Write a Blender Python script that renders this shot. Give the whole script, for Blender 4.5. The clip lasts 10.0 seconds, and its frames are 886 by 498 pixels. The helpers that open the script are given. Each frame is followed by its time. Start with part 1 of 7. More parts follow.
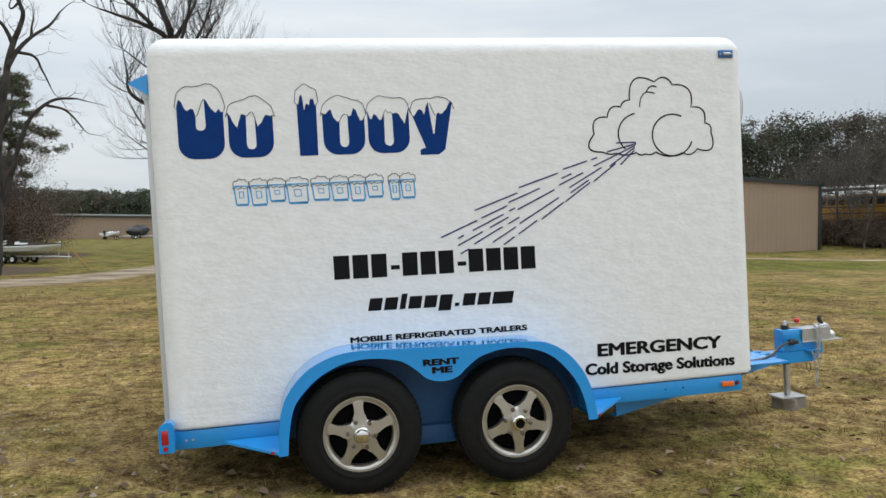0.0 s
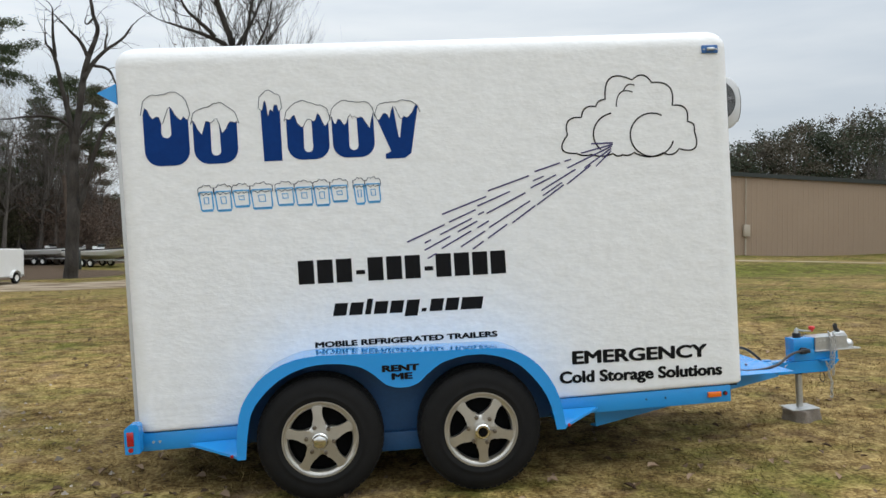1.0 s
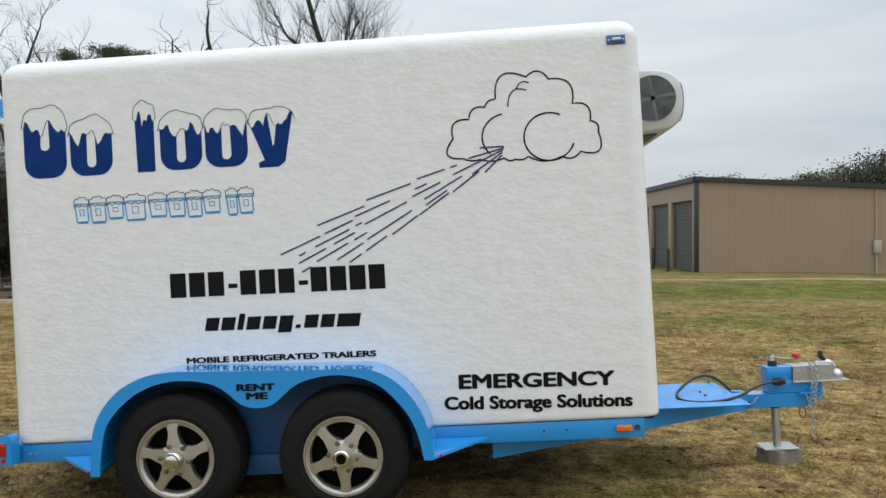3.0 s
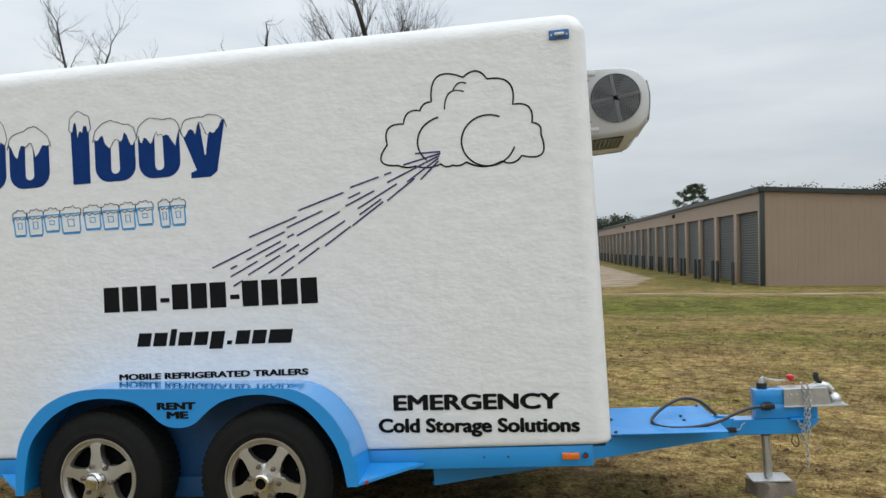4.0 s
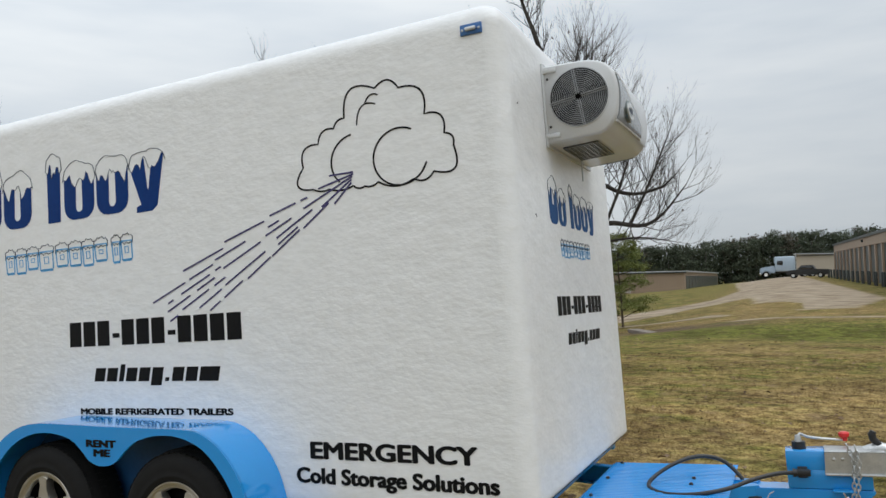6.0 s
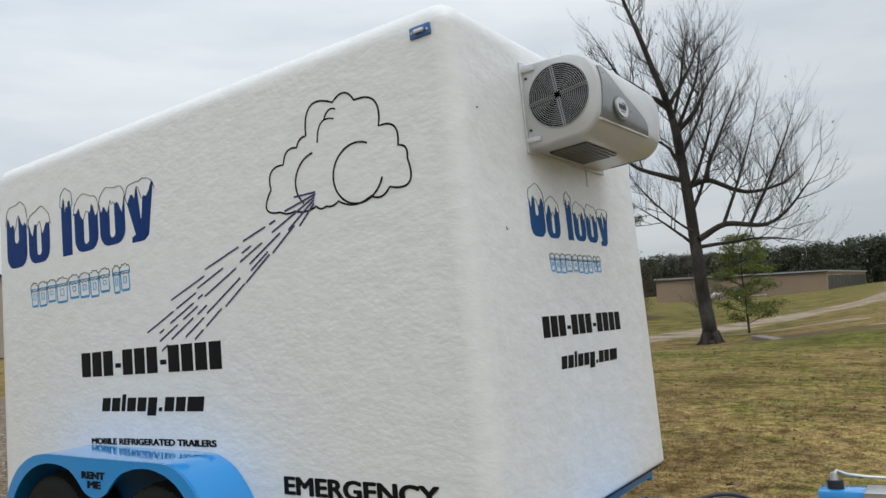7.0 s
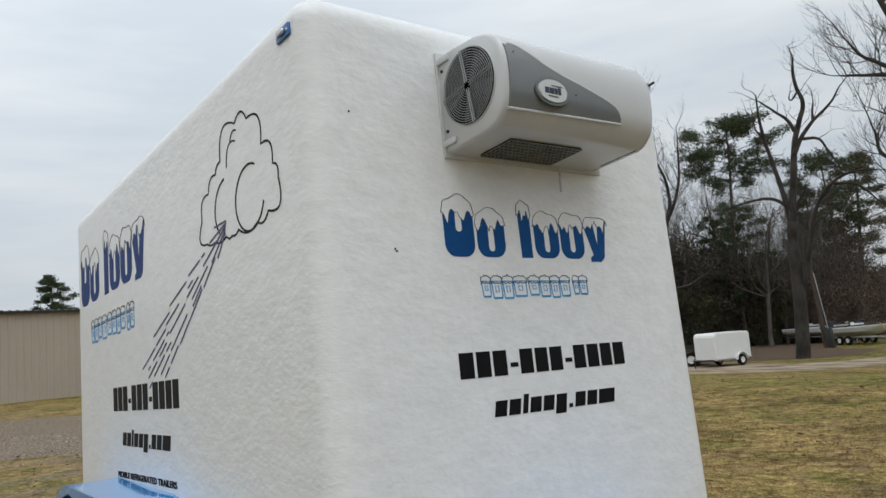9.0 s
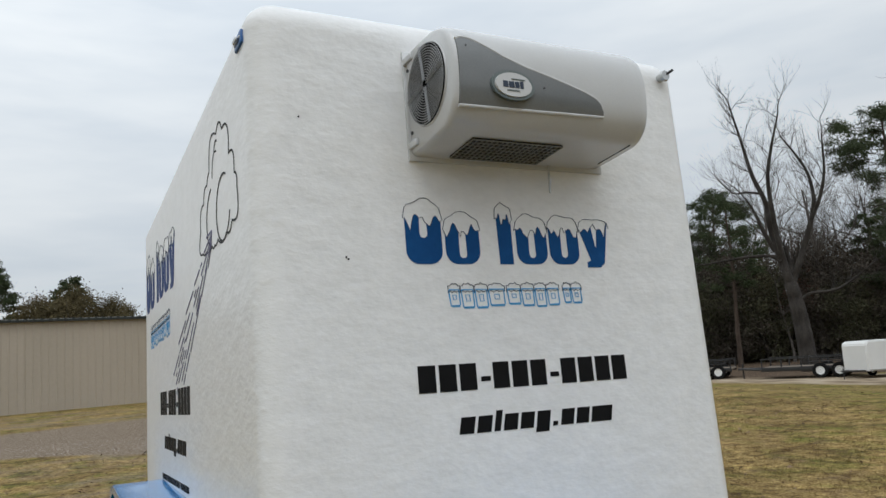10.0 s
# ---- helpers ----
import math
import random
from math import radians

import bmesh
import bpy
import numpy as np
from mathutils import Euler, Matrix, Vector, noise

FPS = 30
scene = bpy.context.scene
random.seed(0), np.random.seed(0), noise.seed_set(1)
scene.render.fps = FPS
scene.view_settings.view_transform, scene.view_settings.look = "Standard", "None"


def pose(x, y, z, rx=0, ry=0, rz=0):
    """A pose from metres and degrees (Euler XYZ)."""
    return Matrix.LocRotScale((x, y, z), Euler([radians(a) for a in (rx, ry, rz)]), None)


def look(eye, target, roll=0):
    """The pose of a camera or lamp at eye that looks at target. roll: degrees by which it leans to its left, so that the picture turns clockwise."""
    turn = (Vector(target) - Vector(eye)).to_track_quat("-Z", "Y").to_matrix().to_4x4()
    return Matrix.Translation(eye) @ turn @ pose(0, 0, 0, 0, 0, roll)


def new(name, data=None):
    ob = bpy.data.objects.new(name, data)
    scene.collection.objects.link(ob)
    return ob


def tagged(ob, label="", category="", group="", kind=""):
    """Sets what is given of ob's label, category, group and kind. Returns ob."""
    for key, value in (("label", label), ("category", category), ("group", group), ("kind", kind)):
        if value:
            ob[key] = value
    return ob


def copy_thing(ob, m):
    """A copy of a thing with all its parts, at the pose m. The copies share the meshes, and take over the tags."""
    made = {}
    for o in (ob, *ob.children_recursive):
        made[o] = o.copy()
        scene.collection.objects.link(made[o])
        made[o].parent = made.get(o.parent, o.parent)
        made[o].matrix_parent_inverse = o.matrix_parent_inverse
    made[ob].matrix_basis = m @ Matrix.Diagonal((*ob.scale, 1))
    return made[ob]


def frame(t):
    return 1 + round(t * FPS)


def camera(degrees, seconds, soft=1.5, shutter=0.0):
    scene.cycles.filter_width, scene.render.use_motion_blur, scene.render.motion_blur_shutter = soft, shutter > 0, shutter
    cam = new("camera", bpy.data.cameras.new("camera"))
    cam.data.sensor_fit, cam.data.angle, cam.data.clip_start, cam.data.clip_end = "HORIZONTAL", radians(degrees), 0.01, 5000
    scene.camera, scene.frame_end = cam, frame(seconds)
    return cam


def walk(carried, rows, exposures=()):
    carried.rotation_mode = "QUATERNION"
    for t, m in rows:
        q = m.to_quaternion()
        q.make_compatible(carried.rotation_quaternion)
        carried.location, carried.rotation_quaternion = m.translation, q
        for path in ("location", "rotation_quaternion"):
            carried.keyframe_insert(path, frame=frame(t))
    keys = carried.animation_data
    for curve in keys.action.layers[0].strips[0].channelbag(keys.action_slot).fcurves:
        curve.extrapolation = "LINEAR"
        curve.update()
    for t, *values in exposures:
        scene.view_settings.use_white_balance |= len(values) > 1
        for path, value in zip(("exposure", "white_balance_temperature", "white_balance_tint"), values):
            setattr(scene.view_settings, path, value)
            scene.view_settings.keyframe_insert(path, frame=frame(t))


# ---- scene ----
from mathutils.geometry import tessellate_polygon
# camera and its walk
cam = camera(61.07, 10.0)
PATH = [
    (0.0, 0.645, -4.273, 1.463, 88.115, -0.026, -11.668),
    (0.5, 0.913, -4.284, 1.469, 88.177, 0.138, -8.851),
    (1.0, 1.244, -4.310, 1.467, 88.388, 0.247, -6.357),
    (1.5, 1.568, -4.285, 1.453, 88.544, 0.274, -3.846),
    (2.0, 1.920, -4.231, 1.473, 88.865, 0.214, -1.505),
    (2.5, 2.279, -4.164, 1.456, 89.195, 0.191, 0.790),
    (4.0, 3.300, -3.739, 1.420, 90.800, 0.509, 8.358),
    (4.5, 3.614, -3.563, 1.424, 91.206, 0.608, 11.549),
    (5.0, 3.928, -3.343, 1.432, 91.722, 0.665, 15.594),
    (5.5, 4.250, -3.149, 1.429, 92.303, 0.873, 20.065),
    (7.0, 5.001, -2.366, 1.462, 93.967, 3.237, 34.252),
    (7.5, 5.207, -2.067, 1.466, 94.714, 3.938, 38.866),
    (8.0, 5.359, -1.722, 1.452, 95.329, 4.347, 43.574),
    (8.5, 5.519, -1.410, 1.437, 95.937, 4.437, 48.350),
    (9.0, 5.650, -1.117, 1.437, 96.615, 4.377, 53.088),
    (9.5, 5.743, -0.801, 1.429, 97.100, 4.127, 58.313),
    (10.0, 5.855, -0.529, 1.418, 97.713, 3.906, 63.360),
]
walk(cam, [(t, pose(*p)) for t, *p in PATH], exposures=[(0.0, -0.23), (2.5, -0.27), (5.5, -0.46), (10.0, -0.60)])

# overcast daylight: a sky texture under a grey cloud sheet that is brighter overhead, and one weak, very wide sun
world = bpy.data.worlds.new("overcast_sky")
scene.world = world
world.use_nodes = True
wt = world.node_tree
wt.nodes.clear()


def wnode(kind, **kw):
    n = wt.nodes.new(kind)
    for k, v in kw.items():
        n.inputs[k].default_value = v
    return n


sky = wt.nodes.new("ShaderNodeTexSky")
sky.sky_type, sky.sun_disc = "NISHITA", False
sky.sun_elevation, sky.sun_rotation = radians(61), radians(100)
coord = wt.nodes.new("ShaderNodeTexCoord")
sep = wt.nodes.new("ShaderNodeSeparateXYZ")
wt.links.new(coord.outputs["Generated"], sep.inputs[0])
height = wt.nodes.new("ShaderNodeMapRange")
height.inputs["From Min"].default_value, height.inputs["From Max"].default_value = 0.0, 1.0
height.inputs["To Min"].default_value, height.inputs["To Max"].default_value = 0.84, 1.92
wt.links.new(sep.outputs["Z"], height.inputs["Value"])
squash = wt.nodes.new("ShaderNodeMapping")
squash.inputs["Scale"].default_value = (1.3, 1.3, 7.0)
wt.links.new(coord.outputs["Generated"], squash.inputs[0])
puffs = wnode("ShaderNodeTexNoise", Scale=1.6, Detail=5.0, Roughness=0.52)
wt.links.new(squash.outputs[0], puffs.inputs["Vector"])
cloud = wt.nodes.new("ShaderNodeValToRGB")
cloud.color_ramp.elements[0].position, cloud.color_ramp.elements[0].color = 0.34, (0.745, 0.825, 0.905, 1)
cloud.color_ramp.elements[1].position, cloud.color_ramp.elements[1].color = 0.62, (0.955, 1.01, 1.05, 1)
wt.links.new(puffs.outputs["Fac"], cloud.inputs[0])
tone = wt.nodes.new("ShaderNodeVectorMath")
tone.operation = "SCALE"
wt.links.new(cloud.outputs[0], tone.inputs[0])
# the cloud sheet thins a little towards the south-west
slope = wt.nodes.new("ShaderNodeVectorMath")
slope.operation = "DOT_PRODUCT"
slope.inputs[1].default_value = (-0.12, -0.08, 0.0)
wt.links.new(coord.outputs["Generated"], slope.inputs[0])
evened = wt.nodes.new("ShaderNodeMath")
evened.operation = "MULTIPLY_ADD"
wt.links.new(slope.outputs["Value"], evened.inputs[0])
wt.links.new(height.outputs[0], evened.inputs[1])
wt.links.new(height.outputs[0], evened.inputs[2])
wt.links.new(evened.outputs[0], tone.inputs["Scale"])
dim = wt.nodes.new("ShaderNodeVectorMath")
dim.operation = "SCALE"
dim.inputs["Scale"].default_value = 0.10
wt.links.new(sky.outputs[0], dim.inputs[0])
sheet = wt.nodes.new("ShaderNodeMix")
sheet.data_type = "RGBA"
sheet.inputs["Factor"].default_value = 0.93
wt.links.new(dim.outputs[0], sheet.inputs["A"])
wt.links.new(tone.outputs[0], sheet.inputs["B"])
back = wnode("ShaderNodeBackground", Strength=1.06)
wt.links.new(sheet.outputs["Result"], back.inputs["Color"])
wout = wt.nodes.new("ShaderNodeOutputWorld")
wt.links.new(back.outputs[0], wout.inputs[0])

sun = new("sun", bpy.data.lights.new("sun", "SUN"))
sun.data.energy, sun.data.angle, sun.data.color = 1.38, radians(50), (0.945, 0.98, 1.02)
sun.matrix_world = look((0, 0, 40), (-22, 4, 0))

# ---- materials ----
def shade(name, a, b, rough=0.5, metal=0.0, scale=6.0, fine=60.0, bump=0.1, fine_bump=0.05, stretch=(1, 1, 1), coat=0.0, vary=0.0, specular=0.5, dist=0.01):
    """A surface between the colours a and b, with broad mottling, fine grain and relief."""
    m = bpy.data.materials.new(name)
    m.use_nodes = True
    t = m.node_tree
    p = t.nodes["Principled BSDF"]
    co = t.nodes.new("ShaderNodeTexCoord")
    mp = t.nodes.new("ShaderNodeMapping")
    mp.inputs["Scale"].default_value = stretch
    t.links.new(co.outputs["Object"], mp.inputs[0])
    n1 = t.nodes.new("ShaderNodeTexNoise")
    n1.inputs["Scale"].default_value, n1.inputs["Detail"].default_value = scale, 4
    n2 = t.nodes.new("ShaderNodeTexNoise")
    n2.inputs["Scale"].default_value, n2.inputs["Detail"].default_value = fine, 3
    for n in (n1, n2):
        t.links.new(mp.outputs[0], n.inputs["Vector"])
    add = t.nodes.new("ShaderNodeMath")
    add.operation = "MULTIPLY_ADD"
    add.inputs[1].default_value = 0.4
    t.links.new(n2.outputs["Fac"], add.inputs[0])
    half = t.nodes.new("ShaderNodeMath")
    half.operation = "MULTIPLY"
    half.inputs[1].default_value = 0.6
    t.links.new(n1.outputs["Fac"], half.inputs[0])
    t.links.new(half.outputs[0], add.inputs[2])
    fac = add.outputs[0]
    if vary:
        info = t.nodes.new("ShaderNodeObjectInfo")
        mv = t.nodes.new("ShaderNodeMath")
        mv.operation = "MULTIPLY_ADD"
        mv.inputs[1].default_value = vary
        t.links.new(info.outputs["Random"], mv.inputs[0])
        t.links.new(fac, mv.inputs[2])
        fac = mv.outputs[0]
    ramp = t.nodes.new("ShaderNodeValToRGB")
    ramp.color_ramp.elements[0].position, ramp.color_ramp.elements[0].color = 0.3, (*a, 1)
    ramp.color_ramp.elements[1].position, ramp.color_ramp.elements[1].color = 0.7, (*b, 1)
    t.links.new(fac, ramp.inputs[0])
    t.links.new(ramp.outputs[0], p.inputs["Base Color"])
    p.inputs["Roughness"].default_value, p.inputs["Metallic"].default_value = rough, metal
    p.inputs["Coat Weight"].default_value, p.inputs["Coat Roughness"].default_value = coat, 0.06
    p.inputs["Specular IOR Level"].default_value = specular
    if bump or fine_bump:
        h = t.nodes.new("ShaderNodeMath")
        h.operation = "MULTIPLY_ADD"
        h.inputs[1].default_value = fine_bump
        t.links.new(n2.outputs["Fac"], h.inputs[0])
        h1 = t.nodes.new("ShaderNodeMath")
        h1.operation = "MULTIPLY"
        h1.inputs[1].default_value = bump
        t.links.new(n1.outputs["Fac"], h1.inputs[0])
        t.links.new(h1.outputs[0], h.inputs[2])
        bp = t.nodes.new("ShaderNodeBump")
        bp.inputs["Strength"].default_value, bp.inputs["Distance"].default_value = 1.0, dist
        t.links.new(h.outputs[0], bp.inputs["Height"])
        t.links.new(bp.outputs[0], p.inputs["Normal"])
    return m


def grey(v, w=None):
    return (v, v, v) if w is None else (v, w, w)


fibreglass = shade("white_fibreglass", (0.765, 0.765, 0.755), (0.86, 0.86, 0.855), 0.38, scale=10.5, fine=40, bump=0.62, fine_bump=0.22, stretch=(0.75, 0.75, 1.3), dist=0.0085, coat=0.12)
blue_paint = shade("blue_enamel", (0.013, 0.278, 0.70), (0.019, 0.303, 0.74), 0.16, scale=3, fine=120, bump=0.0, fine_bump=0.02, coat=0.6, dist=0.002)
blue_dull = shade("blue_enamel_frame", (0.014, 0.255, 0.62), (0.021, 0.292, 0.68), 0.30, scale=3, fine=90, bump=0.02, fine_bump=0.03, coat=0.2, dist=0.004)
lamp_blue = shade("deep_blue_enamel", (0.025, 0.105, 0.30), (0.04, 0.15, 0.40), 0.35, scale=30, fine=120, bump=0.02, fine_bump=0.03, dist=0.003)
slate_vinyl = shade("slate_grey_vinyl", (0.035, 0.048, 0.075), (0.06, 0.075, 0.11), 0.5, specular=0.2, scale=9, fine=34, bump=0.2, fine_bump=0.2, dist=0.004)
rubber = shade("tyre_rubber", (0.005, 0.005, 0.0055), (0.011, 0.0105, 0.010), 0.72, specular=0.22, scale=14, fine=160, bump=0.05, fine_bump=0.12, dist=0.004)
alloy = shade("machined_alloy", (0.52, 0.50, 0.46), (0.62, 0.595, 0.55), 0.40, 0.95, scale=20, fine=220, bump=0.0, fine_bump=0.03, dist=0.002)
chrome = shade("polished_metal", (0.70, 0.69, 0.66), (0.78, 0.77, 0.74), 0.15, 1.0, fine_bump=0.01, bump=0, dist=0.002)
zinc = shade("galvanised_steel", (0.46, 0.47, 0.47), (0.66, 0.66, 0.65), 0.38, 0.85, scale=25, fine=150, bump=0.05, fine_bump=0.08, dist=0.003)
black_plastic = shade("black_plastic", (0.012, 0.012, 0.013), (0.022, 0.022, 0.022), 0.42, scale=12, fine=120, bump=0.02, fine_bump=0.04, dist=0.003)
black_vinyl = shade("black_vinyl", (0.004, 0.004, 0.0045), (0.008, 0.008, 0.009), 0.55, specular=0.14, scale=9, fine=34, bump=0.2, fine_bump=0.2, dist=0.004)
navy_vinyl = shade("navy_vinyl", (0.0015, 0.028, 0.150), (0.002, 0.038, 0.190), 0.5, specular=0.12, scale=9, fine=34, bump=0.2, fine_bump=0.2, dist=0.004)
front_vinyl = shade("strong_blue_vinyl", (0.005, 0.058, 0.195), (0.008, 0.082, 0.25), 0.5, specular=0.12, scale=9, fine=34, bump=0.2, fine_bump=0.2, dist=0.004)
indigo_vinyl = shade("indigo_vinyl", (0.03, 0.022, 0.10), (0.045, 0.035, 0.15), 0.4, scale=9, fine=34, bump=0.3, fine_bump=0.3, dist=0.004)
sky_vinyl = shade("light_blue_vinyl", (0.05, 0.30, 0.62), (0.08, 0.38, 0.70), 0.4, scale=9, fine=34, bump=0.3, fine_bump=0.3, dist=0.004)
white_plastic = shade("white_moulded_plastic", (0.55, 0.555, 0.555), (0.60, 0.605, 0.605), 0.26, scale=5, fine=120, bump=0.02, fine_bump=0.03, coat=0.3, dist=0.003)
dark_wire = shade("dull_fan_wire", (0.28, 0.285, 0.29), (0.36, 0.365, 0.37), 0.4, 0.5, scale=30)
bronze = shade("dull_bronze", (0.16, 0.13, 0.10), (0.26, 0.22, 0.17), 0.42, 0.8, scale=30)
badge_grey = shade("badge_grey", (0.11, 0.135, 0.13), (0.16, 0.185, 0.18), 0.3, 0.4, scale=20)
grey_plastic = shade("grey_moulded_plastic", (0.16, 0.17, 0.175), (0.20, 0.21, 0.215), 0.22, scale=6, fine=140, bump=0.02, fine_bump=0.03, coat=0.4, dist=0.003)
# the frame's blue, darkened: shade behind the wheels is in the colour
blue_in_shade = shade("shade_darkened_blue_enamel", (0.007, 0.060, 0.165), (0.012, 0.085, 0.225), 0.5, scale=6, fine=60, bump=0.1, fine_bump=0.1)
# blue-black for the added floor sheet, shade put into its colour
floor_shade_dark = shade("floor_shade_blue_black", (0.004, 0.016, 0.034), (0.007, 0.026, 0.052), 0.6, scale=8, fine=80, bump=0.2, fine_bump=0.2)
# near black: painted shade of hollows, and the wall chips' own colour
shade_chip_black = shade("black_for_shade_and_chips", (0.004, 0.004, 0.0045), (0.008, 0.008, 0.008), 0.9, specular=0.05)
red_lens = shade("red_lens", (0.35, 0.01, 0.015), (0.45, 0.015, 0.02), 0.15, scale=40, coat=0.6)
amber_lens = shade("amber_lens", (0.75, 0.14, 0.01), (0.85, 0.18, 0.012), 0.15, scale=40, coat=0.6)
red_plastic = shade("red_plastic", (0.6, 0.02, 0.02), (0.7, 0.03, 0.03), 0.35, scale=20)
concrete = shade("weathered_concrete", (0.12, 0.098, 0.080), (0.29, 0.245, 0.20), 0.9, scale=14, fine=120, bump=0.6, fine_bump=0.4, dist=0.01)
tan_metal = shade("tan_ribbed_metal", (0.30, 0.215, 0.150), (0.335, 0.245, 0.172), 0.48, scale=0.5, fine=8, bump=0.05, fine_bump=0.03, dist=0.01)
pale_tan = shade("pale_tan_ribbed_metal", (0.40, 0.345, 0.275), (0.45, 0.385, 0.31), 0.46, scale=0.4, fine=7, bump=0.05, fine_bump=0.03, dist=0.01)
dark_trim = shade("dark_green_grey_trim", (0.018, 0.023, 0.021), (0.028, 0.034, 0.031), 0.45, scale=3)
door_metal = shade("dark_roll_up_door", (0.035, 0.045, 0.045), (0.055, 0.067, 0.066), 0.45, scale=1.5, fine=20)
roof_metal = shade("grey_roof_metal", (0.30, 0.31, 0.31), (0.40, 0.41, 0.41), 0.5, scale=1)
bark = shade("grey_brown_bark", (0.052, 0.045, 0.039), (0.160, 0.140, 0.122), 0.95, scale=5, fine=30, bump=1.2, fine_bump=0.5, stretch=(1, 1, 0.3), dist=0.05)
dark_bark = shade("dark_grey_bark", (0.016, 0.0135, 0.0115), (0.062, 0.052, 0.043), 0.95, scale=5, fine=30, bump=1.2, fine_bump=0.5, stretch=(1, 1, 0.3), dist=0.05)
pine_bark = shade("pine_bark", (0.04, 0.028, 0.021), (0.105, 0.075, 0.055), 0.95, scale=4, fine=26, bump=1.2, fine_bump=0.5, stretch=(1, 1, 0.35), dist=0.05)
white_paint = shade("white_paint", (0.74, 0.74, 0.72), (0.80, 0.80, 0.78), 0.35, scale=2, fine=40)
black_paint = shade("black_steel_paint", (0.012, 0.012, 0.013), (0.026, 0.025, 0.024), 0.5, scale=5)
yellow_paint = shade("yellow_bus_paint", (0.24, 0.125, 0.022), (0.40, 0.20, 0.03), 0.6, scale=2)
pale_blue_paint = shade("pale_blue_truck_paint", (0.34, 0.42, 0.50), (0.40, 0.48, 0.56), 0.3, scale=2, coat=0.5)
dark_glass = shade("dark_glass", (0.01, 0.013, 0.015), (0.016, 0.02, 0.022), 0.06, scale=2, bump=0, fine_bump=0, coat=1.0)
bare_wood = shade("weathered_wood", (0.10, 0.075, 0.055), (0.20, 0.16, 0.12), 0.9, scale=6, fine=50, stretch=(1, 1, 0.1), bump=0.4)


def leafy(name, a, b, rough=0.75, patch=0.35, low=0.55, specular=0.15):
    """Leaves, needles or blades: each island its own tone between a and b."""
    m = bpy.data.materials.new(name)
    m.use_nodes = True
    t = m.node_tree
    p = t.nodes["Principled BSDF"]
    geo = t.nodes.new("ShaderNodeNewGeometry")
    ramp = t.nodes.new("ShaderNodeValToRGB")
    ramp.color_ramp.elements[0].color, ramp.color_ramp.elements[1].color = (*a, 1), (*b, 1)
    t.links.new(geo.outputs["Random Per Island"], ramp.inputs[0])
    co = t.nodes.new("ShaderNodeTexCoord")
    n = t.nodes.new("ShaderNodeTexNoise")
    n.inputs["Scale"].default_value, n.inputs["Detail"].default_value = patch, 3
    t.links.new(co.outputs["Object"], n.inputs["Vector"])
    mix = t.nodes.new("ShaderNodeMix")
    mix.data_type, mix.blend_type = "RGBA", "MULTIPLY"
    mix.inputs["Factor"].default_value = 0.8
    t.links.new(ramp.outputs[0], mix.inputs["A"])
    r2 = t.nodes.new("ShaderNodeValToRGB")
    r2.color_ramp.elements[0].position, r2.color_ramp.elements[0].color = 0.36, (low, low, low, 1)
    r2.color_ramp.elements[1].position, r2.color_ramp.elements[1].color = 0.62, (1, 1, 1, 1)
    t.links.new(n.outputs["Fac"], r2.inputs[0])
    t.links.new(r2.outputs[0], mix.inputs["B"])
    t.links.new(mix.outputs["Result"], p.inputs["Base Color"])
    p.inputs["Roughness"].default_value = rough
    p.inputs["Specular IOR Level"].default_value = specular
    return m


needles = leafy("pine_needles", (0.036, 0.052, 0.024), (0.095, 0.118, 0.056))
# far green and far brown are lifted in tone: distance haze painted in
far_green = leafy("hazed_far_foliage", (0.056, 0.070, 0.046), (0.105, 0.122, 0.080))
far_brown = leafy("hazed_far_twigs", (0.092, 0.080, 0.060), (0.165, 0.142, 0.108))
thicket_brown = leafy("dark_brown_thicket", (0.060, 0.050, 0.039), (0.130, 0.108, 0.085))
brown_leaves = leafy("brown_withered_leaves", (0.090, 0.064, 0.050), (0.215, 0.158, 0.124))
olive_leaves = leafy("olive_leaves", (0.060, 0.062, 0.034), (0.145, 0.138, 0.080))
olive_brown = leafy("olive_brown_leaves", (0.075, 0.062, 0.030), (0.170, 0.135, 0.068))
rust_leaves = leafy("rust_red_leaves", (0.075, 0.035, 0.024), (0.14, 0.065, 0.042))
bright_leaves = leafy("young_pine_needles", (0.125, 0.160, 0.042), (0.270, 0.295, 0.100))
gravel_stone = leafy("pale_gravel_stones", (0.18, 0.145, 0.11), (0.52, 0.46, 0.39), patch=2.0, low=0.7)
litter = leafy("fallen_brown_leaves", (0.055, 0.034, 0.022), (0.36, 0.25, 0.165))


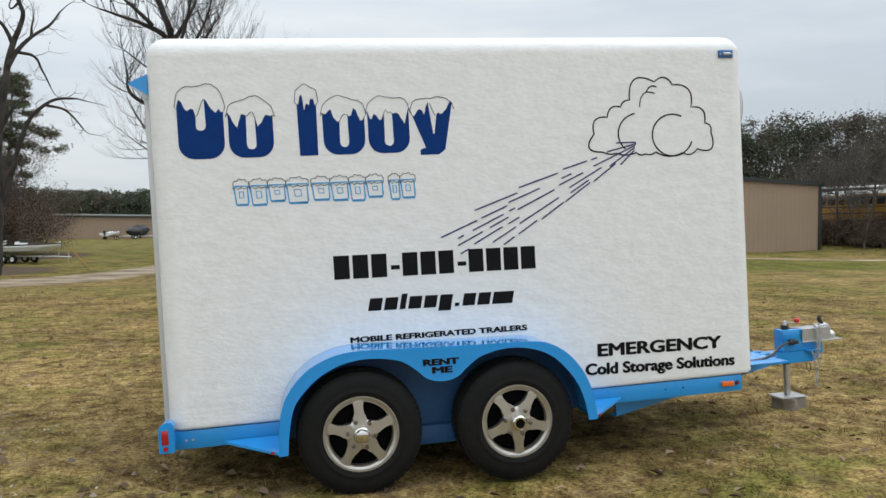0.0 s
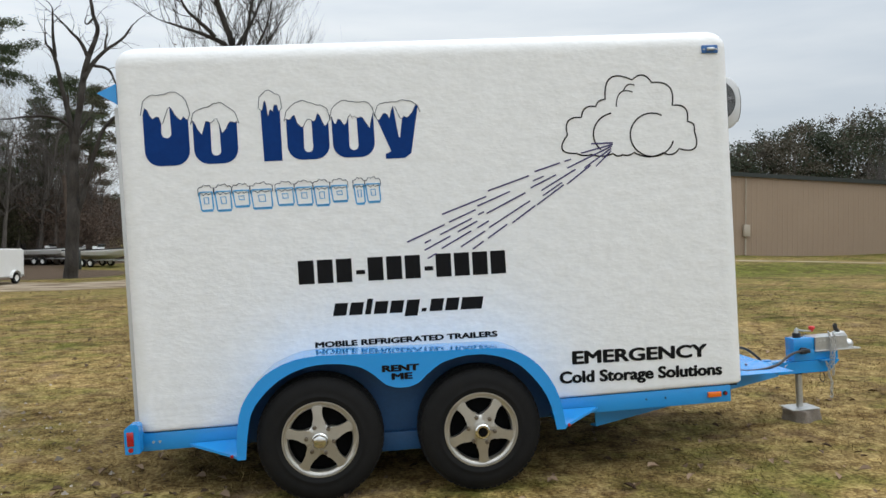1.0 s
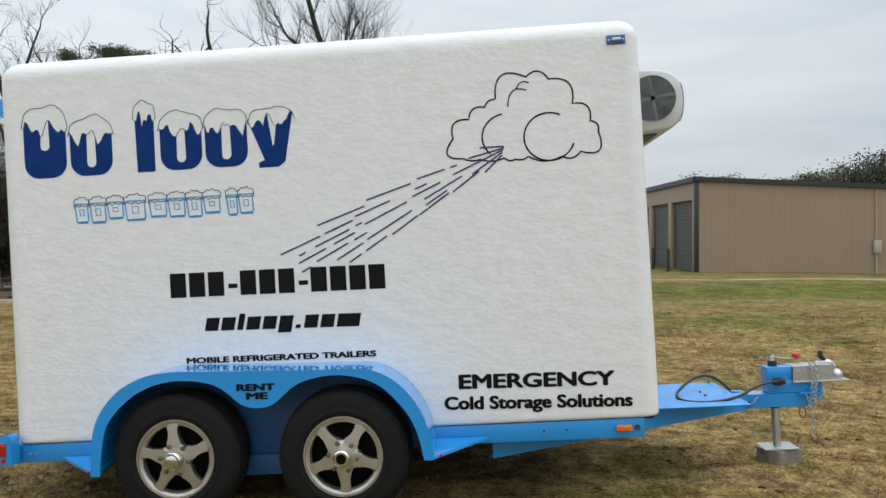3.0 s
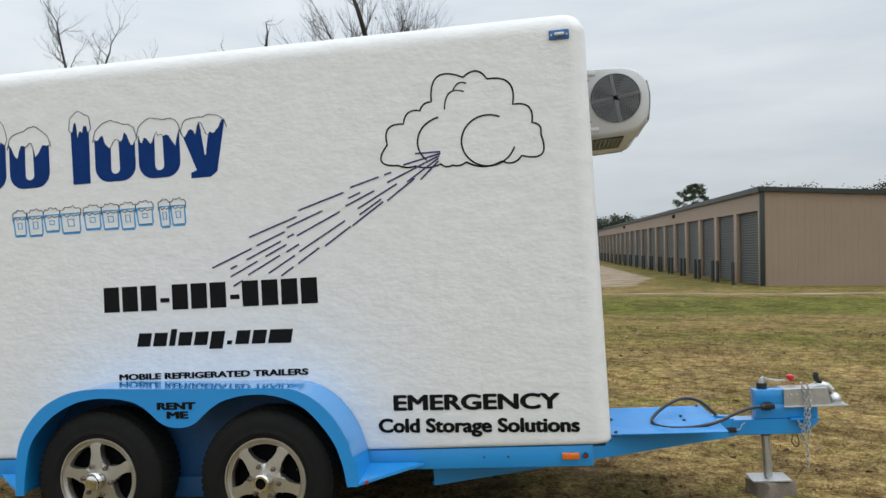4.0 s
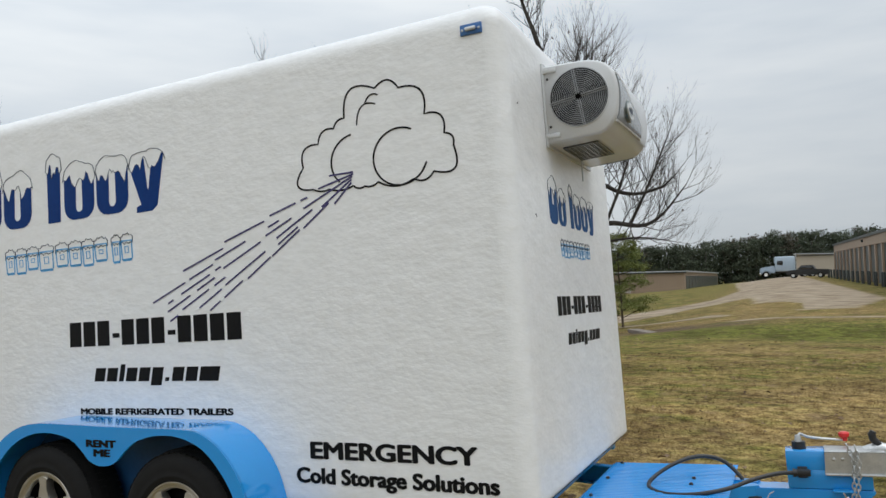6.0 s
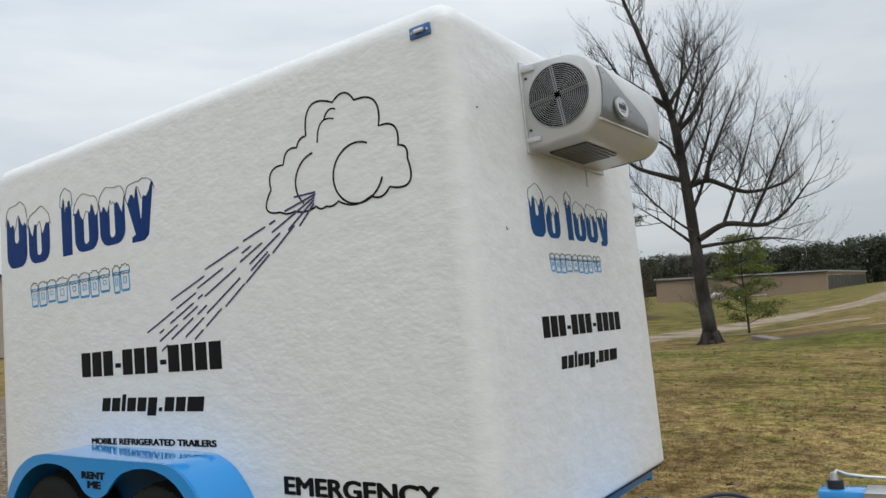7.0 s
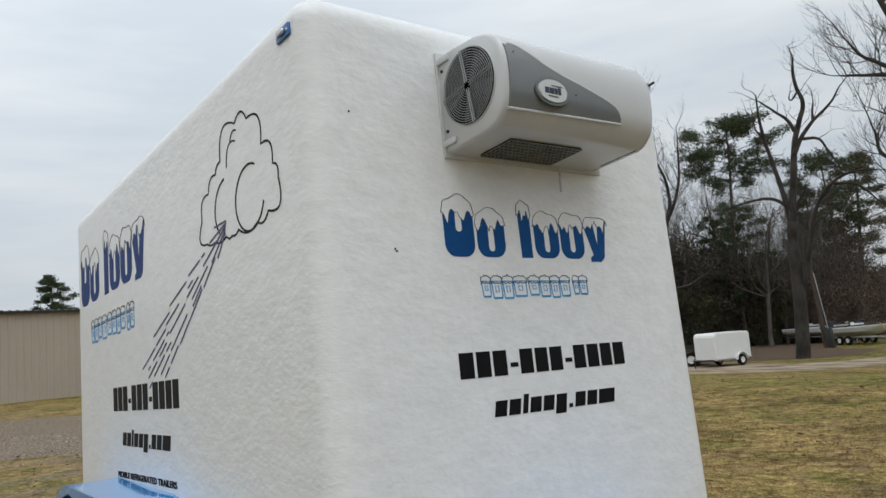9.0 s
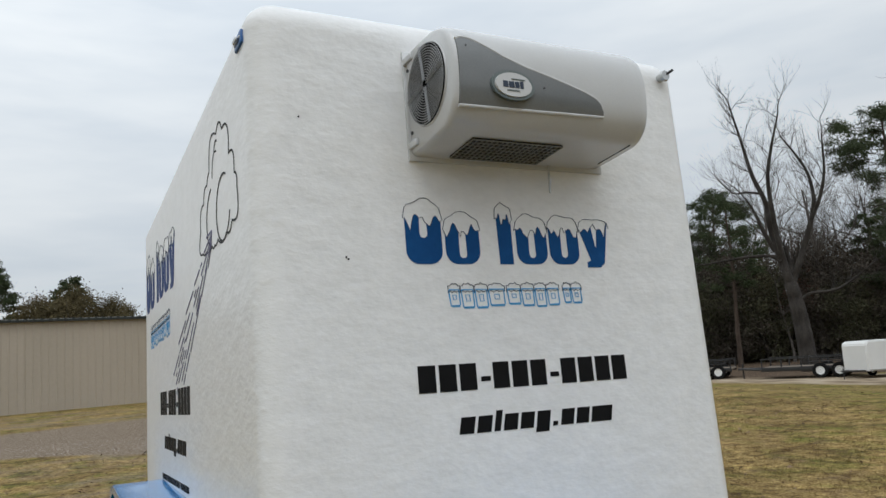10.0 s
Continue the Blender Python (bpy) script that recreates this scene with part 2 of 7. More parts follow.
def node_kit(t, co):
    """Short helpers for a node tree: noise, ramp, mix and maths."""
    L = t.links.new

    def noise_of(scale, detail=4, stretch=None):
        n = t.nodes.new("ShaderNodeTexNoise")
        n.inputs["Scale"].default_value, n.inputs["Detail"].default_value = scale, detail
        n.inputs["Roughness"].default_value = 0.6
        if stretch:
            mp = t.nodes.new("ShaderNodeMapping")
            mp.inputs["Scale"].default_value = stretch
            L(co, mp.inputs[0])
            L(mp.outputs[0], n.inputs["Vector"])
        else:
            L(co, n.inputs["Vector"])
        return n.outputs["Fac"]

    def ramp(fac, *stops):
        r = t.nodes.new("ShaderNodeValToRGB")
        while len(r.color_ramp.elements) < len(stops):
            r.color_ramp.elements.new(0.5)
        for e, (at, c) in zip(r.color_ramp.elements, stops):
            e.position, e.color = at, (*c, 1)
        L(fac, r.inputs[0])
        return r.outputs[0]

    def mix(f, a, b, blend="MIX"):
        n = t.nodes.new("ShaderNodeMix")
        n.data_type, n.blend_type = "RGBA", blend
        if isinstance(f, float):
            n.inputs["Factor"].default_value = f
        else:
            L(f, n.inputs["Factor"])
        L(a, n.inputs["A"])
        L(b, n.inputs["B"])
        return n.outputs["Result"]

    def maths(op, a, b):
        n = t.nodes.new("ShaderNodeMath")
        n.operation, n.use_clamp = op, op != "SUBTRACT"
        for q, v in zip(n.inputs, (a, b)):
            if isinstance(v, (int, float)):
                q.default_value = v
            else:
                L(v, q)
        return n.outputs[0]

    def attr(name):
        n = t.nodes.new("ShaderNodeAttribute")
        n.attribute_name = name
        return n.outputs["Fac"]
    return noise_of, ramp, mix, maths, attr


def turf(t, co, fine):
    """The lawn's colour: straw and green in streaks and patches, with leaf-strewn, bare and bleached places."""
    noise_of, ramp, mix, maths, attr = node_kit(t, co)
    dry = ramp(fine, (0.37, (0.052, 0.032, 0.015)), (0.48, (0.205, 0.136, 0.052)), (0.60, (0.415, 0.314, 0.134)))
    green = ramp(fine, (0.37, (0.028, 0.030, 0.007)), (0.48, (0.094, 0.102, 0.018)), (0.61, (0.215, 0.208, 0.046)))
    streak, broad = noise_of(1.9, 7, (0.8, 1.25, 1)), noise_of(0.45, 4)
    g = maths("MULTIPLY", maths("SUBTRACT", maths("ADD", maths("MULTIPLY", streak, 0.62), maths("MULTIPLY", broad, 0.5)), 0.532), 5.5)
    grass = mix(maths("ADD", g, attr("green")), dry, green)
    earth = ramp(fine, (0.3, (0.095, 0.060, 0.034)), (0.7, (0.27, 0.185, 0.11)))
    bare = maths("MULTIPLY", maths("SUBTRACT", noise_of(2.4, 8), 0.555), 6.0)
    grass = mix(bare, grass, earth)
    spots = ramp(noise_of(4.2, 8), (0.36, (0.52, 0.46, 0.40)), (0.45, (0.88, 0.87, 0.85)), (0.54, (1.0, 1.0, 1.0)), (0.63, (1.20, 1.18, 1.14)))
    wide = ramp(noise_of(0.8, 5), (0.36, (0.66, 0.64, 0.60)), (0.5, (1.0, 1.0, 1.0)), (0.64, (1.22, 1.20, 1.16)))
    grass = mix(1.0, grass, wide, "MULTIPLY")
    return mix(1.0, grass, spots, "MULTIPLY")


def blade_material():
    m = bpy.data.materials.new("lawn_blades")
    m.use_nodes = True
    t = m.node_tree
    p = t.nodes["Principled BSDF"]
    co = t.nodes.new("ShaderNodeTexCoord").outputs["Object"]
    span = t.nodes.new("ShaderNodeMapRange")
    span.inputs["To Min"].default_value, span.inputs["To Max"].default_value = 0.26, 0.74
    t.links.new(t.nodes.new("ShaderNodeNewGeometry").outputs["Random Per Island"], span.inputs["Value"])
    noise_of, ramp, mix, maths, attr = node_kit(t, co)
    fine = maths("ADD", maths("MULTIPLY", span.outputs[0], 0.55), maths("MULTIPLY", noise_of(9, 5), 0.45))
    t.links.new(turf(t, co, fine), p.inputs["Base Color"])
    p.inputs["Roughness"].default_value, p.inputs["Specular IOR Level"].default_value = 0.85, 0.1
    return m


def ground_material():
    m = bpy.data.materials.new("lawn_and_dirt")
    m.use_nodes = True
    t = m.node_tree
    p = t.nodes["Principled BSDF"]
    co = t.nodes.new("ShaderNodeTexCoord").outputs["Object"]
    noise_of, ramp, mix, maths, attr = node_kit(t, co)
    fine = maths("ADD", maths("MULTIPLY", noise_of(38, 6), 0.55), maths("MULTIPLY", noise_of(9, 5), 0.45))
    grass = turf(t, co, fine)
    gravel = ramp(noise_of(52, 5), (0.32, (0.19, 0.155, 0.118)), (0.5, (0.36, 0.31, 0.245)), (0.68, (0.55, 0.50, 0.42)))
    sand = ramp(noise_of(0.9, 7, (0.7, 1.4, 1)), (0.34, (0.115, 0.076, 0.045)), (0.47, (0.26, 0.195, 0.128)), (0.64, (0.42, 0.345, 0.255)))
    track = mix(0.15, sand, gravel)
    edge = maths("ADD", maths("MULTIPLY", noise_of(1.1, 7), 0.55), maths("MULTIPLY", noise_of(0.22, 5), 0.45))
    r = maths("MULTIPLY", maths("SUBTRACT", attr("road"), maths("SUBTRACT", 1.02, edge)), 2.6)
    soil = mix(r, grass, track)
    # the stony yard: bands of gravel, brown dirt and thin grass
    stones = ramp(noise_of(22, 6), (0.38, (0.070, 0.048, 0.031)), (0.48, (0.155, 0.114, 0.078)), (0.62, (0.34, 0.285, 0.225)))
    y = maths("MULTIPLY", maths("SUBTRACT", attr("yard"), maths("SUBTRACT", 1.17, noise_of(0.7, 7, (1.2, 0.5, 1)))), 4.0)
    soil = mix(y, soil, stones)
    mulch = ramp(noise_of(30, 6), (0.35, (0.040, 0.028, 0.020)), (0.5, (0.095, 0.066, 0.045)), (0.68, (0.20, 0.145, 0.10)))
    soil = mix(maths("MULTIPLY", maths("SUBTRACT", maths("ADD", attr("leaf"), maths("MULTIPLY", noise_of(0.8, 5), 0.6)), 0.7), 4.0), soil, mulch)
    t.links.new(soil, p.inputs["Base Color"])
    p.inputs["Roughness"].default_value, p.inputs["Specular IOR Level"].default_value = 0.95, 0.1
    bp = t.nodes.new("ShaderNodeBump")
    bp.inputs["Distance"].default_value = 0.05
    t.links.new(maths("ADD", maths("MULTIPLY", fine, 0.5), maths("MULTIPLY", noise_of(3.2, 5), 0.5)), bp.inputs["Height"])
    t.links.new(bp.outputs[0], p.inputs["Normal"])
    return m


lawn = ground_material()
lawn_blades_mat = blade_material()

# ---- building helpers ----
def part(name, bm, material, parent=None, label="", sharp=0.6):
    """One bmesh as one mesh object under a thing or a part."""
    bmesh.ops.recalc_face_normals(bm, faces=bm.faces)
    for f in bm.faces:
        f.smooth = True
    for e in bm.edges:
        if len(e.link_faces) == 2 and e.calc_face_angle(0.0) > sharp:
            e.smooth = False
    me = bpy.data.meshes.new(name)
    bm.to_mesh(me)
    bm.free()
    me.materials.append(material)
    ob = new(name, me)
    if parent is not None:
        ob.parent = parent
    if label:
        tagged(ob, label)
    return ob


def raw(name, verts, faces, material, parent=None, smooth=False):
    me = bpy.data.meshes.new(name)
    me.from_pydata(verts, [], faces)
    me.materials.append(material)
    if smooth:
        me.polygons.foreach_set("use_smooth", [True] * len(me.polygons))
    me.update()
    ob = new(name, me)
    if parent is not None:
        ob.parent = parent
    return ob


def thing(name, m, label, category, group="", kind=""):
    ob = new(name)
    ob.empty_display_size = 0.2
    ob.matrix_world = m
    return tagged(ob, label, category, group, kind)


def share(name, like, m, parent):
    """Another part on the same mesh."""
    ob = new(name, like.data)
    ob.parent = parent
    ob.matrix_local = m
    return ob


def box(bm, x0, y0, z0, x1, y1, z1, bevel=0.0, seg=2, turn=None):
    made = bmesh.ops.create_cube(bm, size=1)["verts"]
    m = Matrix.Translation(((x0 + x1) / 2, (y0 + y1) / 2, (z0 + z1) / 2)) @ Matrix.Diagonal((abs(x1 - x0), abs(y1 - y0), abs(z1 - z0), 1))
    bmesh.ops.transform(bm, matrix=m if turn is None else turn @ m, verts=made)
    if bevel:
        edges = {e for v in made for e in v.link_edges}
        bmesh.ops.bevel(bm, geom=list(edges), offset=bevel, segments=seg, profile=0.5, affect="EDGES")
    return bm


def bm_box(*a, **k):
    return box(bmesh.new(), *a, **k)


def tube(bm, pts, radii, seg=10, caps=True):
    """A round bar through pts."""
    pts = [Vector(p) for p in pts]
    if not hasattr(radii, "__len__"):
        radii = [radii] * len(pts)
    rings, ref = [], None
    for i, p in enumerate(pts):
        d = (pts[min(i + 1, len(pts) - 1)] - pts[max(i - 1, 0)]).normalized()
        if ref is None:
            ref = d.orthogonal().normalized()
        ref = (ref - d * ref.dot(d)).normalized()
        side = d.cross(ref)
        rings.append([bm.verts.new(p + radii[i] * (math.cos(a) * ref + math.sin(a) * side)) for a in [2 * math.pi * k / seg for k in range(seg)]])
    for a, b in zip(rings, rings[1:]):
        for k in range(seg):
            bm.faces.new((a[k], a[(k + 1) % seg], b[(k + 1) % seg], b[k]))
    if caps:
        bm.faces.new(rings[0][::-1])
        bm.faces.new(rings[-1])
    return bm


def prism(bm, poly, a0, a1, axis="y"):
    """A flat outline, given in the other two axes, made thick along one axis."""
    def at(u, v, w):
        return {"x": (w, u, v), "y": (u, w, v), "z": (u, v, w)}[axis]
    lo = [bm.verts.new(at(u, v, a0)) for u, v in poly]
    hi = [bm.verts.new(at(u, v, a1)) for u, v in poly]
    bm.faces.new(lo)
    bm.faces.new(hi[::-1])
    n = len(poly)
    for k in range(n):
        bm.faces.new((lo[k], hi[k], hi[(k + 1) % n], lo[(k + 1) % n]))
    return bm


def lathe(bm, profile, centre=(0, 0, 0), axis="y", seg=48, closed=False):
    """A profile of (radius, along) turned round an axis."""
    cx = Vector(centre)
    rings = []
    for r, w in profile:
        ring = []
        for k in range(seg):
            a = 2 * math.pi * k / seg
            u, v = r * math.cos(a), r * math.sin(a)
            ring.append(bm.verts.new(cx + Vector({"x": (w, u, v), "y": (u, w, v), "z": (u, v, w)}[axis])))
        rings.append(ring)
    pairs = list(zip(rings, rings[1:])) + ([(rings[-1], rings[0])] if closed else [])
    for a, b in pairs:
        for k in range(seg):
            bm.faces.new((a[k], a[(k + 1) % seg], b[(k + 1) % seg], b[k]))
    if not closed:
        for ring in (rings[0], rings[-1]):
            bm.faces.new(ring)
    return bm


def slab(bm, poly, a0, a1, axis="y"):
    """As prism, for outlines with deep notches."""
    def at(u, v, w):
        return {"x": (w, u, v), "y": (u, w, v), "z": (u, v, w)}[axis]
    lo = [bm.verts.new(at(u, v, a0)) for u, v in poly]
    hi = [bm.verts.new(at(u, v, a1)) for u, v in poly]
    for a, b, c in tessellate_polygon([[Vector((u, v, 0)) for u, v in poly]]):
        bm.faces.new((lo[a], lo[b], lo[c]))
        bm.faces.new((hi[c], hi[b], hi[a]))
    n = len(poly)
    for k in range(n):
        bm.faces.new((lo[k], hi[k], hi[(k + 1) % n], lo[(k + 1) % n]))
    return bm


def ribbon(bm, pts, width, y0, y1, shut=False):
    """A flat line of even width through points (x, z), between the planes y0 and y1."""
    n = len(pts)
    rows = []
    for i, p in enumerate(pts):
        a = pts[(i - 1) % n] if shut or i else p
        b = pts[(i + 1) % n] if shut or i < n - 1 else p
        d = Vector((b[0] - a[0], b[1] - a[1])).normalized()
        o = Vector((-d.y, d.x)) * width / 2
        rows.append([bm.verts.new((p[0] + s * o.x, y, p[1] + s * o.y)) for s, y in ((1, y0), (-1, y0), (-1, y1), (1, y1))])
    for i in range(n if shut else n - 1):
        a, b = rows[i], rows[(i + 1) % n]
        for k in range(4):
            bm.faces.new((a[k], a[(k + 1) % 4], b[(k + 1) % 4], b[k]))
    if not shut:
        bm.faces.new(rows[0])
        bm.faces.new(rows[-1][::-1])
    return bm


def curve_through(ctrl, n):
    """A smooth line through the control points."""
    c = [Vector(p) for p in ctrl]
    c = [2 * c[0] - c[1]] + c + [2 * c[-1] - c[-2]]
    out = []
    for i in range(1, len(c) - 2):
        for k in range(n):
            t = k / n
            out.append(0.5 * (2 * c[i] + (c[i + 1] - c[i - 1]) * t + (2 * c[i - 1] - 5 * c[i] + 4 * c[i + 1] - c[i + 2]) * t * t + (3 * c[i] - c[i - 1] - 3 * c[i + 1] + c[i + 2]) * t ** 3))
    return out + [c[-2]]


def lettering(name, words, width, tall, m, material, parent, bold=0.0, label=""):
    """Raised vinyl letters, each a part of its own, the line's ink width x tall from its lower left corner. bold: how far the strokes are swollen."""
    cu = bpy.data.curves.new(name, "FONT")
    cu.body, cu.offset, cu.extrude, cu.resolution_u = words, 0.0, 0.02, 4
    tmp = new("tmp", cu)
    me = bpy.data.meshes.new_from_object(tmp.evaluated_get(bpy.context.evaluated_depsgraph_get()))
    bpy.data.objects.remove(tmp)
    co = np.empty(len(me.vertices) * 3)
    me.vertices.foreach_get("co", co)
    co = co.reshape(-1, 3)
    flat = [tuple(p.vertices) for p in me.polygons]
    bpy.data.meshes.remove(me)
    steps = [(0, 0), (bold, 0), (-bold, 0), (0, bold * 0.7), (0, -bold * 0.7), (bold * 0.7, bold * 0.5), (-bold * 0.7, -bold * 0.5), (bold * 0.7, -bold * 0.5), (-bold * 0.7, bold * 0.5)]
    verts = np.concatenate([co + np.array([dx, dy, 0.0]) for dx, dy in steps])
    lo, hi = verts.min(0), verts.max(0)
    verts = (verts - lo) / (hi - lo) * np.array([width, tall, 0.0014])
    n = len(co)
    for k in range(len(steps)):
        verts[k * n:(k + 1) * n, 2] += 0.00006 * k
    # gather the outline's islands into letters
    root = list(range(n))

    def find(a):
        while root[a] != a:
            root[a] = root[root[a]]
            a = root[a]
        return a
    for f in flat:
        for b in f[1:]:
            root[find(b)] = find(f[0])
    spans = {}
    for a in range(n):
        r, x = find(a), co[a][0]
        lo0, hi0 = spans.get(r, (x, x))
        spans[r] = (min(lo0, x), max(hi0, x))
    letters = []
    for r, (a, b) in sorted(spans.items(), key=lambda q: q[1]):
        if letters and a < letters[-1][1] - 0.02:
            letters[-1][0].add(r)
            letters[-1][1] = max(letters[-1][1], b)
        else:
            letters.append([{r}, b])
    for group, _ in letters:
        keep = [a for a in range(n) if find(a) in group]
        at = {a: k for k, a in enumerate(keep)}
        mine = [f for f in flat if find(f[0]) in group]
        vs = [tuple(verts[a + k * n]) for k in range(len(steps)) for a in keep]
        fs = [tuple(at[a] + k * len(keep) for a in f) for k in range(len(steps)) for f in mine]
        ob = raw(name, vs, fs, material, parent)
        ob.matrix_local = m
        if label:
            tagged(ob, label)


def smooth01(v):
    v = min(1.0, max(0.0, v))
    return v * v * (3 - 2 * v)


def lie(x, y):
    """The height of the ground."""
    z = -0.85 * smooth01((y - 12) / 15) * smooth01((5 - x) / 10)
    z += 0.0145 * min(100.0, max(0.0, y - 35)) * smooth01((x + 25) / 25)
    z -= 0.16 * math.exp(-((y - 17.5 - 0.15 * x) / 2.6) ** 2) * smooth01((x - 1) / 5)
    z -= 0.22 * smooth01((x - 16) / 12) * smooth01((y - 12) / 14) * smooth01((60 - y) / 20)
    z += 1.0 * math.exp(-((x - 41) ** 2 + (y - 41) ** 2) / 70)
    z += 0.03 * noise.noise((x * 0.35, y * 0.35, 0)) * smooth01((abs(x - 2) + abs(y) - 3.5) / 4)
    return z


def near_line(x, y, pts):
    """The distance from a line of (x, y, half width), less its half width."""
    best = 1e9
    for (ax, ay, aw), (bx, by, bw) in zip(pts, pts[1:]):
        dx, dy = bx - ax, by - ay
        k = min(1.0, max(0.0, ((x - ax) * dx + (y - ay) * dy) / (dx * dx + dy * dy)))
        best = min(best, math.hypot(x - ax - k * dx, y - ay - k * dy) - (aw + k * (bw - aw)))
    return best

# ---- the ground: one sheet to the horizon ----
TRACK = [(-80, 36, 2.4), (-30, 27.5, 2.4), (-15, 28.2, 3.2), (-11, 27.2, 2.6), (-8.3, 29.6, 2.2), (-6.4, 34.6, 1.6), (-4.6, 40, 1.9), (-2.6, 47, 2.3), (2, 58, 3.0), (4, 80, 4.0)]
LOT = [(-6.2, 33.5, 0.8), (0, 33, 1.2), (2.4, 33, 1.7), (5, 36, 2.6), (6, 45, 3.6), (4, 80, 4.5), (0, 160, 6)]
LITTER = [(-14.5, 36, 4), (-23, 37, 9), (-36, 35, 12), (-22, 52, 9)]
SPUR = [(3, 26.6, 1.0), (14, 26.8, 1.1), (44, 26, 1.0)]
YARD = [(-5, 1.5, 2.0), (-14, 0.5, 4.0), (-24, -3, 5.0), (-27, -14, 5.0)]
PEBBLES = [(-0.9, -0.4, 0.4), (-2.2, 1.2, 0.9), (-4.5, 3.2, 1.2), (-8, 4.5, 1.6), (-14, 1, 4)]
WORN = [(-1.6, 2.5, 0.2), (-4.5, 5, 1.2), (-10, 9, 2.0)]


def spread(lo, hi, c0, c1, step, grow=1.12):
    """Even steps from c0 to c1, growing outside to lo and hi."""
    xs = list(np.arange(c0, c1 + 1e-6, step))
    s, v = step, c1
    while v < hi:
        s *= grow
        v += s
        xs.append(v)
    s, v = step, c0
    while v > lo:
        s *= grow
        v -= s
        xs.insert(0, v)
    return xs


def green_at(x, y):
    """How green the lawn is."""
    g = 1.0 * math.exp(-((y - 19.5 - 0.1 * x) / 4) ** 2) * smooth01((x + 1) / 3)
    g += 0.45 * math.exp(-((y - 14.2) / 1.6) ** 2) * smooth01((4 - x) / 4) * smooth01((x + 6) / 3)
    g += 0.25 * math.exp(-((y - 10.0) / 1.8) ** 2) * smooth01((x + 3) / 4)
    g += 0.45 * smooth01((y - 29) / 5) * smooth01((2 - x) / 6) + 0.25 * math.exp(-((y - 21) / 4) ** 2) * smooth01((3 - x) / 4)
    return g + 0.4 * smooth01((y - 28) / 4) * smooth01((x - 7) / 3) - 0.12 * math.exp(-((x - 4) ** 2 + (y - 2) ** 2) / 30)


def yard_at(x, y):
    """How stony the ground is towards the pale shed."""
    return 0.72 * smooth01((2.5 - max(near_line(x, y, YARD), 0)) / 2.5) + 0.50 * smooth01((0.8 - max(near_line(x, y, PEBBLES), 0)) / 0.8) + 0.6 * math.exp(-((x + 2.6) ** 2 + (y - 26.6) ** 2) / 7.0)


def build_ground():
    xs, ys = spread(-1500, 1500, -16, 16, 0.4), spread(-600, 2500, -6, 48, 0.4)
    verts = [(x, y, lie(x, y)) for y in ys for x in xs]
    n = len(xs)
    faces = [(j * n + i, j * n + i + 1, (j + 1) * n + i + 1, (j + 1) * n + i) for j in range(len(ys) - 1) for i in range(n - 1)]
    ob = raw("ground", verts, faces, lawn, smooth=True)
    road, green, yard, shed_leaf = [], [], [], []
    for x, y, _ in verts:
        d = min(near_line(x, y, TRACK), near_line(x, y, SPUR) + 0.3, near_line(x, y, LOT), near_line(x, y, WORN) + 1.0)
        if (x - 3.2) ** 2 / 4 + (y - 37) ** 2 / 30 < 1:
            d = max(d, 1.0)
        road.append(smooth01(0.5 - d / 1.6))
        green.append(green_at(x, y))
        yard.append(yard_at(x, y))
        shed_leaf.append(max(smooth01(0.5 - near_line(x, y, LITTER) / 4), 0.62 * math.exp(-((x + 0.5) ** 2 / 60 + (y - 24.5) ** 2 / 22))))
    for key, vals in (("road", road), ("green", green), ("yard", yard), ("leaf", shed_leaf)):
        ob.data.attributes.new(key, "FLOAT", "POINT").data.foreach_set("value", vals)
    tagged(ob, "patchy dry winter lawn with green tufts and a pale dirt track", "ground", kind="structure")


build_ground()

# ---- the refrigerated trailer ----
LENGTH, WIDTH, TALL = 3.580, 1.90, 2.155
trailer = thing("refrigerated_trailer", pose(0, 0, 0.3277, -0.687, -3.005, 0), "white fibreglass refrigerated trailer on a blue tandem-axle frame, on grass", "trailer")


def build_body():
    """The box: rounded upright corners and a more rounded roof edge, lofted from the floor up."""
    R, TOP, LOW = 0.085, 0.11, 0.018

    def ring(bm, z, inset):
        r = max(R - 0.55 * inset, 0.012)
        x0, y0, x1, y1 = inset, inset, LENGTH - inset, WIDTH - inset
        out = []
        for cx, cy, a0 in ((x1 - r, y0 + r, -90), (x1 - r, y1 - r, 0), (x0 + r, y1 - r, 90), (x0 + r, y0 + r, 180)):
            a, b = radians(a0), radians(a0 + 90)
            pts = [(cx + r * math.cos(a + (b - a) * k / 8), cy + r * math.sin(a + (b - a) * k / 8)) for k in range(9)]
            pts.insert(0, (pts[0][0] + 0.02 * math.sin(a), pts[0][1] - 0.02 * math.cos(a)))
            pts.append((pts[-1][0] - 0.02 * math.sin(b), pts[-1][1] + 0.02 * math.cos(b)))
            out += [bm.verts.new((x, y, z)) for x, y in pts]
        return out
    bm = bmesh.new()
    levels = [(LOW * (1 - math.cos(radians(a))), LOW * (1 - math.sin(radians(a)))) for a in (0, 30, 60, 90)]
    levels += [(LOW + 0.02, 0.0), (TALL / 2, 0.0), (TALL - TOP - 0.02, 0.0)]
    levels += [(TALL - TOP + TOP * math.sin(radians(a)), TOP * (1 - math.cos(radians(a)))) for a in range(0, 91, 10)]
    levels += [(TALL, TOP + 0.02)]
    rings = [ring(bm, z, d) for z, d in levels]
    n = len(rings[0])
    for a, b in zip(rings, rings[1:]):
        for k in range(n):
            bm.faces.new((a[k], a[(k + 1) % n], b[(k + 1) % n], b[k]))
    bm.faces.new(rings[0][::-1])
    bm.faces.new(rings[-1])
    part("box_body", bm, fibreglass, trailer, "white fibreglass box with a rippled surface", sharp=1.2)


build_body()


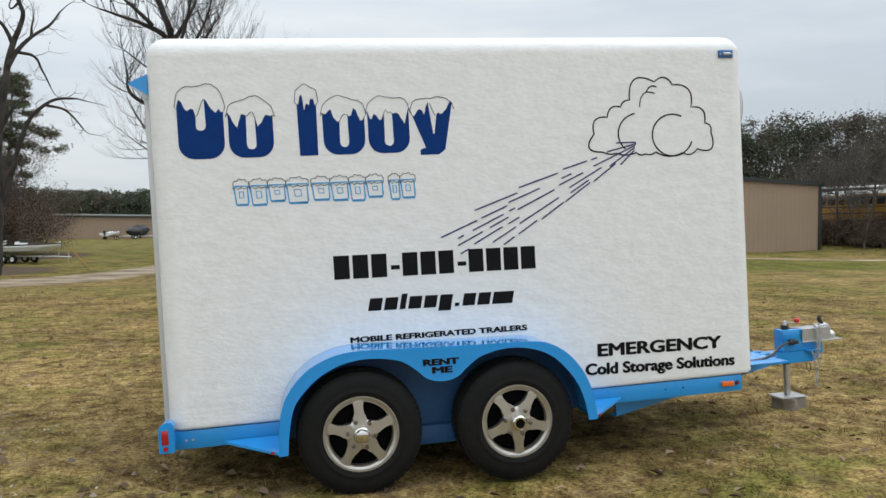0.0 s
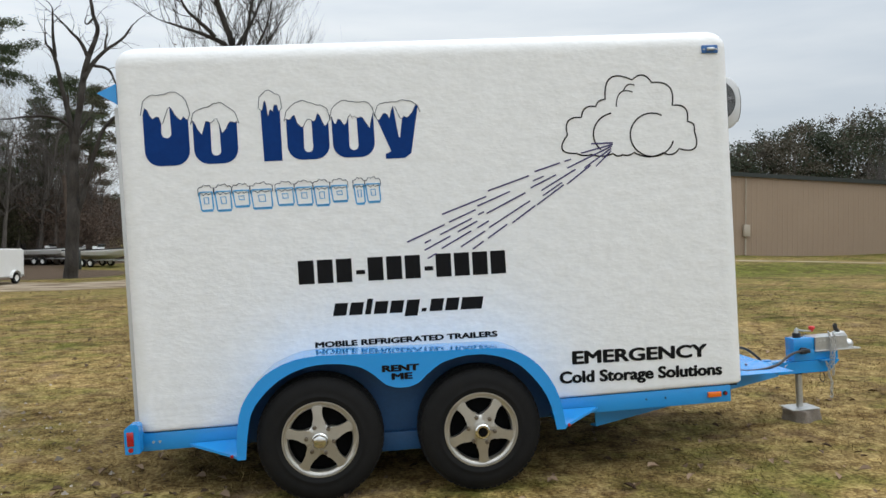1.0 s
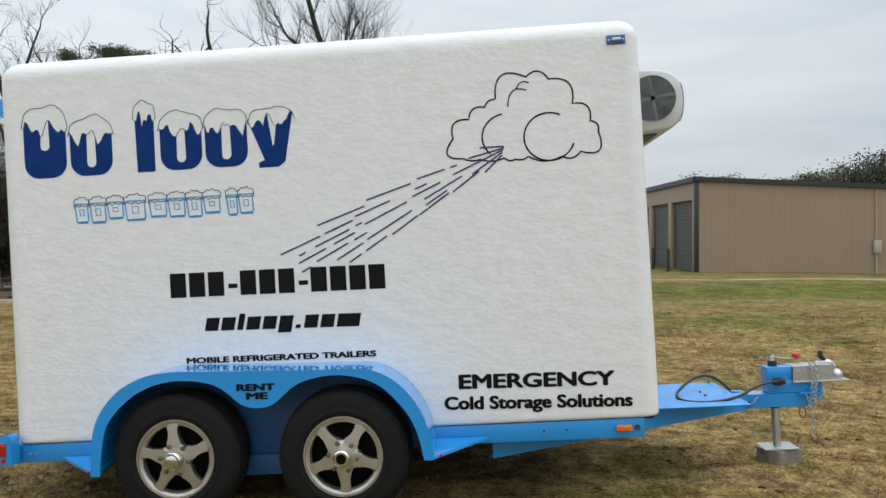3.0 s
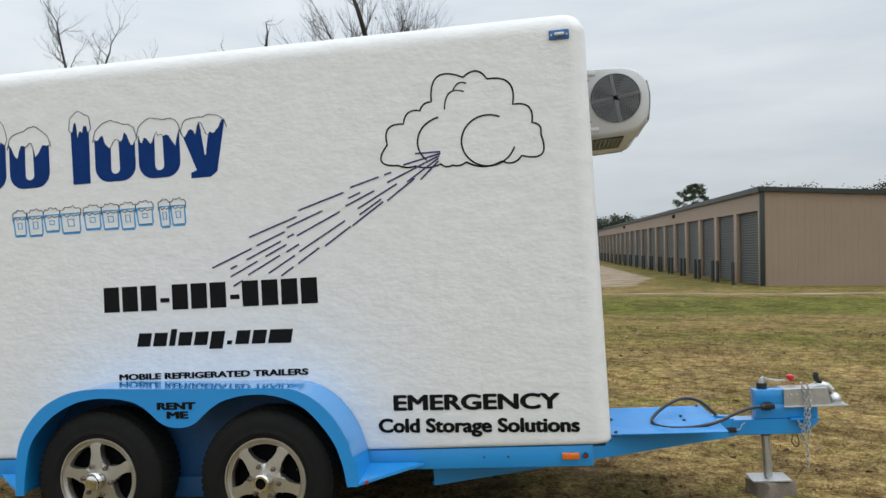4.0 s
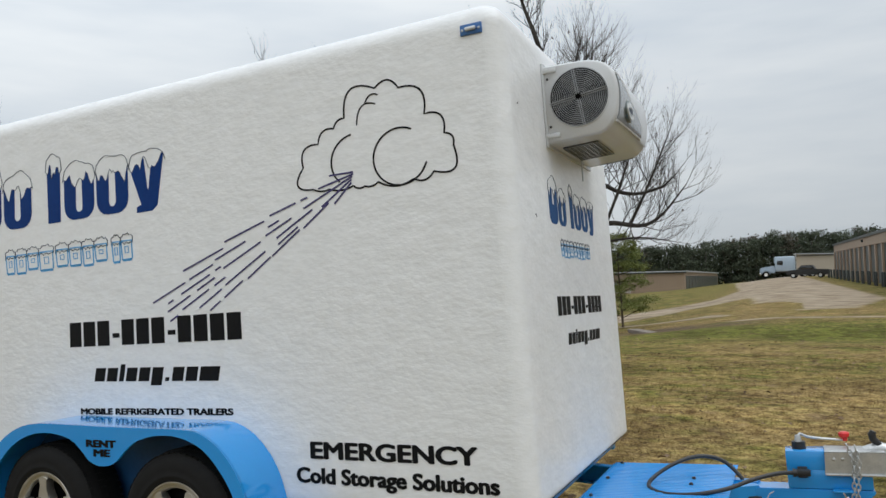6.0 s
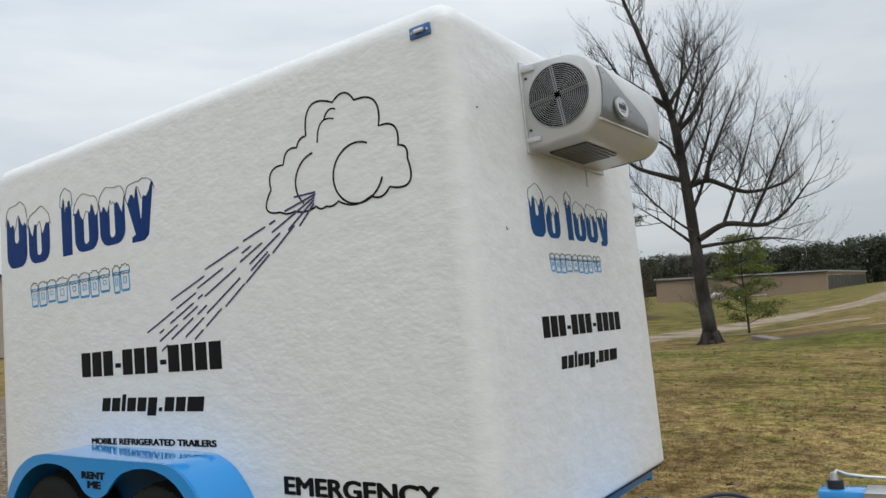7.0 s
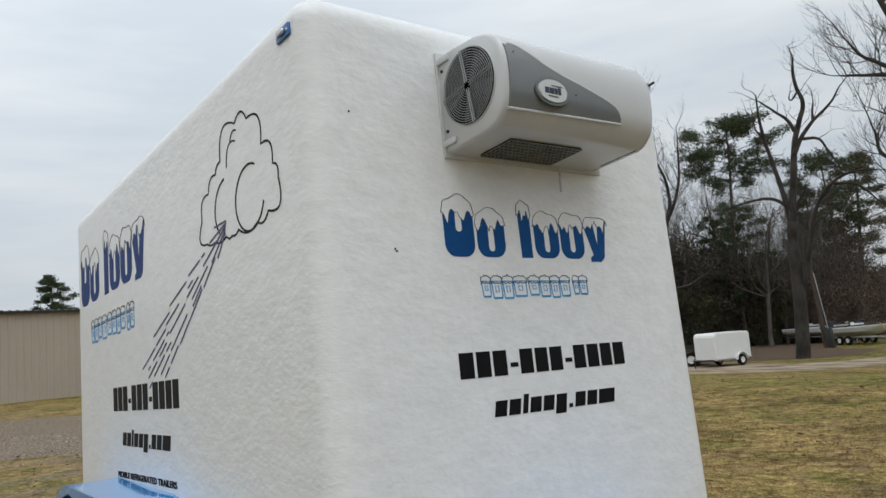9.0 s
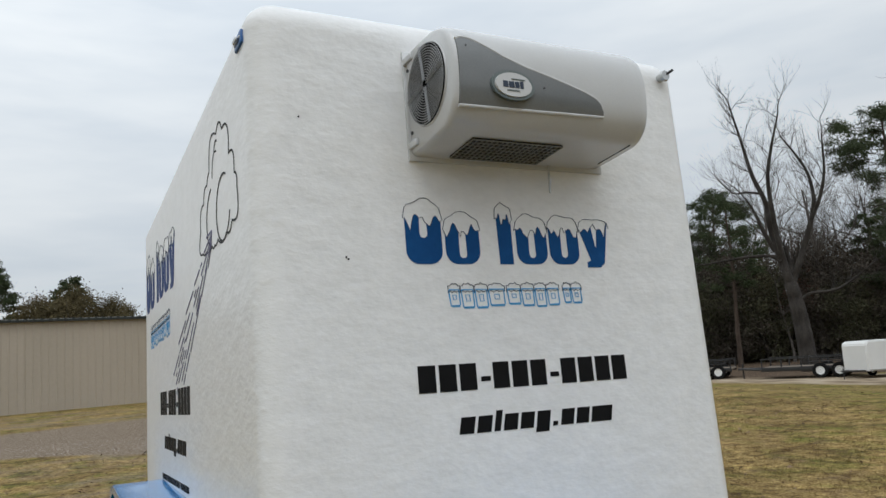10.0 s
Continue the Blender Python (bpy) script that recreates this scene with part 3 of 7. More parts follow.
def build_frame():
    for name, y0, y1 in (("side_rail", 0.012, 0.06), ("side_rail", WIDTH - 0.06, WIDTH - 0.012)):
        bm = bm_box(0.02, y0, -0.105, 3.485, y1, -0.004, bevel=0.004)
        part(name, bm, blue_dull, trailer, "blue steel side rail")
    for x in (0.5, 1.0, 1.5, 2.0, 2.5, 3.0, 3.44):
        part("cross_member", bm_box(x, 0.06, -0.085, x + 0.05, WIDTH - 0.06, -0.006, bevel=0.003), blue_dull, trailer)
    for y in (0.30, 1.50):
        bm = bmesh.new()
        tube(bm, [(1.02, -0.05, -0.06), (1.02, WIDTH + 0.05, -0.06)] if y < 1 else [(1.90, -0.05, -0.08), (1.90, WIDTH + 0.05, -0.08)], 0.04, 10)
        part("axle", bm, black_paint, trailer, "black steel axle tube")
    # added dark sheet: keeps the white floor from lighting the ground below
    part("underfloor", bm_box(0.03, 0.062, -0.02, LENGTH - 0.03, WIDTH - 0.062, -0.004), floor_shade_dark, trailer, "dark sheet added under the floor to deepen the shade below")
    # rear bumper and its lamp posts
    part("rear_bumper", bm_box(-0.05, 0.0, -0.10, 0.02, WIDTH, -0.004, bevel=0.006), blue_dull, trailer)
    for y in (-0.085, WIDTH + 0.005):
        bm = bmesh.new()
        prism(bm, [(-0.038, -0.092), (0.042, -0.092), (0.042, 0.055), (0.03, 0.072), (-0.005, 0.072), (-0.038, 0.045)], y, y + 0.08)
        bmesh.ops.bevel(bm, geom=bm.edges[:], offset=0.004, segments=2, affect="EDGES")
        post = part("lamp_post", bm, blue_paint, trailer, "blue lamp housing")
        yy = y - 0.008 if y < 0 else y + 0.08
        part("tail_lamp", bm_box(-0.022, yy, -0.045, 0.014, yy + 0.008, 0.032, bevel=0.003), red_lens, post, "red tail lamp")
        bm = bmesh.new()
        lathe(bm, [(0.001, yy), (0.013, yy), (0.013, yy + 0.008), (0.001, yy + 0.008)], (-0.004, 0, -0.066), "y", 16)
        part("reflector", bm, red_lens, post, "small dark red reflector")
    # blue gutter over the rear doors
    bm = bmesh.new()
    prism(bm, [(-0.105, 1.905), (0.0, 1.955), (0.0, 1.84)], 0.06, WIDTH - 0.06)
    part("rear_rain_gutter", bm, blue_paint, trailer, "blue folded metal gutter over the rear doors")
    part("rear_door_frame", bm_box(-0.03, 0.10, 0.02, -0.001, WIDTH - 0.10, 1.83, bevel=0.006), white_plastic, trailer, "white rear door frame")
    for x in (0.09, 0.125):
        bm = bmesh.new()
        lathe(bm, [(0.001, 0.0045), (0.007, 0.0045), (0.007, 0.013), (0.001, 0.013)], (x, 0, -0.055), "y", 10)
        part("bolt", bm, zinc, trailer)
    for x in (2.95, 3.07):
        bm = bmesh.new()
        lathe(bm, [(0.001, 0.007), (0.005, 0.007), (0.005, 0.013), (0.001, 0.013)], (x, 0, -0.05), "y", 10)
        part("screw", bm, black_paint, trailer)
    lamp = part("side_marker_lamp", bm_box(3.335, -0.006, -0.068, 3.418, 0.013, -0.036, bevel=0.004), amber_lens, trailer, "amber side marker lamp")
    bm = bmesh.new()
    lathe(bm, [(0.001, 0.0), (0.011, 0.0), (0.014, 0.006), (0.014, 0.013), (0.001, 0.013)], (3.448, 0, -0.052), "y", 18)
    part("round_reflector", bm, black_plastic, trailer, "round dark reflector")
    bm = bmesh.new()
    lathe(bm, [(0.001, -0.002), (0.007, -0.002), (0.007, 0.002), (0.001, 0.002)], (3.448, 0, -0.052), "y", 14)
    part("reflector_lens", bm, red_lens, trailer)
    # blue clearance lamp high on the front corner
    lamp = part("clearance_lamp", bm_box(3.400, -0.010, 2.002, 3.500, 0.002, 2.050, bevel=0.004), lamp_blue, trailer, "blue housing of a clearance lamp")
    part("lamp_lens", bm_box(3.426, -0.024, 2.016, 3.476, -0.009, 2.034, bevel=0.006), zinc, lamp, "dull silver lamp lens")
    for x in (3.412, 3.488):
        bm = bmesh.new()
        lathe(bm, [(0.001, -0.014), (0.005, -0.013), (0.006, -0.009), (0.001, -0.009)], (x, 0, 2.024), "y", 10)
        part("screw", bm, zinc, lamp)
    lamp = part("clearance_lamp", bm_box(3.405, WIDTH - 0.002, 2.002, 3.505, WIDTH + 0.012, 2.050, bevel=0.004), lamp_blue, trailer)
    bm = bmesh.new()
    tube(bm, [(3.575, 1.800, 2.05), (3.612, 1.800, 2.05)], [0.018, 0.018], 14)
    tube(bm, [(3.612, 1.800, 2.05), (3.622, 1.800, 2.05)], [0.026, 0.022], 14)
    knob = part("wall_plug", bm, zinc, trailer, "pale metal plug on the front wall")
    bm = bmesh.new()
    tube(bm, [(3.618, 1.806, 2.055), (3.640, 1.828, 2.070)], 0.006, 8)
    part("plug_stub", bm, black_plastic, knob, "black stub")


build_frame()


# fenders
def fender_line():
    pts = [(0.588, -0.12), (0.594, 0.0), (0.614, 0.125), (0.662, 0.222), (0.742, 0.308), (0.825, 0.357), (0.915, 0.388), (1.01, 0.400), (1.11, 0.400)]
    pts += [(1.42, 0.389), (1.72, 0.380), (2.0, 0.372), (2.10, 0.354), (2.192, 0.303), (2.272, 0.220), (2.328, 0.122), (2.360, 0.012), (2.374, -0.105)]
    return [(p.x, p.y) for p in curve_through([(x, z, 0) for x, z in pts], 4)]


def skirt_line():
    """The lower edge of the outer plate: over one wheel, down between the two, over the other."""
    low = [(0.635, -0.12), (0.648, 0.0), (0.678, 0.125), (0.735, 0.205), (0.81, 0.272), (0.88, 0.312), (0.95, 0.338), (1.03, 0.352), (1.11, 0.353)]
    low += [(1.20, 0.342), (1.28, 0.315), (1.345, 0.265), (1.39, 0.223), (1.44, 0.202), (1.485, 0.197), (1.53, 0.201), (1.58, 0.222), (1.63, 0.265), (1.70, 0.312), (1.79, 0.338), (1.90, 0.346)]
    low += [(1.99, 0.333), (2.07, 0.306), (2.14, 0.262), (2.21, 0.187), (2.268, 0.10), (2.303, 0.0), (2.322, -0.105)]
    return [(p.x, p.y) for p in curve_through([(x, z, 0) for x, z in low], 4)]


def build_fender(out, wall, name="fender"):
    """out: the plane of the outer plate; wall: the box's wall."""
    s = 1 if out < wall else -1
    line, low = fender_line(), skirt_line()
    bm = bmesh.new()
    inner = [(x + (0.012 if x < 1.1 else (-0.012 if x > 2.05 else 0)), z - (0.0 if z < 0.2 else 0.012)) for x, z in line]
    a = [bm.verts.new((x, out, z)) for x, z in line]
    b = [bm.verts.new((x, wall, z)) for x, z in line]
    c = [bm.verts.new((x, wall, z)) for x, z in inner]
    d = [bm.verts.new((x, out + 0.012 * s, z)) for x, z in inner]
    for k in range(len(line) - 1):
        bm.faces.new((a[k], a[k + 1], b[k + 1], b[k]))
        bm.faces.new((c[k], c[k + 1], d[k + 1], d[k]))
    for k in (0, -1):
        bm.faces.new((a[k], b[k], c[k], d[k]))
    top = part(name, bm, blue_paint, trailer, "glossy blue tandem fender")
    bm = bmesh.new()
    poly = line + low[::-1]
    prism(bm, poly, out - 0.006 * s, out + 0.006 * s)
    bmesh.ops.triangulate(bm, faces=[f for f in bm.faces if len(f.verts) > 4])
    part("fender_skirt", bm, blue_paint, top, "glossy blue outer plate with a drop between the wheels", sharp=0.9)
    return top


def build_fenders():
    top = build_fender(-0.27, -0.001)
    build_fender(WIDTH + 0.27, WIDTH + 0.001)
    # inner plates and beams behind the wheels, their shade put into the colour
    for y in (-0.010, WIDTH + 0.004):
        bm = bmesh.new()
        poly = [(0.63, -0.10)] + [(x, z - 0.015) for x, z in fender_line()[1:-1]] + [(2.33, -0.10)]
        prism(bm, poly, y, y + 0.006)
        bmesh.ops.triangulate(bm, faces=[f for f in bm.faces if len(f.verts) > 4])
        part("inner_plate", bm, blue_in_shade, trailer, "blue plate painted darker for the shade behind the wheels")
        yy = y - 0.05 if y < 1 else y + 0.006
        part("spring_beam", bm_box(0.95, yy, -0.205, 2.02, yy + 0.05, -0.098, bevel=0.006), blue_in_shade, trailer, "blue suspension beam between the axles, darkened for the shade there")
    # folded gussets at the fender's ends
    for s, x0, x1 in ((1, 0.285, 0.607), (-1, 2.645, 2.353)):
        z0, z1 = (-0.078, -0.108) if s > 0 else (-0.066, -0.096)
        bm = bmesh.new()
        v = [bm.verts.new(p) for p in ((x0, 0.0, z0), (x1, 0.0, z0 + 0.004), (x1, -0.27, z1), (x1, -0.27, z1 - 0.014), (x1, 0.0, z0 - 0.014), (x0, 0.0, z0 - 0.014))]
        bm.faces.new((v[0], v[1], v[2]))
        bm.faces.new((v[5], v[3], v[4]))
        bm.faces.new((v[0], v[2], v[3], v[5]))
        bm.faces.new((v[1], v[4], v[3], v[2]))
        bm.faces.new((v[0], v[5], v[4], v[1]))
        g = part("fender_gusset", bm, blue_paint, trailer, "blue triangular step plate")
        bm = bmesh.new()
        cx = x1 - 0.05 * s
        cy = -0.27 * (cx - x0) / (x1 - x0)
        tube(bm, [(cx, cy - 0.001, z1 - 0.002), (cx - 0.004 * s, cy - 0.007, z1 - 0.002)], 0.009, 12)
        part("small_reflector", bm, red_lens, g, "small red reflector")
    # RENT ME on the outer plate
    flat = pose(1.377, -0.2765, 0.288, 90, 1.0, 0)
    lettering("letter", "RENT", 0.203, 0.036, flat, black_vinyl, top, bold=0.062, label="black letter of the words RENT ME")
    lettering("letter", "ME", 0.115, 0.036, pose(1.426, -0.2765, 0.243, 90, 1.0, 0), black_vinyl, top, bold=0.058, label="black letter of the words RENT ME")


build_fenders()


# wheels
def build_wheel(turn, open_cap):
    """A wheel round the y axis, its face towards -y."""
    bm = bmesh.new()
    spokes = 5
    # barrel and lip
    lathe(bm, [(0.178, -0.070), (0.206, -0.092), (0.209, -0.104), (0.205, -0.112), (0.199, -0.112), (0.195, -0.104), (0.186, -0.102), (0.182, -0.098), (0.177, -0.098), (0.172, -0.088), (0.170, -0.070)], closed=True, seg=64)
    for k in range(spokes):
        a = turn + 2 * math.pi * k / spokes
        m = Matrix.Rotation(-a, 4, "Y")
        sub = bmesh.new()
        half = [(0.045, 0.032), (0.064, 0.043), (0.080, 0.038), (0.092, 0.029), (0.112, 0.022), (0.138, 0.0185), (0.158, 0.0195), (0.172, 0.025), (0.179, 0.032)]
        out = [(r, -w) for r, w in half] + [(0.188, 0.0)] + [(r, w) for r, w in half[::-1]]
        prism(sub, out, -0.107, -0.060)
        for v in sub.verts:
            if v.co.y < -0.1:
                v.co.y += 0.012 * (v.co.x - 0.11) / 0.08 * (1 if v.co.x < 0.11 else -0.2)
        bmesh.ops.bevel(sub, geom=[e for e in sub.edges if all(v.co.y < -0.08 for v in e.verts)], offset=0.006, segments=2, affect="EDGES")
        bmesh.ops.transform(sub, matrix=m, verts=sub.verts)
        tmp = bpy.data.meshes.new("tmp")
        sub.to_mesh(tmp)
        sub.free()
        bm.from_mesh(tmp)
        bpy.data.meshes.remove(tmp)
    lathe(bm, [(0.001, -0.066), (0.078, -0.066), (0.082, -0.104), (0.074, -0.110), (0.05, -0.114), (0.001, -0.116)], seg=40)
    wheel = part("wheel", bm, alloy, trailer, "five-spoke machined alloy wheel", sharp=0.7)
    # barrel blackened: the shade inside the rim is in its colour
    part("barrel", lathe(bmesh.new(), [(0.160, 0.10), (0.175, 0.10), (0.177, 0.0), (0.177, -0.074), (0.169, -0.074), (0.166, 0.0)], closed=True, seg=48), shade_chip_black, wheel, "inside of the rim, blackened for the shade there")
    # tyre
    bm = bmesh.new()
    lathe(bm, [(0.196, 0.095), (0.215, 0.108), (0.262, 0.116), (0.305, 0.108), (0.328, 0.094), (0.338, 0.070), (0.342, 0.035), (0.343, 0.0), (0.342, -0.035), (0.338, -0.070), (0.328, -0.094), (0.316, -0.102), (0.305, -0.108), (0.285, -0.114), (0.262, -0.1165), (0.240, -0.115), (0.236, -0.118), (0.228, -0.116), (0.215, -0.110), (0.203, -0.108), (0.196, -0.095)], closed=True, seg=72)
    tyre = part("tyre", bm, rubber, wheel, "worn black radial tyre", sharp=1.0)
    # shoulder lugs
    bm = bmesh.new()
    for k in range(58):
        a = 2 * math.pi * k / 58
        for y0, y1, da in ((-0.093, -0.045, 0.0), (-0.036, 0.0, 0.03), (0.006, 0.04, 0.06), (0.05, 0.093, 0.09)):
            rr = 0.328 if abs(y0 + y1) > 0.1 else 0.338
            box(bm, rr - 0.012, y0, -0.0135, rr + 0.008, y1, 0.0135, turn=Matrix.Rotation(a + da, 4, "Y"))
    part("tread", bm, rubber, tyre)
    # drum blackened too, shade behind the spokes painted in
    part("dark_hub_back", lathe(bmesh.new(), [(0.001, -0.03), (0.165, -0.03), (0.165, 0.02), (0.001, 0.02)], seg=32), shade_chip_black, wheel, "brake drum behind the spokes, blackened for the shade there")
    # cap and lug nuts
    if open_cap:
        prof = [(0.024, -0.135), (0.026, -0.166), (0.036, -0.166), (0.042, -0.160), (0.044, -0.118), (0.02, -0.118)]
        cap = part("hub_cap", lathe(bmesh.new(), prof, seg=28, closed=True), chrome, wheel, "open chrome hub cap with a dark bore")
        # black disc painted as the shade down the bore
        part("bore", lathe(bmesh.new(), [(0.001, -0.150), (0.025, -0.150), (0.025, -0.120), (0.001, -0.120)], seg=20), shade_chip_black, cap)
    else:
        prof = [(0.001, -0.170), (0.024, -0.170), (0.033, -0.166), (0.038, -0.150), (0.044, -0.145), (0.046, -0.118), (0.001, -0.118)]
        part("hub_cap", lathe(bmesh.new(), prof, seg=28), chrome, wheel, "closed chrome hub cap")
    nut = None
    for k in range(6):
        a = turn + 0.32 + k * math.pi / 3
        at = Matrix.Translation((0.074 * math.cos(a), -0.114, 0.074 * math.sin(a)))
        if nut is None:
            nut = part("lug_nut", lathe(bmesh.new(), [(0.001, -0.020), (0.008, -0.020), (0.0115, -0.015), (0.0125, 0.006), (0.001, 0.006)], seg=6), bronze, wheel, "dull bronze lug nut")
            nut.matrix_local = at
        else:
            share("lug_nut", nut, at, wheel)
    bm = bmesh.new()
    tube(bm, [(0.172, -0.07, 0.05), (0.158, -0.098, 0.046)], 0.004, 8)
    part("valve", bm, black_plastic, wheel)
    return wheel


def place_wheels():
    rear, front = build_wheel(radians(93), False), build_wheel(radians(-88), True)
    for w, x, z in ((rear, 1.026, -0.055), (front, 1.904, -0.076)):
        w.matrix_local = pose(x, -0.137, z)
        copy = copy_thing(w, pose(x, WIDTH + 0.137, z, 0, 0, 180))
        copy.parent = trailer


place_wheels()

# ---- lettering and drawings on the box ----
SIDE_Y = -0.0012     # proud of the side wall
E_ = 0.0007


def side_words():
    lettering("letter", "EMERGENCY", 0.836, 0.080, pose(2.505, SIDE_Y, 0.196, 90, 1.1, 0), black_vinyl, trailer, bold=0.044, label="bold black letter of the word EMERGENCY")
    lettering("letter", "Cold Storage Solutions", 1.008, 0.094, pose(2.421, SIDE_Y, 0.066, 90, 1.35, 0), black_vinyl, trailer, bold=0.048, label="black letter of the words Cold Storage Solutions")
    lettering("letter", "MOBILE REFRIGERATED TRAILERS", 1.054, 0.034, pose(1.013, SIDE_Y, 0.405, 90, 0.5, 0), black_vinyl, trailer, bold=0.050, label="small black letter of the words MOBILE REFRIGERATED TRAILERS")


def bars(spans, z0, z1, slope, lean, wall, mat_, label, name="text_bar"):
    """A row of plain upright bars in place of a line of writing."""
    for u0, u1, w0, w1 in spans:
        bm = bmesh.new()
        pts = []
        for u, w in ((u0, w0), (u1, w0), (u1, w1), (u0, w1)):
            z = z0 + (z1 - z0) * w
            pts.append((u + lean * (z - z0), z + slope * (u - spans[0][0])))
        if wall == "side":
            prism(bm, pts, SIDE_Y - E_, SIDE_Y + 0.0006)
        else:
            prism(bm, pts, LENGTH + 0.0006, LENGTH + 0.0012 + E_, "x")
        part(name, bm, mat_, trailer, label)


def number_spans(u0, u1):
    """Ten figures and two dashes, as bars."""
    unit = (u1 - u0) / 11.35
    out, u = [], u0
    for k in range(12):
        if k in (3, 7):
            out.append((u + 0.10 * unit, u + 0.58 * unit, 0.30, 0.48))
            u += 0.68 * unit
        else:
            out.append((u + 0.05 * unit, u + 0.88 * unit, 0.0, 1.0))
            u += unit
    return out


def address_spans(u0, u1):
    unit = (u1 - u0) / 9.35
    out, u = [], u0
    for k, w in enumerate((1, 1, 0.55, 1, 1, 1, 0.55, 1, 1, 1.55)):
        if k == 6:
            out.append((u + 0.1 * unit, u + 0.4 * unit, 0.0, 0.28))
        else:
            out.append((u + 0.06 * unit, u + (w - 0.12) * unit, -0.3 if k == 5 else 0.0, 1.25 if k == 2 else 1.0))
        u += w * unit
    return out


def slotted(u0, u1, base, edge, kind):
    """The outline of one sign block: round-bottomed with a slot, a straight slab, or tapered with a notch."""
    w, tall = u1 - u0, edge[len(edge) // 2][1] - base
    if kind == "slab":
        return [(u0 + 0.04 * w, base), (u1 - 0.02 * w, base)] + edge[::-1]
    n = len(edge)
    left, right = edge[:n * 2 // 5 + 1], edge[n * 3 // 5:]
    if kind == "taper":
        slot = [(u0 + 0.53 * w, base + 0.42 * tall), (u0 + 0.50 * w, base + 0.42 * tall)]
        foot = [(u0 + 0.30 * w, base + 0.10 * tall), (u0 + 0.16 * w, base + 0.05 * tall), (u0 + 0.16 * w, base - 0.07 * tall), (u0 + 0.62 * w, base - 0.07 * tall), (u0 + 0.78 * w, base + 0.04 * tall)]
        return foot + right[::-1] + slot + left[::-1]
    r = 0.34 * w
    foot = [(u0 + r - r * math.cos(a), base + r - r * math.sin(a)) for a in [math.pi / 2 * k / 6 for k in range(7)]]
    foot += [(u1 - r + r * math.sin(a), base + r - r * math.cos(a)) for a in [math.pi / 2 * k / 6 for k in range(7)]]
    low, q = base + (0.18 if kind == "slot" else 0.55) * tall, 0.11 * w
    mid = u0 + 0.5 * w
    slot = [(mid + q * math.cos(a), low + q - q * math.sin(a)) for a in [math.pi * k / 6 for k in range(7)]]
    return foot + right[::-1] + slot + left[::-1]


def snowy_blocks(spans, base, tops, snow, wall, s):
    """A row of plain navy blocks, each under an outlined cap of snow. s: the size against the side wall's row."""
    for (u0, u1), top, cap, kind in zip(spans, tops, snow, ("dent", "slot", "slab", "slot", "slot", "taper")):
        w = u1 - u0
        rnd = random.Random(int(u0 * 1000))
        n = 20
        edge = []
        for k in range(n + 1):
            f = k / n
            drip = 0.026 * s * (math.sin(f * 11 + u0 * 7) + 0.7 * math.sin(f * 23 + u0 * 3) - 1.3 * max(0, math.sin(f * 15 + u0 * 11)) ** 6)
            edge.append((u0 + w * f, top + drip))
        body = slotted(u0, u1, base, edge, kind)
        hood = []
        for k in range(17):
            f = k / 16
            hood.append((u0 - 0.012 * s + (w + 0.024 * s) * f, top + (cap - top) * (0.90 * math.sin(math.pi * min(1, max(0, f))) ** (0.22 if kind == "slab" else 0.34) + 0.10 * math.sin(f * 9 + u0 * 5) * math.sin(math.pi * f)) + 0.003 * s * rnd.uniform(-1, 1)))
        loop = hood + edge[::-1]
        bm, bl = bmesh.new(), bmesh.new()
        if wall == "side":
            slab(bm, body, SIDE_Y - E_, SIDE_Y + 0.0006)
            ribbon(bl, loop, 0.0034 * s, SIDE_Y - E_ - 0.0004, SIDE_Y + 0.0006, shut=True)
        else:
            slab(bm, body, LENGTH + 0.0006, LENGTH + 0.0012 + E_, "x")
            ribbon(bl, loop, 0.0034 * s, 0.0006, 0.0016 + E_, shut=True)
            bmesh.ops.transform(bl, matrix=Matrix(((0, 1, 0, LENGTH), (1, 0, 0, 0), (0, 0, 1, 0), (0, 0, 0, 1))), verts=bl.verts)
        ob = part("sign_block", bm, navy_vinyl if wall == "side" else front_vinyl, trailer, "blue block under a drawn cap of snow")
        part("snow_outline", bl, slate_vinyl, ob, "thin dark outline of a snow cap")


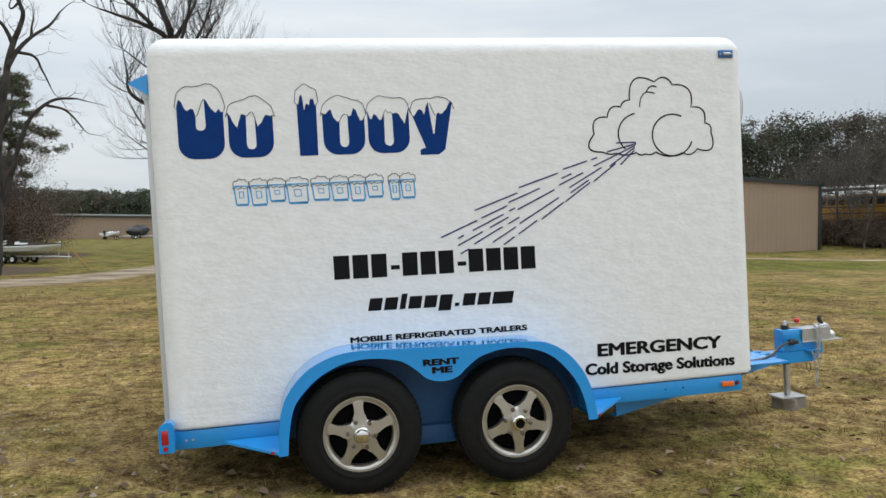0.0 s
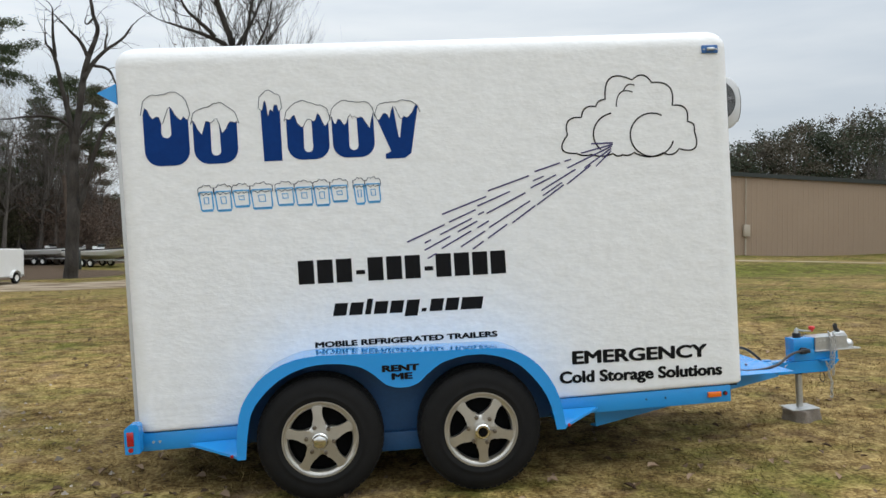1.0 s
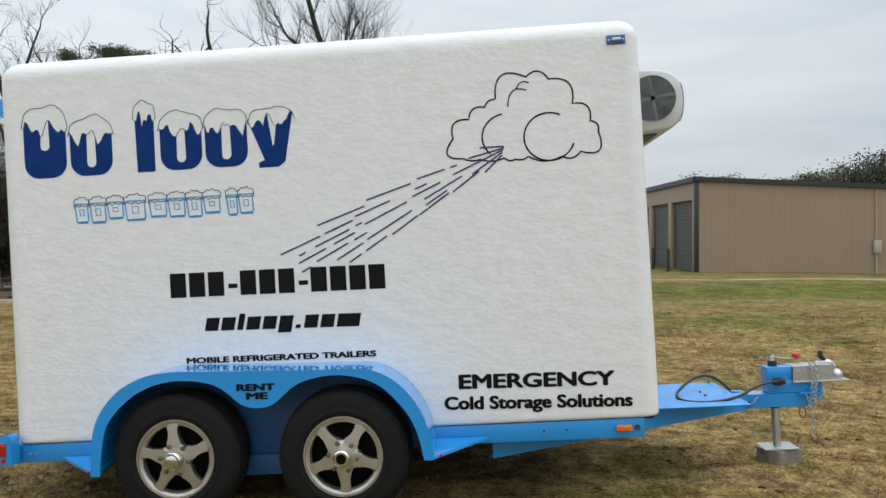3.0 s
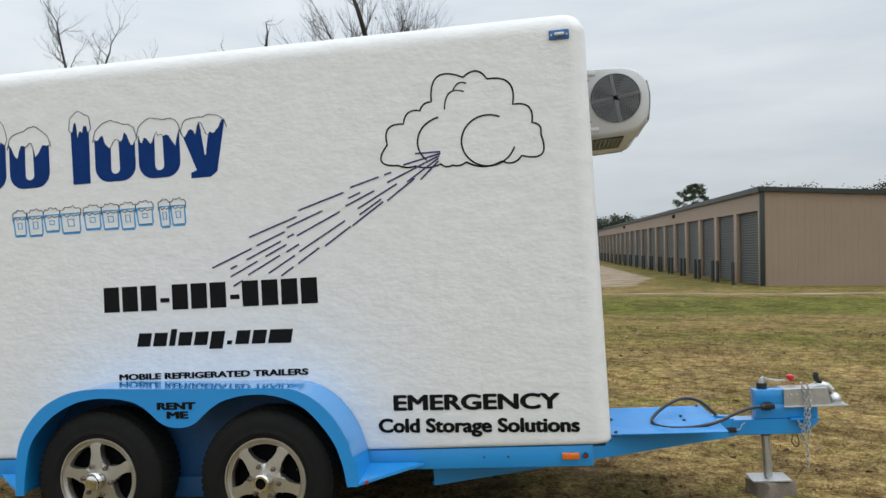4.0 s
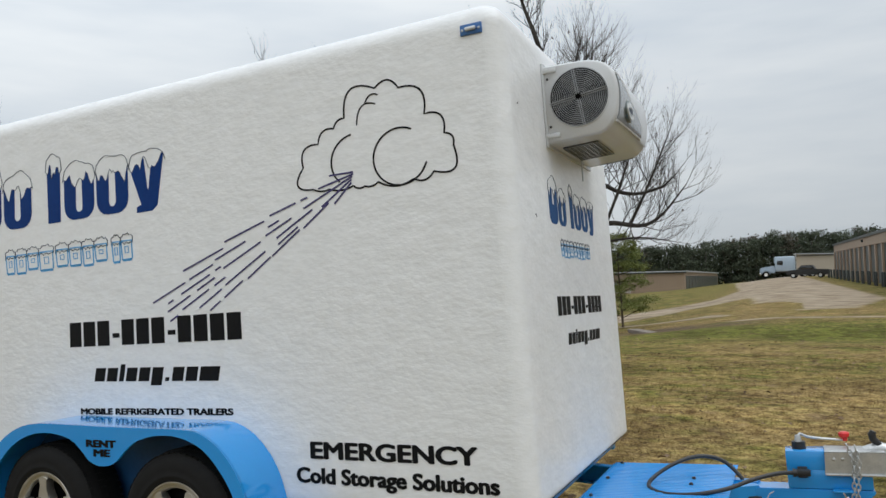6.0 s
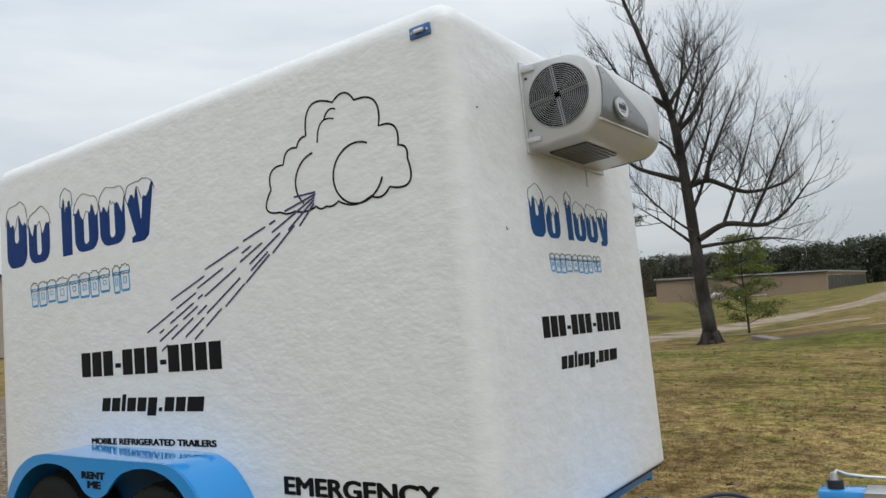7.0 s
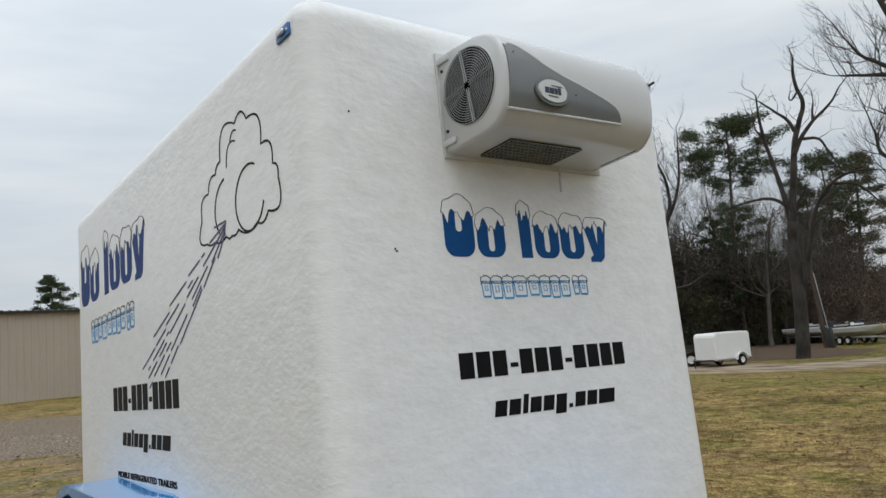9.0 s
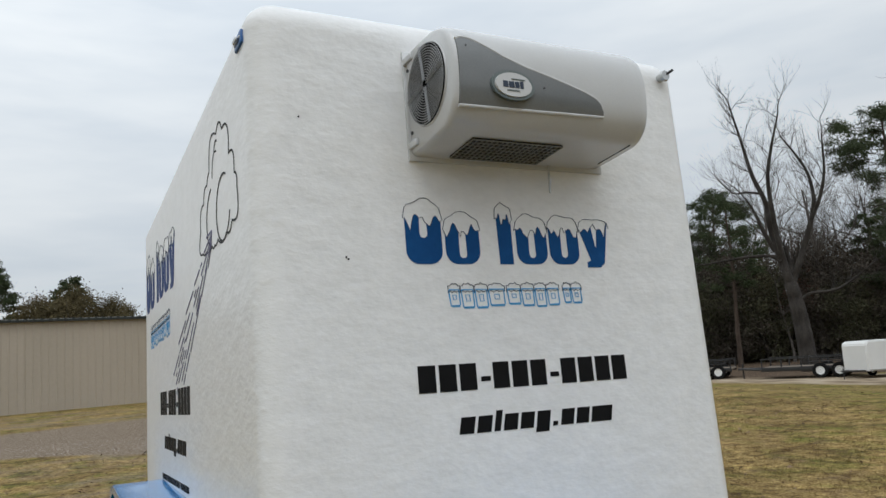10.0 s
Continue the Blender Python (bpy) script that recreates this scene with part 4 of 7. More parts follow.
def outlined_row(spans, z0, z1, wall, s):
    """A row of plain outlined blocks in light blue with a thin snow line above."""
    for u0, u1 in spans:
        bm, bl = bmesh.new(), bmesh.new()
        w = u1 - u0
        lo = z0 + 0.010 * s * math.sin(u0 * 23)
        pts = [(u0 + 0.006 * s, z1), (u0, z1 - 0.008 * s), (u0 + 0.010 * s, lo), (u1 - 0.004 * s, lo), (u1, lo + 0.008 * s), (u1 - 0.004 * s, z1)]
        ring = [(u0 + w * 0.34, z1 - 0.32 * (z1 - z0)), (u0 + w * 0.38, lo + 0.36 * (z1 - z0)), (u0 + w * 0.68, lo + 0.36 * (z1 - z0)), (u0 + w * 0.66, z1 - 0.32 * (z1 - z0))]
        snow = [(u0 - 0.004 * s + (w + 0.008 * s) * k / 8, z1 + 0.020 * s + 0.018 * s * math.sin(math.pi * k / 8) + 0.006 * s * math.sin(k * 2.4 + u0 * 30)) for k in range(9)]
        snow = snow + [(u1 + 0.004 * s - (w + 0.008 * s) * k / 6, z1 - 0.012 * s + 0.008 * s * math.sin(k * 2.9)) for k in range(7)]
        d0, d1 = (SIDE_Y - E_, SIDE_Y + 0.0006) if wall == "side" else (0.0006, 0.0012 + E_)
        ribbon(bm, pts, 0.0085 * s, d0, d1, shut=True)
        ribbon(bm, [(u0 + 0.012 * s, lo - 0.004 * s), (u1 - 0.002 * s, lo - 0.004 * s)], 0.011 * s, d0, d1)
        ribbon(bm, ring, 0.006 * s, d0, d1, shut=True)
        ribbon(bl, snow, 0.004 * s, d0 - 0.0003 if wall == "side" else d0, d1 if wall == "side" else d1 + 0.0003, shut=True)
        if wall != "side":
            m = Matrix(((0, 1, 0, LENGTH), (1, 0, 0, 0), (0, 0, 1, 0), (0, 0, 0, 1)))
            for b in (bm, bl):
                bmesh.ops.transform(b, matrix=m, verts=b.verts)
        ob = part("outline_block", bm, sky_vinyl, trailer, "light blue outlined block")
        part("snow_outline", bl, slate_vinyl, ob)


SIGN = [(0.150, 0.392), (0.415, 0.655), (0.790, 0.897), (0.928, 1.163), (1.182, 1.419), (1.440, 1.677)]
SLOGAN = [(0.425, 0.50), (0.512, 0.60), (0.61, 0.70), (0.71, 0.825), (0.848, 0.945), (0.955, 1.05), (1.06, 1.145), (1.155, 1.248), (1.285, 1.345), (1.352, 1.433)]


def side_signs():
    snowy_blocks(SIGN, 1.478, [1.76, 1.70, 1.775, 1.70, 1.70, 1.72], [1.90, 1.82, 1.88, 1.815, 1.815, 1.80], "side", 1.0)
    outlined_row(SLOGAN, 1.225, 1.322, "side", 1.0)
    bars(number_spans(0.938, 2.150), 0.772, 0.906, -0.008, 0.0, "side", black_vinyl, "bold black bar of a painted line")
    bars(address_spans(1.118, 1.965), 0.581, 0.652, -0.018, 0.22, "side", black_vinyl, "slanted black bar of a painted line")


def front_signs():
    f = lambda u: 0.517 + (u - 0.150) * (1.403 - 0.517) / (1.677 - 0.150)
    g = lambda u: 0.668 + (u - 0.425) * (1.240 - 0.668) / (1.433 - 0.425)
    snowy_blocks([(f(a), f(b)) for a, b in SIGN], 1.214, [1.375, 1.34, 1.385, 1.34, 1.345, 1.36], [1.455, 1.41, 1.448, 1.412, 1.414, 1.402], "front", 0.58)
    outlined_row([(g(a), g(b)) for a, b in SLOGAN], 1.064, 1.122, "front", 0.58)
    bars(number_spans(0.522, 1.420), 0.772, 0.864, -0.006, 0.0, "front", black_vinyl, "bold black bar of a painted line")
    bars(address_spans(0.660, 1.300), 0.626, 0.682, -0.012, 0.22, "front", black_vinyl, "slanted black bar of a painted line")


def arc(p, q, bulge, n=9):
    """Points from p to q on an arc that bows to the left of the way by bulge of its length."""
    p, q = Vector(p), Vector(q)
    d = q - p
    o = Vector((-d.y, d.x))
    return [tuple(p + d * (k / n) + o * bulge * (1 - (2 * k / n - 1) ** 2)) for k in range(n)]


def draw_cloud():
    notches = [(2.60, 1.44), (2.55, 1.55), (2.64, 1.65), (2.73, 1.71), (2.79, 1.75), (2.96, 1.86), (3.08, 1.84), (3.20, 1.70), (3.29, 1.60), (3.33, 1.54), (3.23, 1.44), (3.13, 1.42), (2.95, 1.43), (2.88, 1.42), (2.82, 1.43), (2.69, 1.43)]
    bulges = [0.55, 0.36, 0.28, 0.2, 0.42, 0.3, 0.34, 0.34, 0.28, 0.5, 0.22, 0.14, 0.14, 0.18, 0.1, 0.1]
    loop = []
    for k, p in enumerate(notches):
        loop += arc(p, notches[(k + 1) % len(notches)], bulges[k])
    bm = ribbon(bmesh.new(), loop, 0.0085, SIDE_Y - E_, SIDE_Y + 0.0006, shut=True)
    ob = part("cloud_drawing", bm, black_vinyl, trailer, "black line drawing of a puffy cloud")
    ring = []
    for k in range(31):
        a = radians(62 + k * 9.3)
        ring.append((3.068 + 0.136 * math.cos(a), 1.530 + 0.129 * math.sin(a)))
    part("cloud_curl", ribbon(bmesh.new(), ring, 0.0085, SIDE_Y - E_ - 0.0003, SIDE_Y + 0.0006), black_vinyl, ob)
    curl = [(2.845 + 0.138 * math.cos(radians(100 + k * 9)), 1.545 + 0.125 * math.sin(radians(100 + k * 9))) for k in range(15)]
    part("cloud_curl", ribbon(bmesh.new(), curl, 0.0085, SIDE_Y - E_ - 0.0003, SIDE_Y + 0.0006), black_vinyl, ob)
    for p, q, b in (((2.855, 1.705), (2.985, 1.775), -0.4), ((2.905, 1.80), (2.985, 1.82), -0.3)):
        part("cloud_curl", ribbon(bmesh.new(), arc(p, q, -b, 9), 0.007, SIDE_Y - E_, SIDE_Y + 0.0006), black_vinyl, ob)


def draw_wind():
    """Dashes that fan out from the cloud."""
    rays = [(180.0, 0.04, 0.17), (192.7, 0.04, 0.24), (202.8, 0.05, 0.35), (212.6, 0.06, 0.26), (222.1, 0.07, 0.2), (195.9, 0.31, 0.35), (195.8, 0.38, 0.54), (197.0, 0.58, 0.84), (198.8, 0.86, 1.14)]
    rays += [(200.8, 0.72, 0.93), (201.7, 0.95, 1.12), (201.8, 1.15, 1.39), (203.7, 0.43, 0.6), (200.7, 0.5, 0.57), (204.7, 0.64, 0.9), (203.7, 0.91, 0.95), (203.8, 0.99, 1.2), (203.9, 1.26, 1.3)]
    rays += [(208.1, 0.31, 0.55), (205.5, 0.97, 1.1), (205.5, 1.15, 1.32), (211.3, 0.42, 0.56), (209.6, 0.64, 0.93), (207.5, 0.91, 0.99), (207.3, 1.03, 1.23), (207.7, 1.27, 1.33)]
    rays += [(214.9, 0.22, 0.4), (213.6, 0.42, 0.62), (213.3, 0.63, 0.8), (212.5, 0.83, 0.97), (209.8, 0.96, 1.13), (212.4, 1.0, 1.08)]
    for a, r0, r1 in rays:
        c, s = math.cos(radians(a)), math.sin(radians(a))
        bm = ribbon(bmesh.new(), [(2.861 + r0 * c, 1.493 + r0 * s), (2.861 + r1 * c, 1.493 + r1 * s)], 0.0085, SIDE_Y - E_ - 0.0006, SIDE_Y + 0.0006)
        part("wind_streak", bm, indigo_vinyl, trailer, "dark indigo dash blown from the cloud")


side_words()
side_signs()
front_signs()
draw_cloud()
draw_wind()

# ---- the cooling unit on the front wall ----
def build_unit():
    y0, y1, x0 = 0.563, 1.392, LENGTH
    prof = [(0.0, 1.600), (0.14, 1.606), (0.262, 1.614), (0.298, 1.628), (0.334, 1.662), (0.352, 1.70), (0.362, 1.76), (0.364, 1.82), (0.358, 1.87), (0.342, 1.915), (0.312, 1.950), (0.262, 1.974), (0.19, 1.985), (0.0, 1.990)]
    prof = prof[:2] + [(p.x, p.y) for p in curve_through([(u, z, 0) for u, z in prof[2:]], 3)]
    bm = bmesh.new()
    ends = []
    for y, k, kz in ((y0, 0.955, 0.935), (y0 + 0.005, 0.975, 0.965), (y0 + 0.013, 0.993, 0.990), (y0 + 0.024, 1.0, 1.0), (y1 - 0.06, 1.0, 1.0), (y1 - 0.02, 0.96, 0.98), (y1, 0.86, 0.93)):
        zc = 1.80
        ends.append([bm.verts.new((x0 + u * k, y, zc + (z - zc) * kz)) for u, z in prof])
    for a, b in zip(ends, ends[1:]):
        for i in range(len(prof) - 1):
            bm.faces.new((a[i], a[i + 1], b[i + 1], b[i]))
    bm.faces.new(ends[0])
    bm.faces.new(ends[-1][::-1])
    for r in (ends,):
        for a, b in zip(r, r[1:]):
            bm.faces.new((a[-1], a[0], b[0], b[-1]))
    unit = part("cooling_unit", bm, white_plastic, trailer, "white moulded refrigeration unit with a round fan grille", sharp=0.7)
    part("mounting_plate", bm_box(x0 + 0.001, y0 - 0.012, 1.585, x0 + 0.012, y1 + 0.012, 2.0, bevel=0.003), white_plastic, unit)
    # fan: flat black disc painted as the throat's shade, blades, rings and cross bars
    c = (x0 + 0.176, 0, 1.806)
    ye = y0 - 0.002
    part("fan_throat", lathe(bmesh.new(), [(0.001, ye), (0.140, ye), (0.140, ye + 0.001), (0.001, ye + 0.001)], c, "y", 48), shade_chip_black, unit, "flat black disc painted as the shaded fan opening")
    part("fan_rim", lathe(bmesh.new(), [(0.1405, ye + 0.002), (0.1405, ye - 0.003), (0.1435, ye - 0.003), (0.145, ye + 0.002)], c, "y", 56, closed=True), white_plastic, unit)
    for k in range(5):
        bm = bmesh.new()
        a = 0.3 + k * 2 * math.pi / 5
        m = Matrix.Translation((c[0], ye - 0.003, c[2])) @ Matrix.Rotation(a, 4, "Y")
        pts = [(0.03, -0.012), (0.125, -0.045), (0.13, 0.02), (0.03, 0.012)]
        v = [bm.verts.new(m @ Vector((u, 0.0 if w < 0 else -0.003, w))) for u, w in pts]
        u2 = [bm.verts.new(q.co + Vector((0, 0.0012, 0))) for q in v]
        bm.faces.new(v)
        bm.faces.new(u2[::-1])
        for i in range(4):
            bm.faces.new((v[i], u2[i], u2[(i + 1) % 4], v[(i + 1) % 4]))
        part("fan_blade", bm, black_plastic, unit, "grey fan blade behind the grille")
    bm = bmesh.new()
    for k in range(14):
        r = 0.022 + k * 0.0089
        lathe(bm, [(r - 0.0012, ye - 0.008), (r - 0.0012, ye - 0.0105), (r + 0.0012, ye - 0.0105), (r + 0.0012, ye - 0.008)], c, "y", 48, closed=True)
    for k in range(4):
        a = radians(8) + k * math.pi / 2
        for o in (-0.005, 0.005):
            d, n = Vector((math.cos(a), 0, math.sin(a))), Vector((-math.sin(a), 0, math.cos(a)))
            tube(bm, [Vector((c[0], ye - 0.012, c[2])) + n * o + d * 0.012, Vector((c[0], ye - 0.012, c[2])) + n * o + d * 0.143], 0.0022, 6)
    part("fan_grille", bm, dark_wire, unit, "concentric wire fan grille")
    for dz in (-0.118, 0.118):
        bm = bmesh.new()
        lathe(bm, [(0.001, ye - 0.003), (0.006, ye - 0.003), (0.006, ye + 0.002), (0.001, ye + 0.002)], (x0 + 0.028, 0, 1.80 + dz), "y", 12)
        part("screw", bm, black_plastic, unit)
    for dz in (-0.160, 0.160):
        part("corner_tab", bm_box(x0 + 0.006, ye - 0.010, 1.797 + dz - 0.012, x0 + 0.075, ye + 0.004, 1.797 + dz + 0.012, bevel=0.005), white_plastic, unit)
    # grey front panel, swept to a blunt tip
    def panel_top(f):
        line = [(0.0, 1.888), (0.03, 1.899), (0.09, 1.897), (0.18, 1.876), (0.30, 1.842), (0.45, 1.813), (0.60, 1.793), (0.74, 1.772), (0.86, 1.753), (0.94, 1.736), (0.98, 1.718), (1.0, 1.694)]
        for (f0, z0), (f1, z1) in zip(line, line[1:]):
            if f <= f1:
                return z0 + (z1 - z0) * (f - f0) / (f1 - f0)
        return line[-1][1]

    def front_x(z):
        for (u0, z0), (u1, z1) in zip(prof, prof[1:]):
            if z0 <= z <= z1 and z > 1.66:
                return x0 + u0 + (u1 - u0) * (z - z0) / (z1 - z0)
        return x0 + 0.30
    bm = bmesh.new()
    cols = []
    n = 40
    for k in range(n + 1):
        f = k / n
        y = y0 + 0.020 + f * 0.575
        hi = panel_top(f)
        lo = 1.672 + 0.010 * f
        cols.append([(y, lo + (hi - lo) * j / 8) for j in range(9)])
    rows = [[(bm.verts.new((front_x(z) + 0.006, y, z)), bm.verts.new((front_x(z) - 0.006, y, z))) for y, z in col] for col in cols]
    for a, b in zip(rows, rows[1:]):
        for i in range(8):
            bm.faces.new((a[i][0], a[i + 1][0], b[i + 1][0], b[i][0]))
        for i in (0, 8):
            bm.faces.new((a[i][0], b[i][0], b[i][1], a[i][1]))
    for col in (rows[0], rows[-1]):
        for i in range(8):
            bm.faces.new((col[i][0], col[i][1], col[i + 1][1], col[i + 1][0]))
    part("front_panel", bm, grey_plastic, unit, "swept dark grey front panel", sharp=0.9)
    # moulded lip round the panel, proud of it, and its two screws
    bm = bmesh.new()
    tube(bm, [(front_x(c[0][1]) + 0.0015, c[0][0], c[0][1] - 0.004) for c in cols], 0.0060, 8)
    tube(bm, [(front_x(c[8][1]) + 0.002, c[8][0], c[8][1] + 0.003) for c in cols], 0.0052, 8)
    part("panel_lip", bm, white_plastic, unit)
    for y, z in ((y0 + 0.052, 1.868), (0.905, 1.752)):
        bm = bmesh.new()
        tube(bm, [(front_x(z) + 0.002, y, z), (front_x(z) + 0.008, y, z)], 0.0032, 8)
        part("screw", bm, black_plastic, unit)
    # oval badge
    by, bz = 0.778, 1.745
    bx = front_x(bz)
    for nm, ru, rv, d0, d1, mt, lb in (("badge_rim", 0.086, 0.052, 0.002, 0.012, badge_grey, "grey-green oval badge rim"), ("badge_face", 0.072, 0.042, 0.012, 0.017, white_plastic, "pale oval badge")):
        bm = bmesh.new()
        pts = [(by + ru * math.cos(2 * math.pi * k / 40), bz + rv * math.sin(2 * math.pi * k / 40)) for k in range(40)]
        prism(bm, pts, bx + d0 - 0.004, bx + d1, "x")
        bmesh.ops.bevel(bm, geom=[e for e in bm.edges if all(v.co.x > bx + d1 - 1e-4 for v in e.verts)], offset=0.003, segments=2, affect="EDGES")
        part(nm, bm, mt, unit, lb)
    for u0, u1, z0, z1, mt in ((-0.042, -0.023, -0.011, 0.010, slate_vinyl), (-0.019, 0.000, -0.011, 0.010, slate_vinyl), (0.004, 0.020, -0.011, 0.010, slate_vinyl), (0.024, 0.036, -0.011, 0.013, slate_vinyl), (-0.008, 0.044, 0.017, 0.021, badge_grey), (-0.028, 0.020, -0.023, -0.019, badge_grey)):
        part("badge_bar", bm_box(bx + 0.0165, by + u0, bz + z0, bx + 0.019, by + u1, bz + z1), mt, unit)
    # underside grille and drain
    def low_z(u):
        for (u0, z0), (u1, z1) in zip(prof, prof[1:3]):
            if u0 <= u <= u1:
                return z0 + (z1 - z0) * (u - u0) / (u1 - u0)
        return 1.61
    tilt = math.atan2(low_z(0.2) - low_z(0.05), 0.15)
    m = Matrix.Translation((x0 + 0.132, 0.880, low_z(0.115) - 0.003)) @ Matrix.Rotation(-tilt, 4, "Y")
    # flat black plate on the solid underside, painted as the intake's shade
    part("intake_void", box(bmesh.new(), -0.088, -0.185, -0.001, 0.088, 0.185, 0.004, turn=m), shade_chip_black, unit, "flat black plate painted as the shaded intake opening")
    bm = bmesh.new()
    for k in range(8):
        u = -0.088 + 0.176 * k / 7
        box(bm, u - 0.0017, -0.185, -0.005, u + 0.0017, 0.185, -0.001, turn=m)
    for k in range(19):
        w = -0.185 + 0.37 * k / 18
        box(bm, -0.088, w - 0.0017, -0.005, 0.088, w + 0.0017, -0.001, turn=m)
    part("intake_grille", bm, grey_plastic, unit, "grey square-mesh intake grille")
    bm = bmesh.new()
    tube(bm, [(x0 + 0.025, 1.135, 1.60), (x0 + 0.025, 1.130, 1.49)], 0.0045, 10)
    part("drain_tube", bm, zinc, unit, "thin drain tube")
    bm = bmesh.new()
    tube(bm, [(x0 + 0.08, 1.335, 1.603), (x0 + 0.27, 1.335, 1.615)], 0.003, 6)
    part("panel_seam", bm, black_plastic, unit)
    bm = bmesh.new()
    for w, z in ((0.157, 1.716), (0.298, 1.237), (0.305, 1.230)):
        tube(bm, [(LENGTH - 0.002, w, z), (LENGTH + 0.002, w, z)], 0.0035, 8)
    part("wall_chip", bm, shade_chip_black, trailer, "small dark chips in the front wall")


build_unit()

# ---- tongue, coupler, jack, chains, cable ----
MID = 1.04


def build_tongue():
    for s in (-1, 1):
        a, b = Vector((2.67, 0.93 + s * 0.80, 0)), Vector((4.36, MID + s * 0.055, 0))
        d = (b - a).normalized()
        n = Vector((-d.y, d.x, 0))
        bm = bmesh.new()
        # C section: web outside, flanges turned in
        sect = [(0, -0.219), (0.05, -0.219), (0.05, -0.211), (0.008, -0.211), (0.008, -0.119), (0.05, -0.119), (0.05, -0.111), (0, -0.111)]
        va = [bm.verts.new(a - n * s * w + Vector((0, 0, z))) for w, z in sect]
        vb = [bm.verts.new(b - n * s * w + Vector((0, 0, z + 0.018))) for w, z in sect]
        for k in range(8):
            bm.faces.new((va[k], va[(k + 1) % 8], vb[(k + 1) % 8], vb[k]))
        bm.faces.new(va)
        bm.faces.new(vb[::-1])
        part("tongue_channel", bm, blue_dull, trailer, "blue steel channel of the tongue")
    # centre beam under the coupler
    bm = bmesh.new()
    prism(bm, [(4.20, -0.175), (4.745, -0.175), (4.83, -0.10), (4.83, -0.085), (4.20, -0.085)], MID - 0.065, MID + 0.065)
    bmesh.ops.bevel(bm, geom=bm.edges[:], offset=0.004, segments=2, affect="EDGES")
    part("tongue_nose", bm, blue_paint, trailer, "blue welded tongue nose")
    bm = bm_box(4.475, MID - 0.06, -0.083, 4.825, MID + 0.06, 0.002, bevel=0.004)
    box(bm, 4.475, MID - 0.06, 0.0, 4.64, MID + 0.06, 0.088, bevel=0.004)
    part("coupler_block", bm, blue_paint, trailer, "blue steel block that carries the coupler and jack")
    part("grounding_tab", bm_box(4.66, MID - 0.105, -0.088, 4.76, MID - 0.06, -0.080, bevel=0.003), blue_dull, trailer)
    # ribbed deck plate
    bm = bmesh.new()
    top = []
    for k in range(25):
        y = 0.602 + k * 0.0312
        top += [(y, -0.083), (y + 0.002, -0.0805), (y + 0.007, -0.0805), (y + 0.009, -0.083)]
    prism(bm, [(0.590, -0.088), (1.375, -0.088), (1.375, -0.083), *top[::-1], (0.590, -0.083)], 3.600, 4.245, "x")
    deck = part("deck_plate", bm, blue_paint, trailer, "light blue ribbed deck plate")
    bolt = None
    for x, y in ((3.64, 0.62), (3.64, 0.98), (3.64, 1.34), (4.06, 0.90), (4.06, 1.02), (4.21, 1.34)):
        if bolt is None:
            bolt = part("bolt", lathe(bmesh.new(), [(0.001, 0.012), (0.008, 0.010), (0.010, 0.0), (0.001, 0.0)], (0, 0, 0), "z", 8), black_paint, deck)
            bolt.matrix_local = pose(x, y, -0.081)
        else:
            share("bolt", bolt, pose(x, y, -0.081), deck)
    part("deck_bar", bm_box(3.585, 0.60, -0.130, 3.625, 1.365, -0.0885, bevel=0.003), blue_dull, trailer)
    # coupler
    y0 = MID - 0.075
    bm = bmesh.new()
    prism(bm, [(4.635, -0.012), (4.99, -0.020), (4.99, -0.008), (4.90, 0.0), (4.885, 0.088), (4.64, 0.088)], y0, y0 + 0.006)
    prism(bm, [(4.635, -0.012), (4.99, -0.020), (4.99, -0.008), (4.90, 0.0), (4.885, 0.088), (4.64, 0.088)], MID + 0.069, MID + 0.075)
    box(bm, 4.64, y0, 0.082, 4.885, MID + 0.075, 0.089, bevel=0.002)
    box(bm, 4.635, y0 - 0.016, -0.016, 4.99, MID + 0.091, -0.009, bevel=0.002)
    coupler = part("coupler", bm, zinc, trailer, "galvanised ball coupler")
    bm = bmesh.new()
    bmesh.ops.create_uvsphere(bm, u_segments=20, v_segments=12, radius=0.042, matrix=Matrix.Translation((4.935, MID, 0.012)) @ Matrix.Diagonal((1.1, 1.25, 1.0, 1)))
    part("ball_socket", bm, zinc, coupler, "rounded socket of the coupler")
    bm = bmesh.new()
    tube(bm, [(4.80, MID, 0.082), (4.87, MID, 0.094), (4.905, MID, 0.085), (4.93, MID, 0.06)], [0.018, 0.03, 0.026, 0.02], 12)
    part("latch_housing", bm, zinc, coupler)
    bm = bmesh.new()
    tube(bm, [(4.880, MID - 0.01, 0.088), (4.862, MID - 0.01, 0.118), (4.846, MID - 0.01, 0.135), (4.842, MID - 0.01, 0.158), (4.850, MID - 0.01, 0.172)], [0.012, 0.015, 0.016, 0.017, 0.013], 12)
    part("latch_lever", bm, black_plastic, coupler, "black latch lever")
    rivet = None
    for x in (4.675, 4.712, 4.775):
        if rivet is None:
            rivet = part("rivet", lathe(bmesh.new(), [(0.001, -0.005), (0.006, -0.004), (0.008, 0.0), (0.001, 0.0)], (0, 0, 0), "y", 10), zinc, coupler)
            rivet.matrix_local = pose(x, y0 - 0.0005, 0.055)
        else:
            share("rivet", rivet, pose(x, y0 - 0.0005, 0.055), coupler)
    # jack
    bm = bmesh.new()
    tube(bm, [(4.535, MID, -0.19), (4.535, MID, 0.088)], 0.031, 18)
    tube(bm, [(4.535, MID, 0.082), (4.535, MID, 0.122)], 0.030, 18)
    jack = part("jack_sleeve", bm, black_paint, trailer, "black jack sleeve")
    bm = bmesh.new()
    tube(bm, [(4.535, MID, -0.440), (4.535, MID, -0.16)], 0.025, 18)
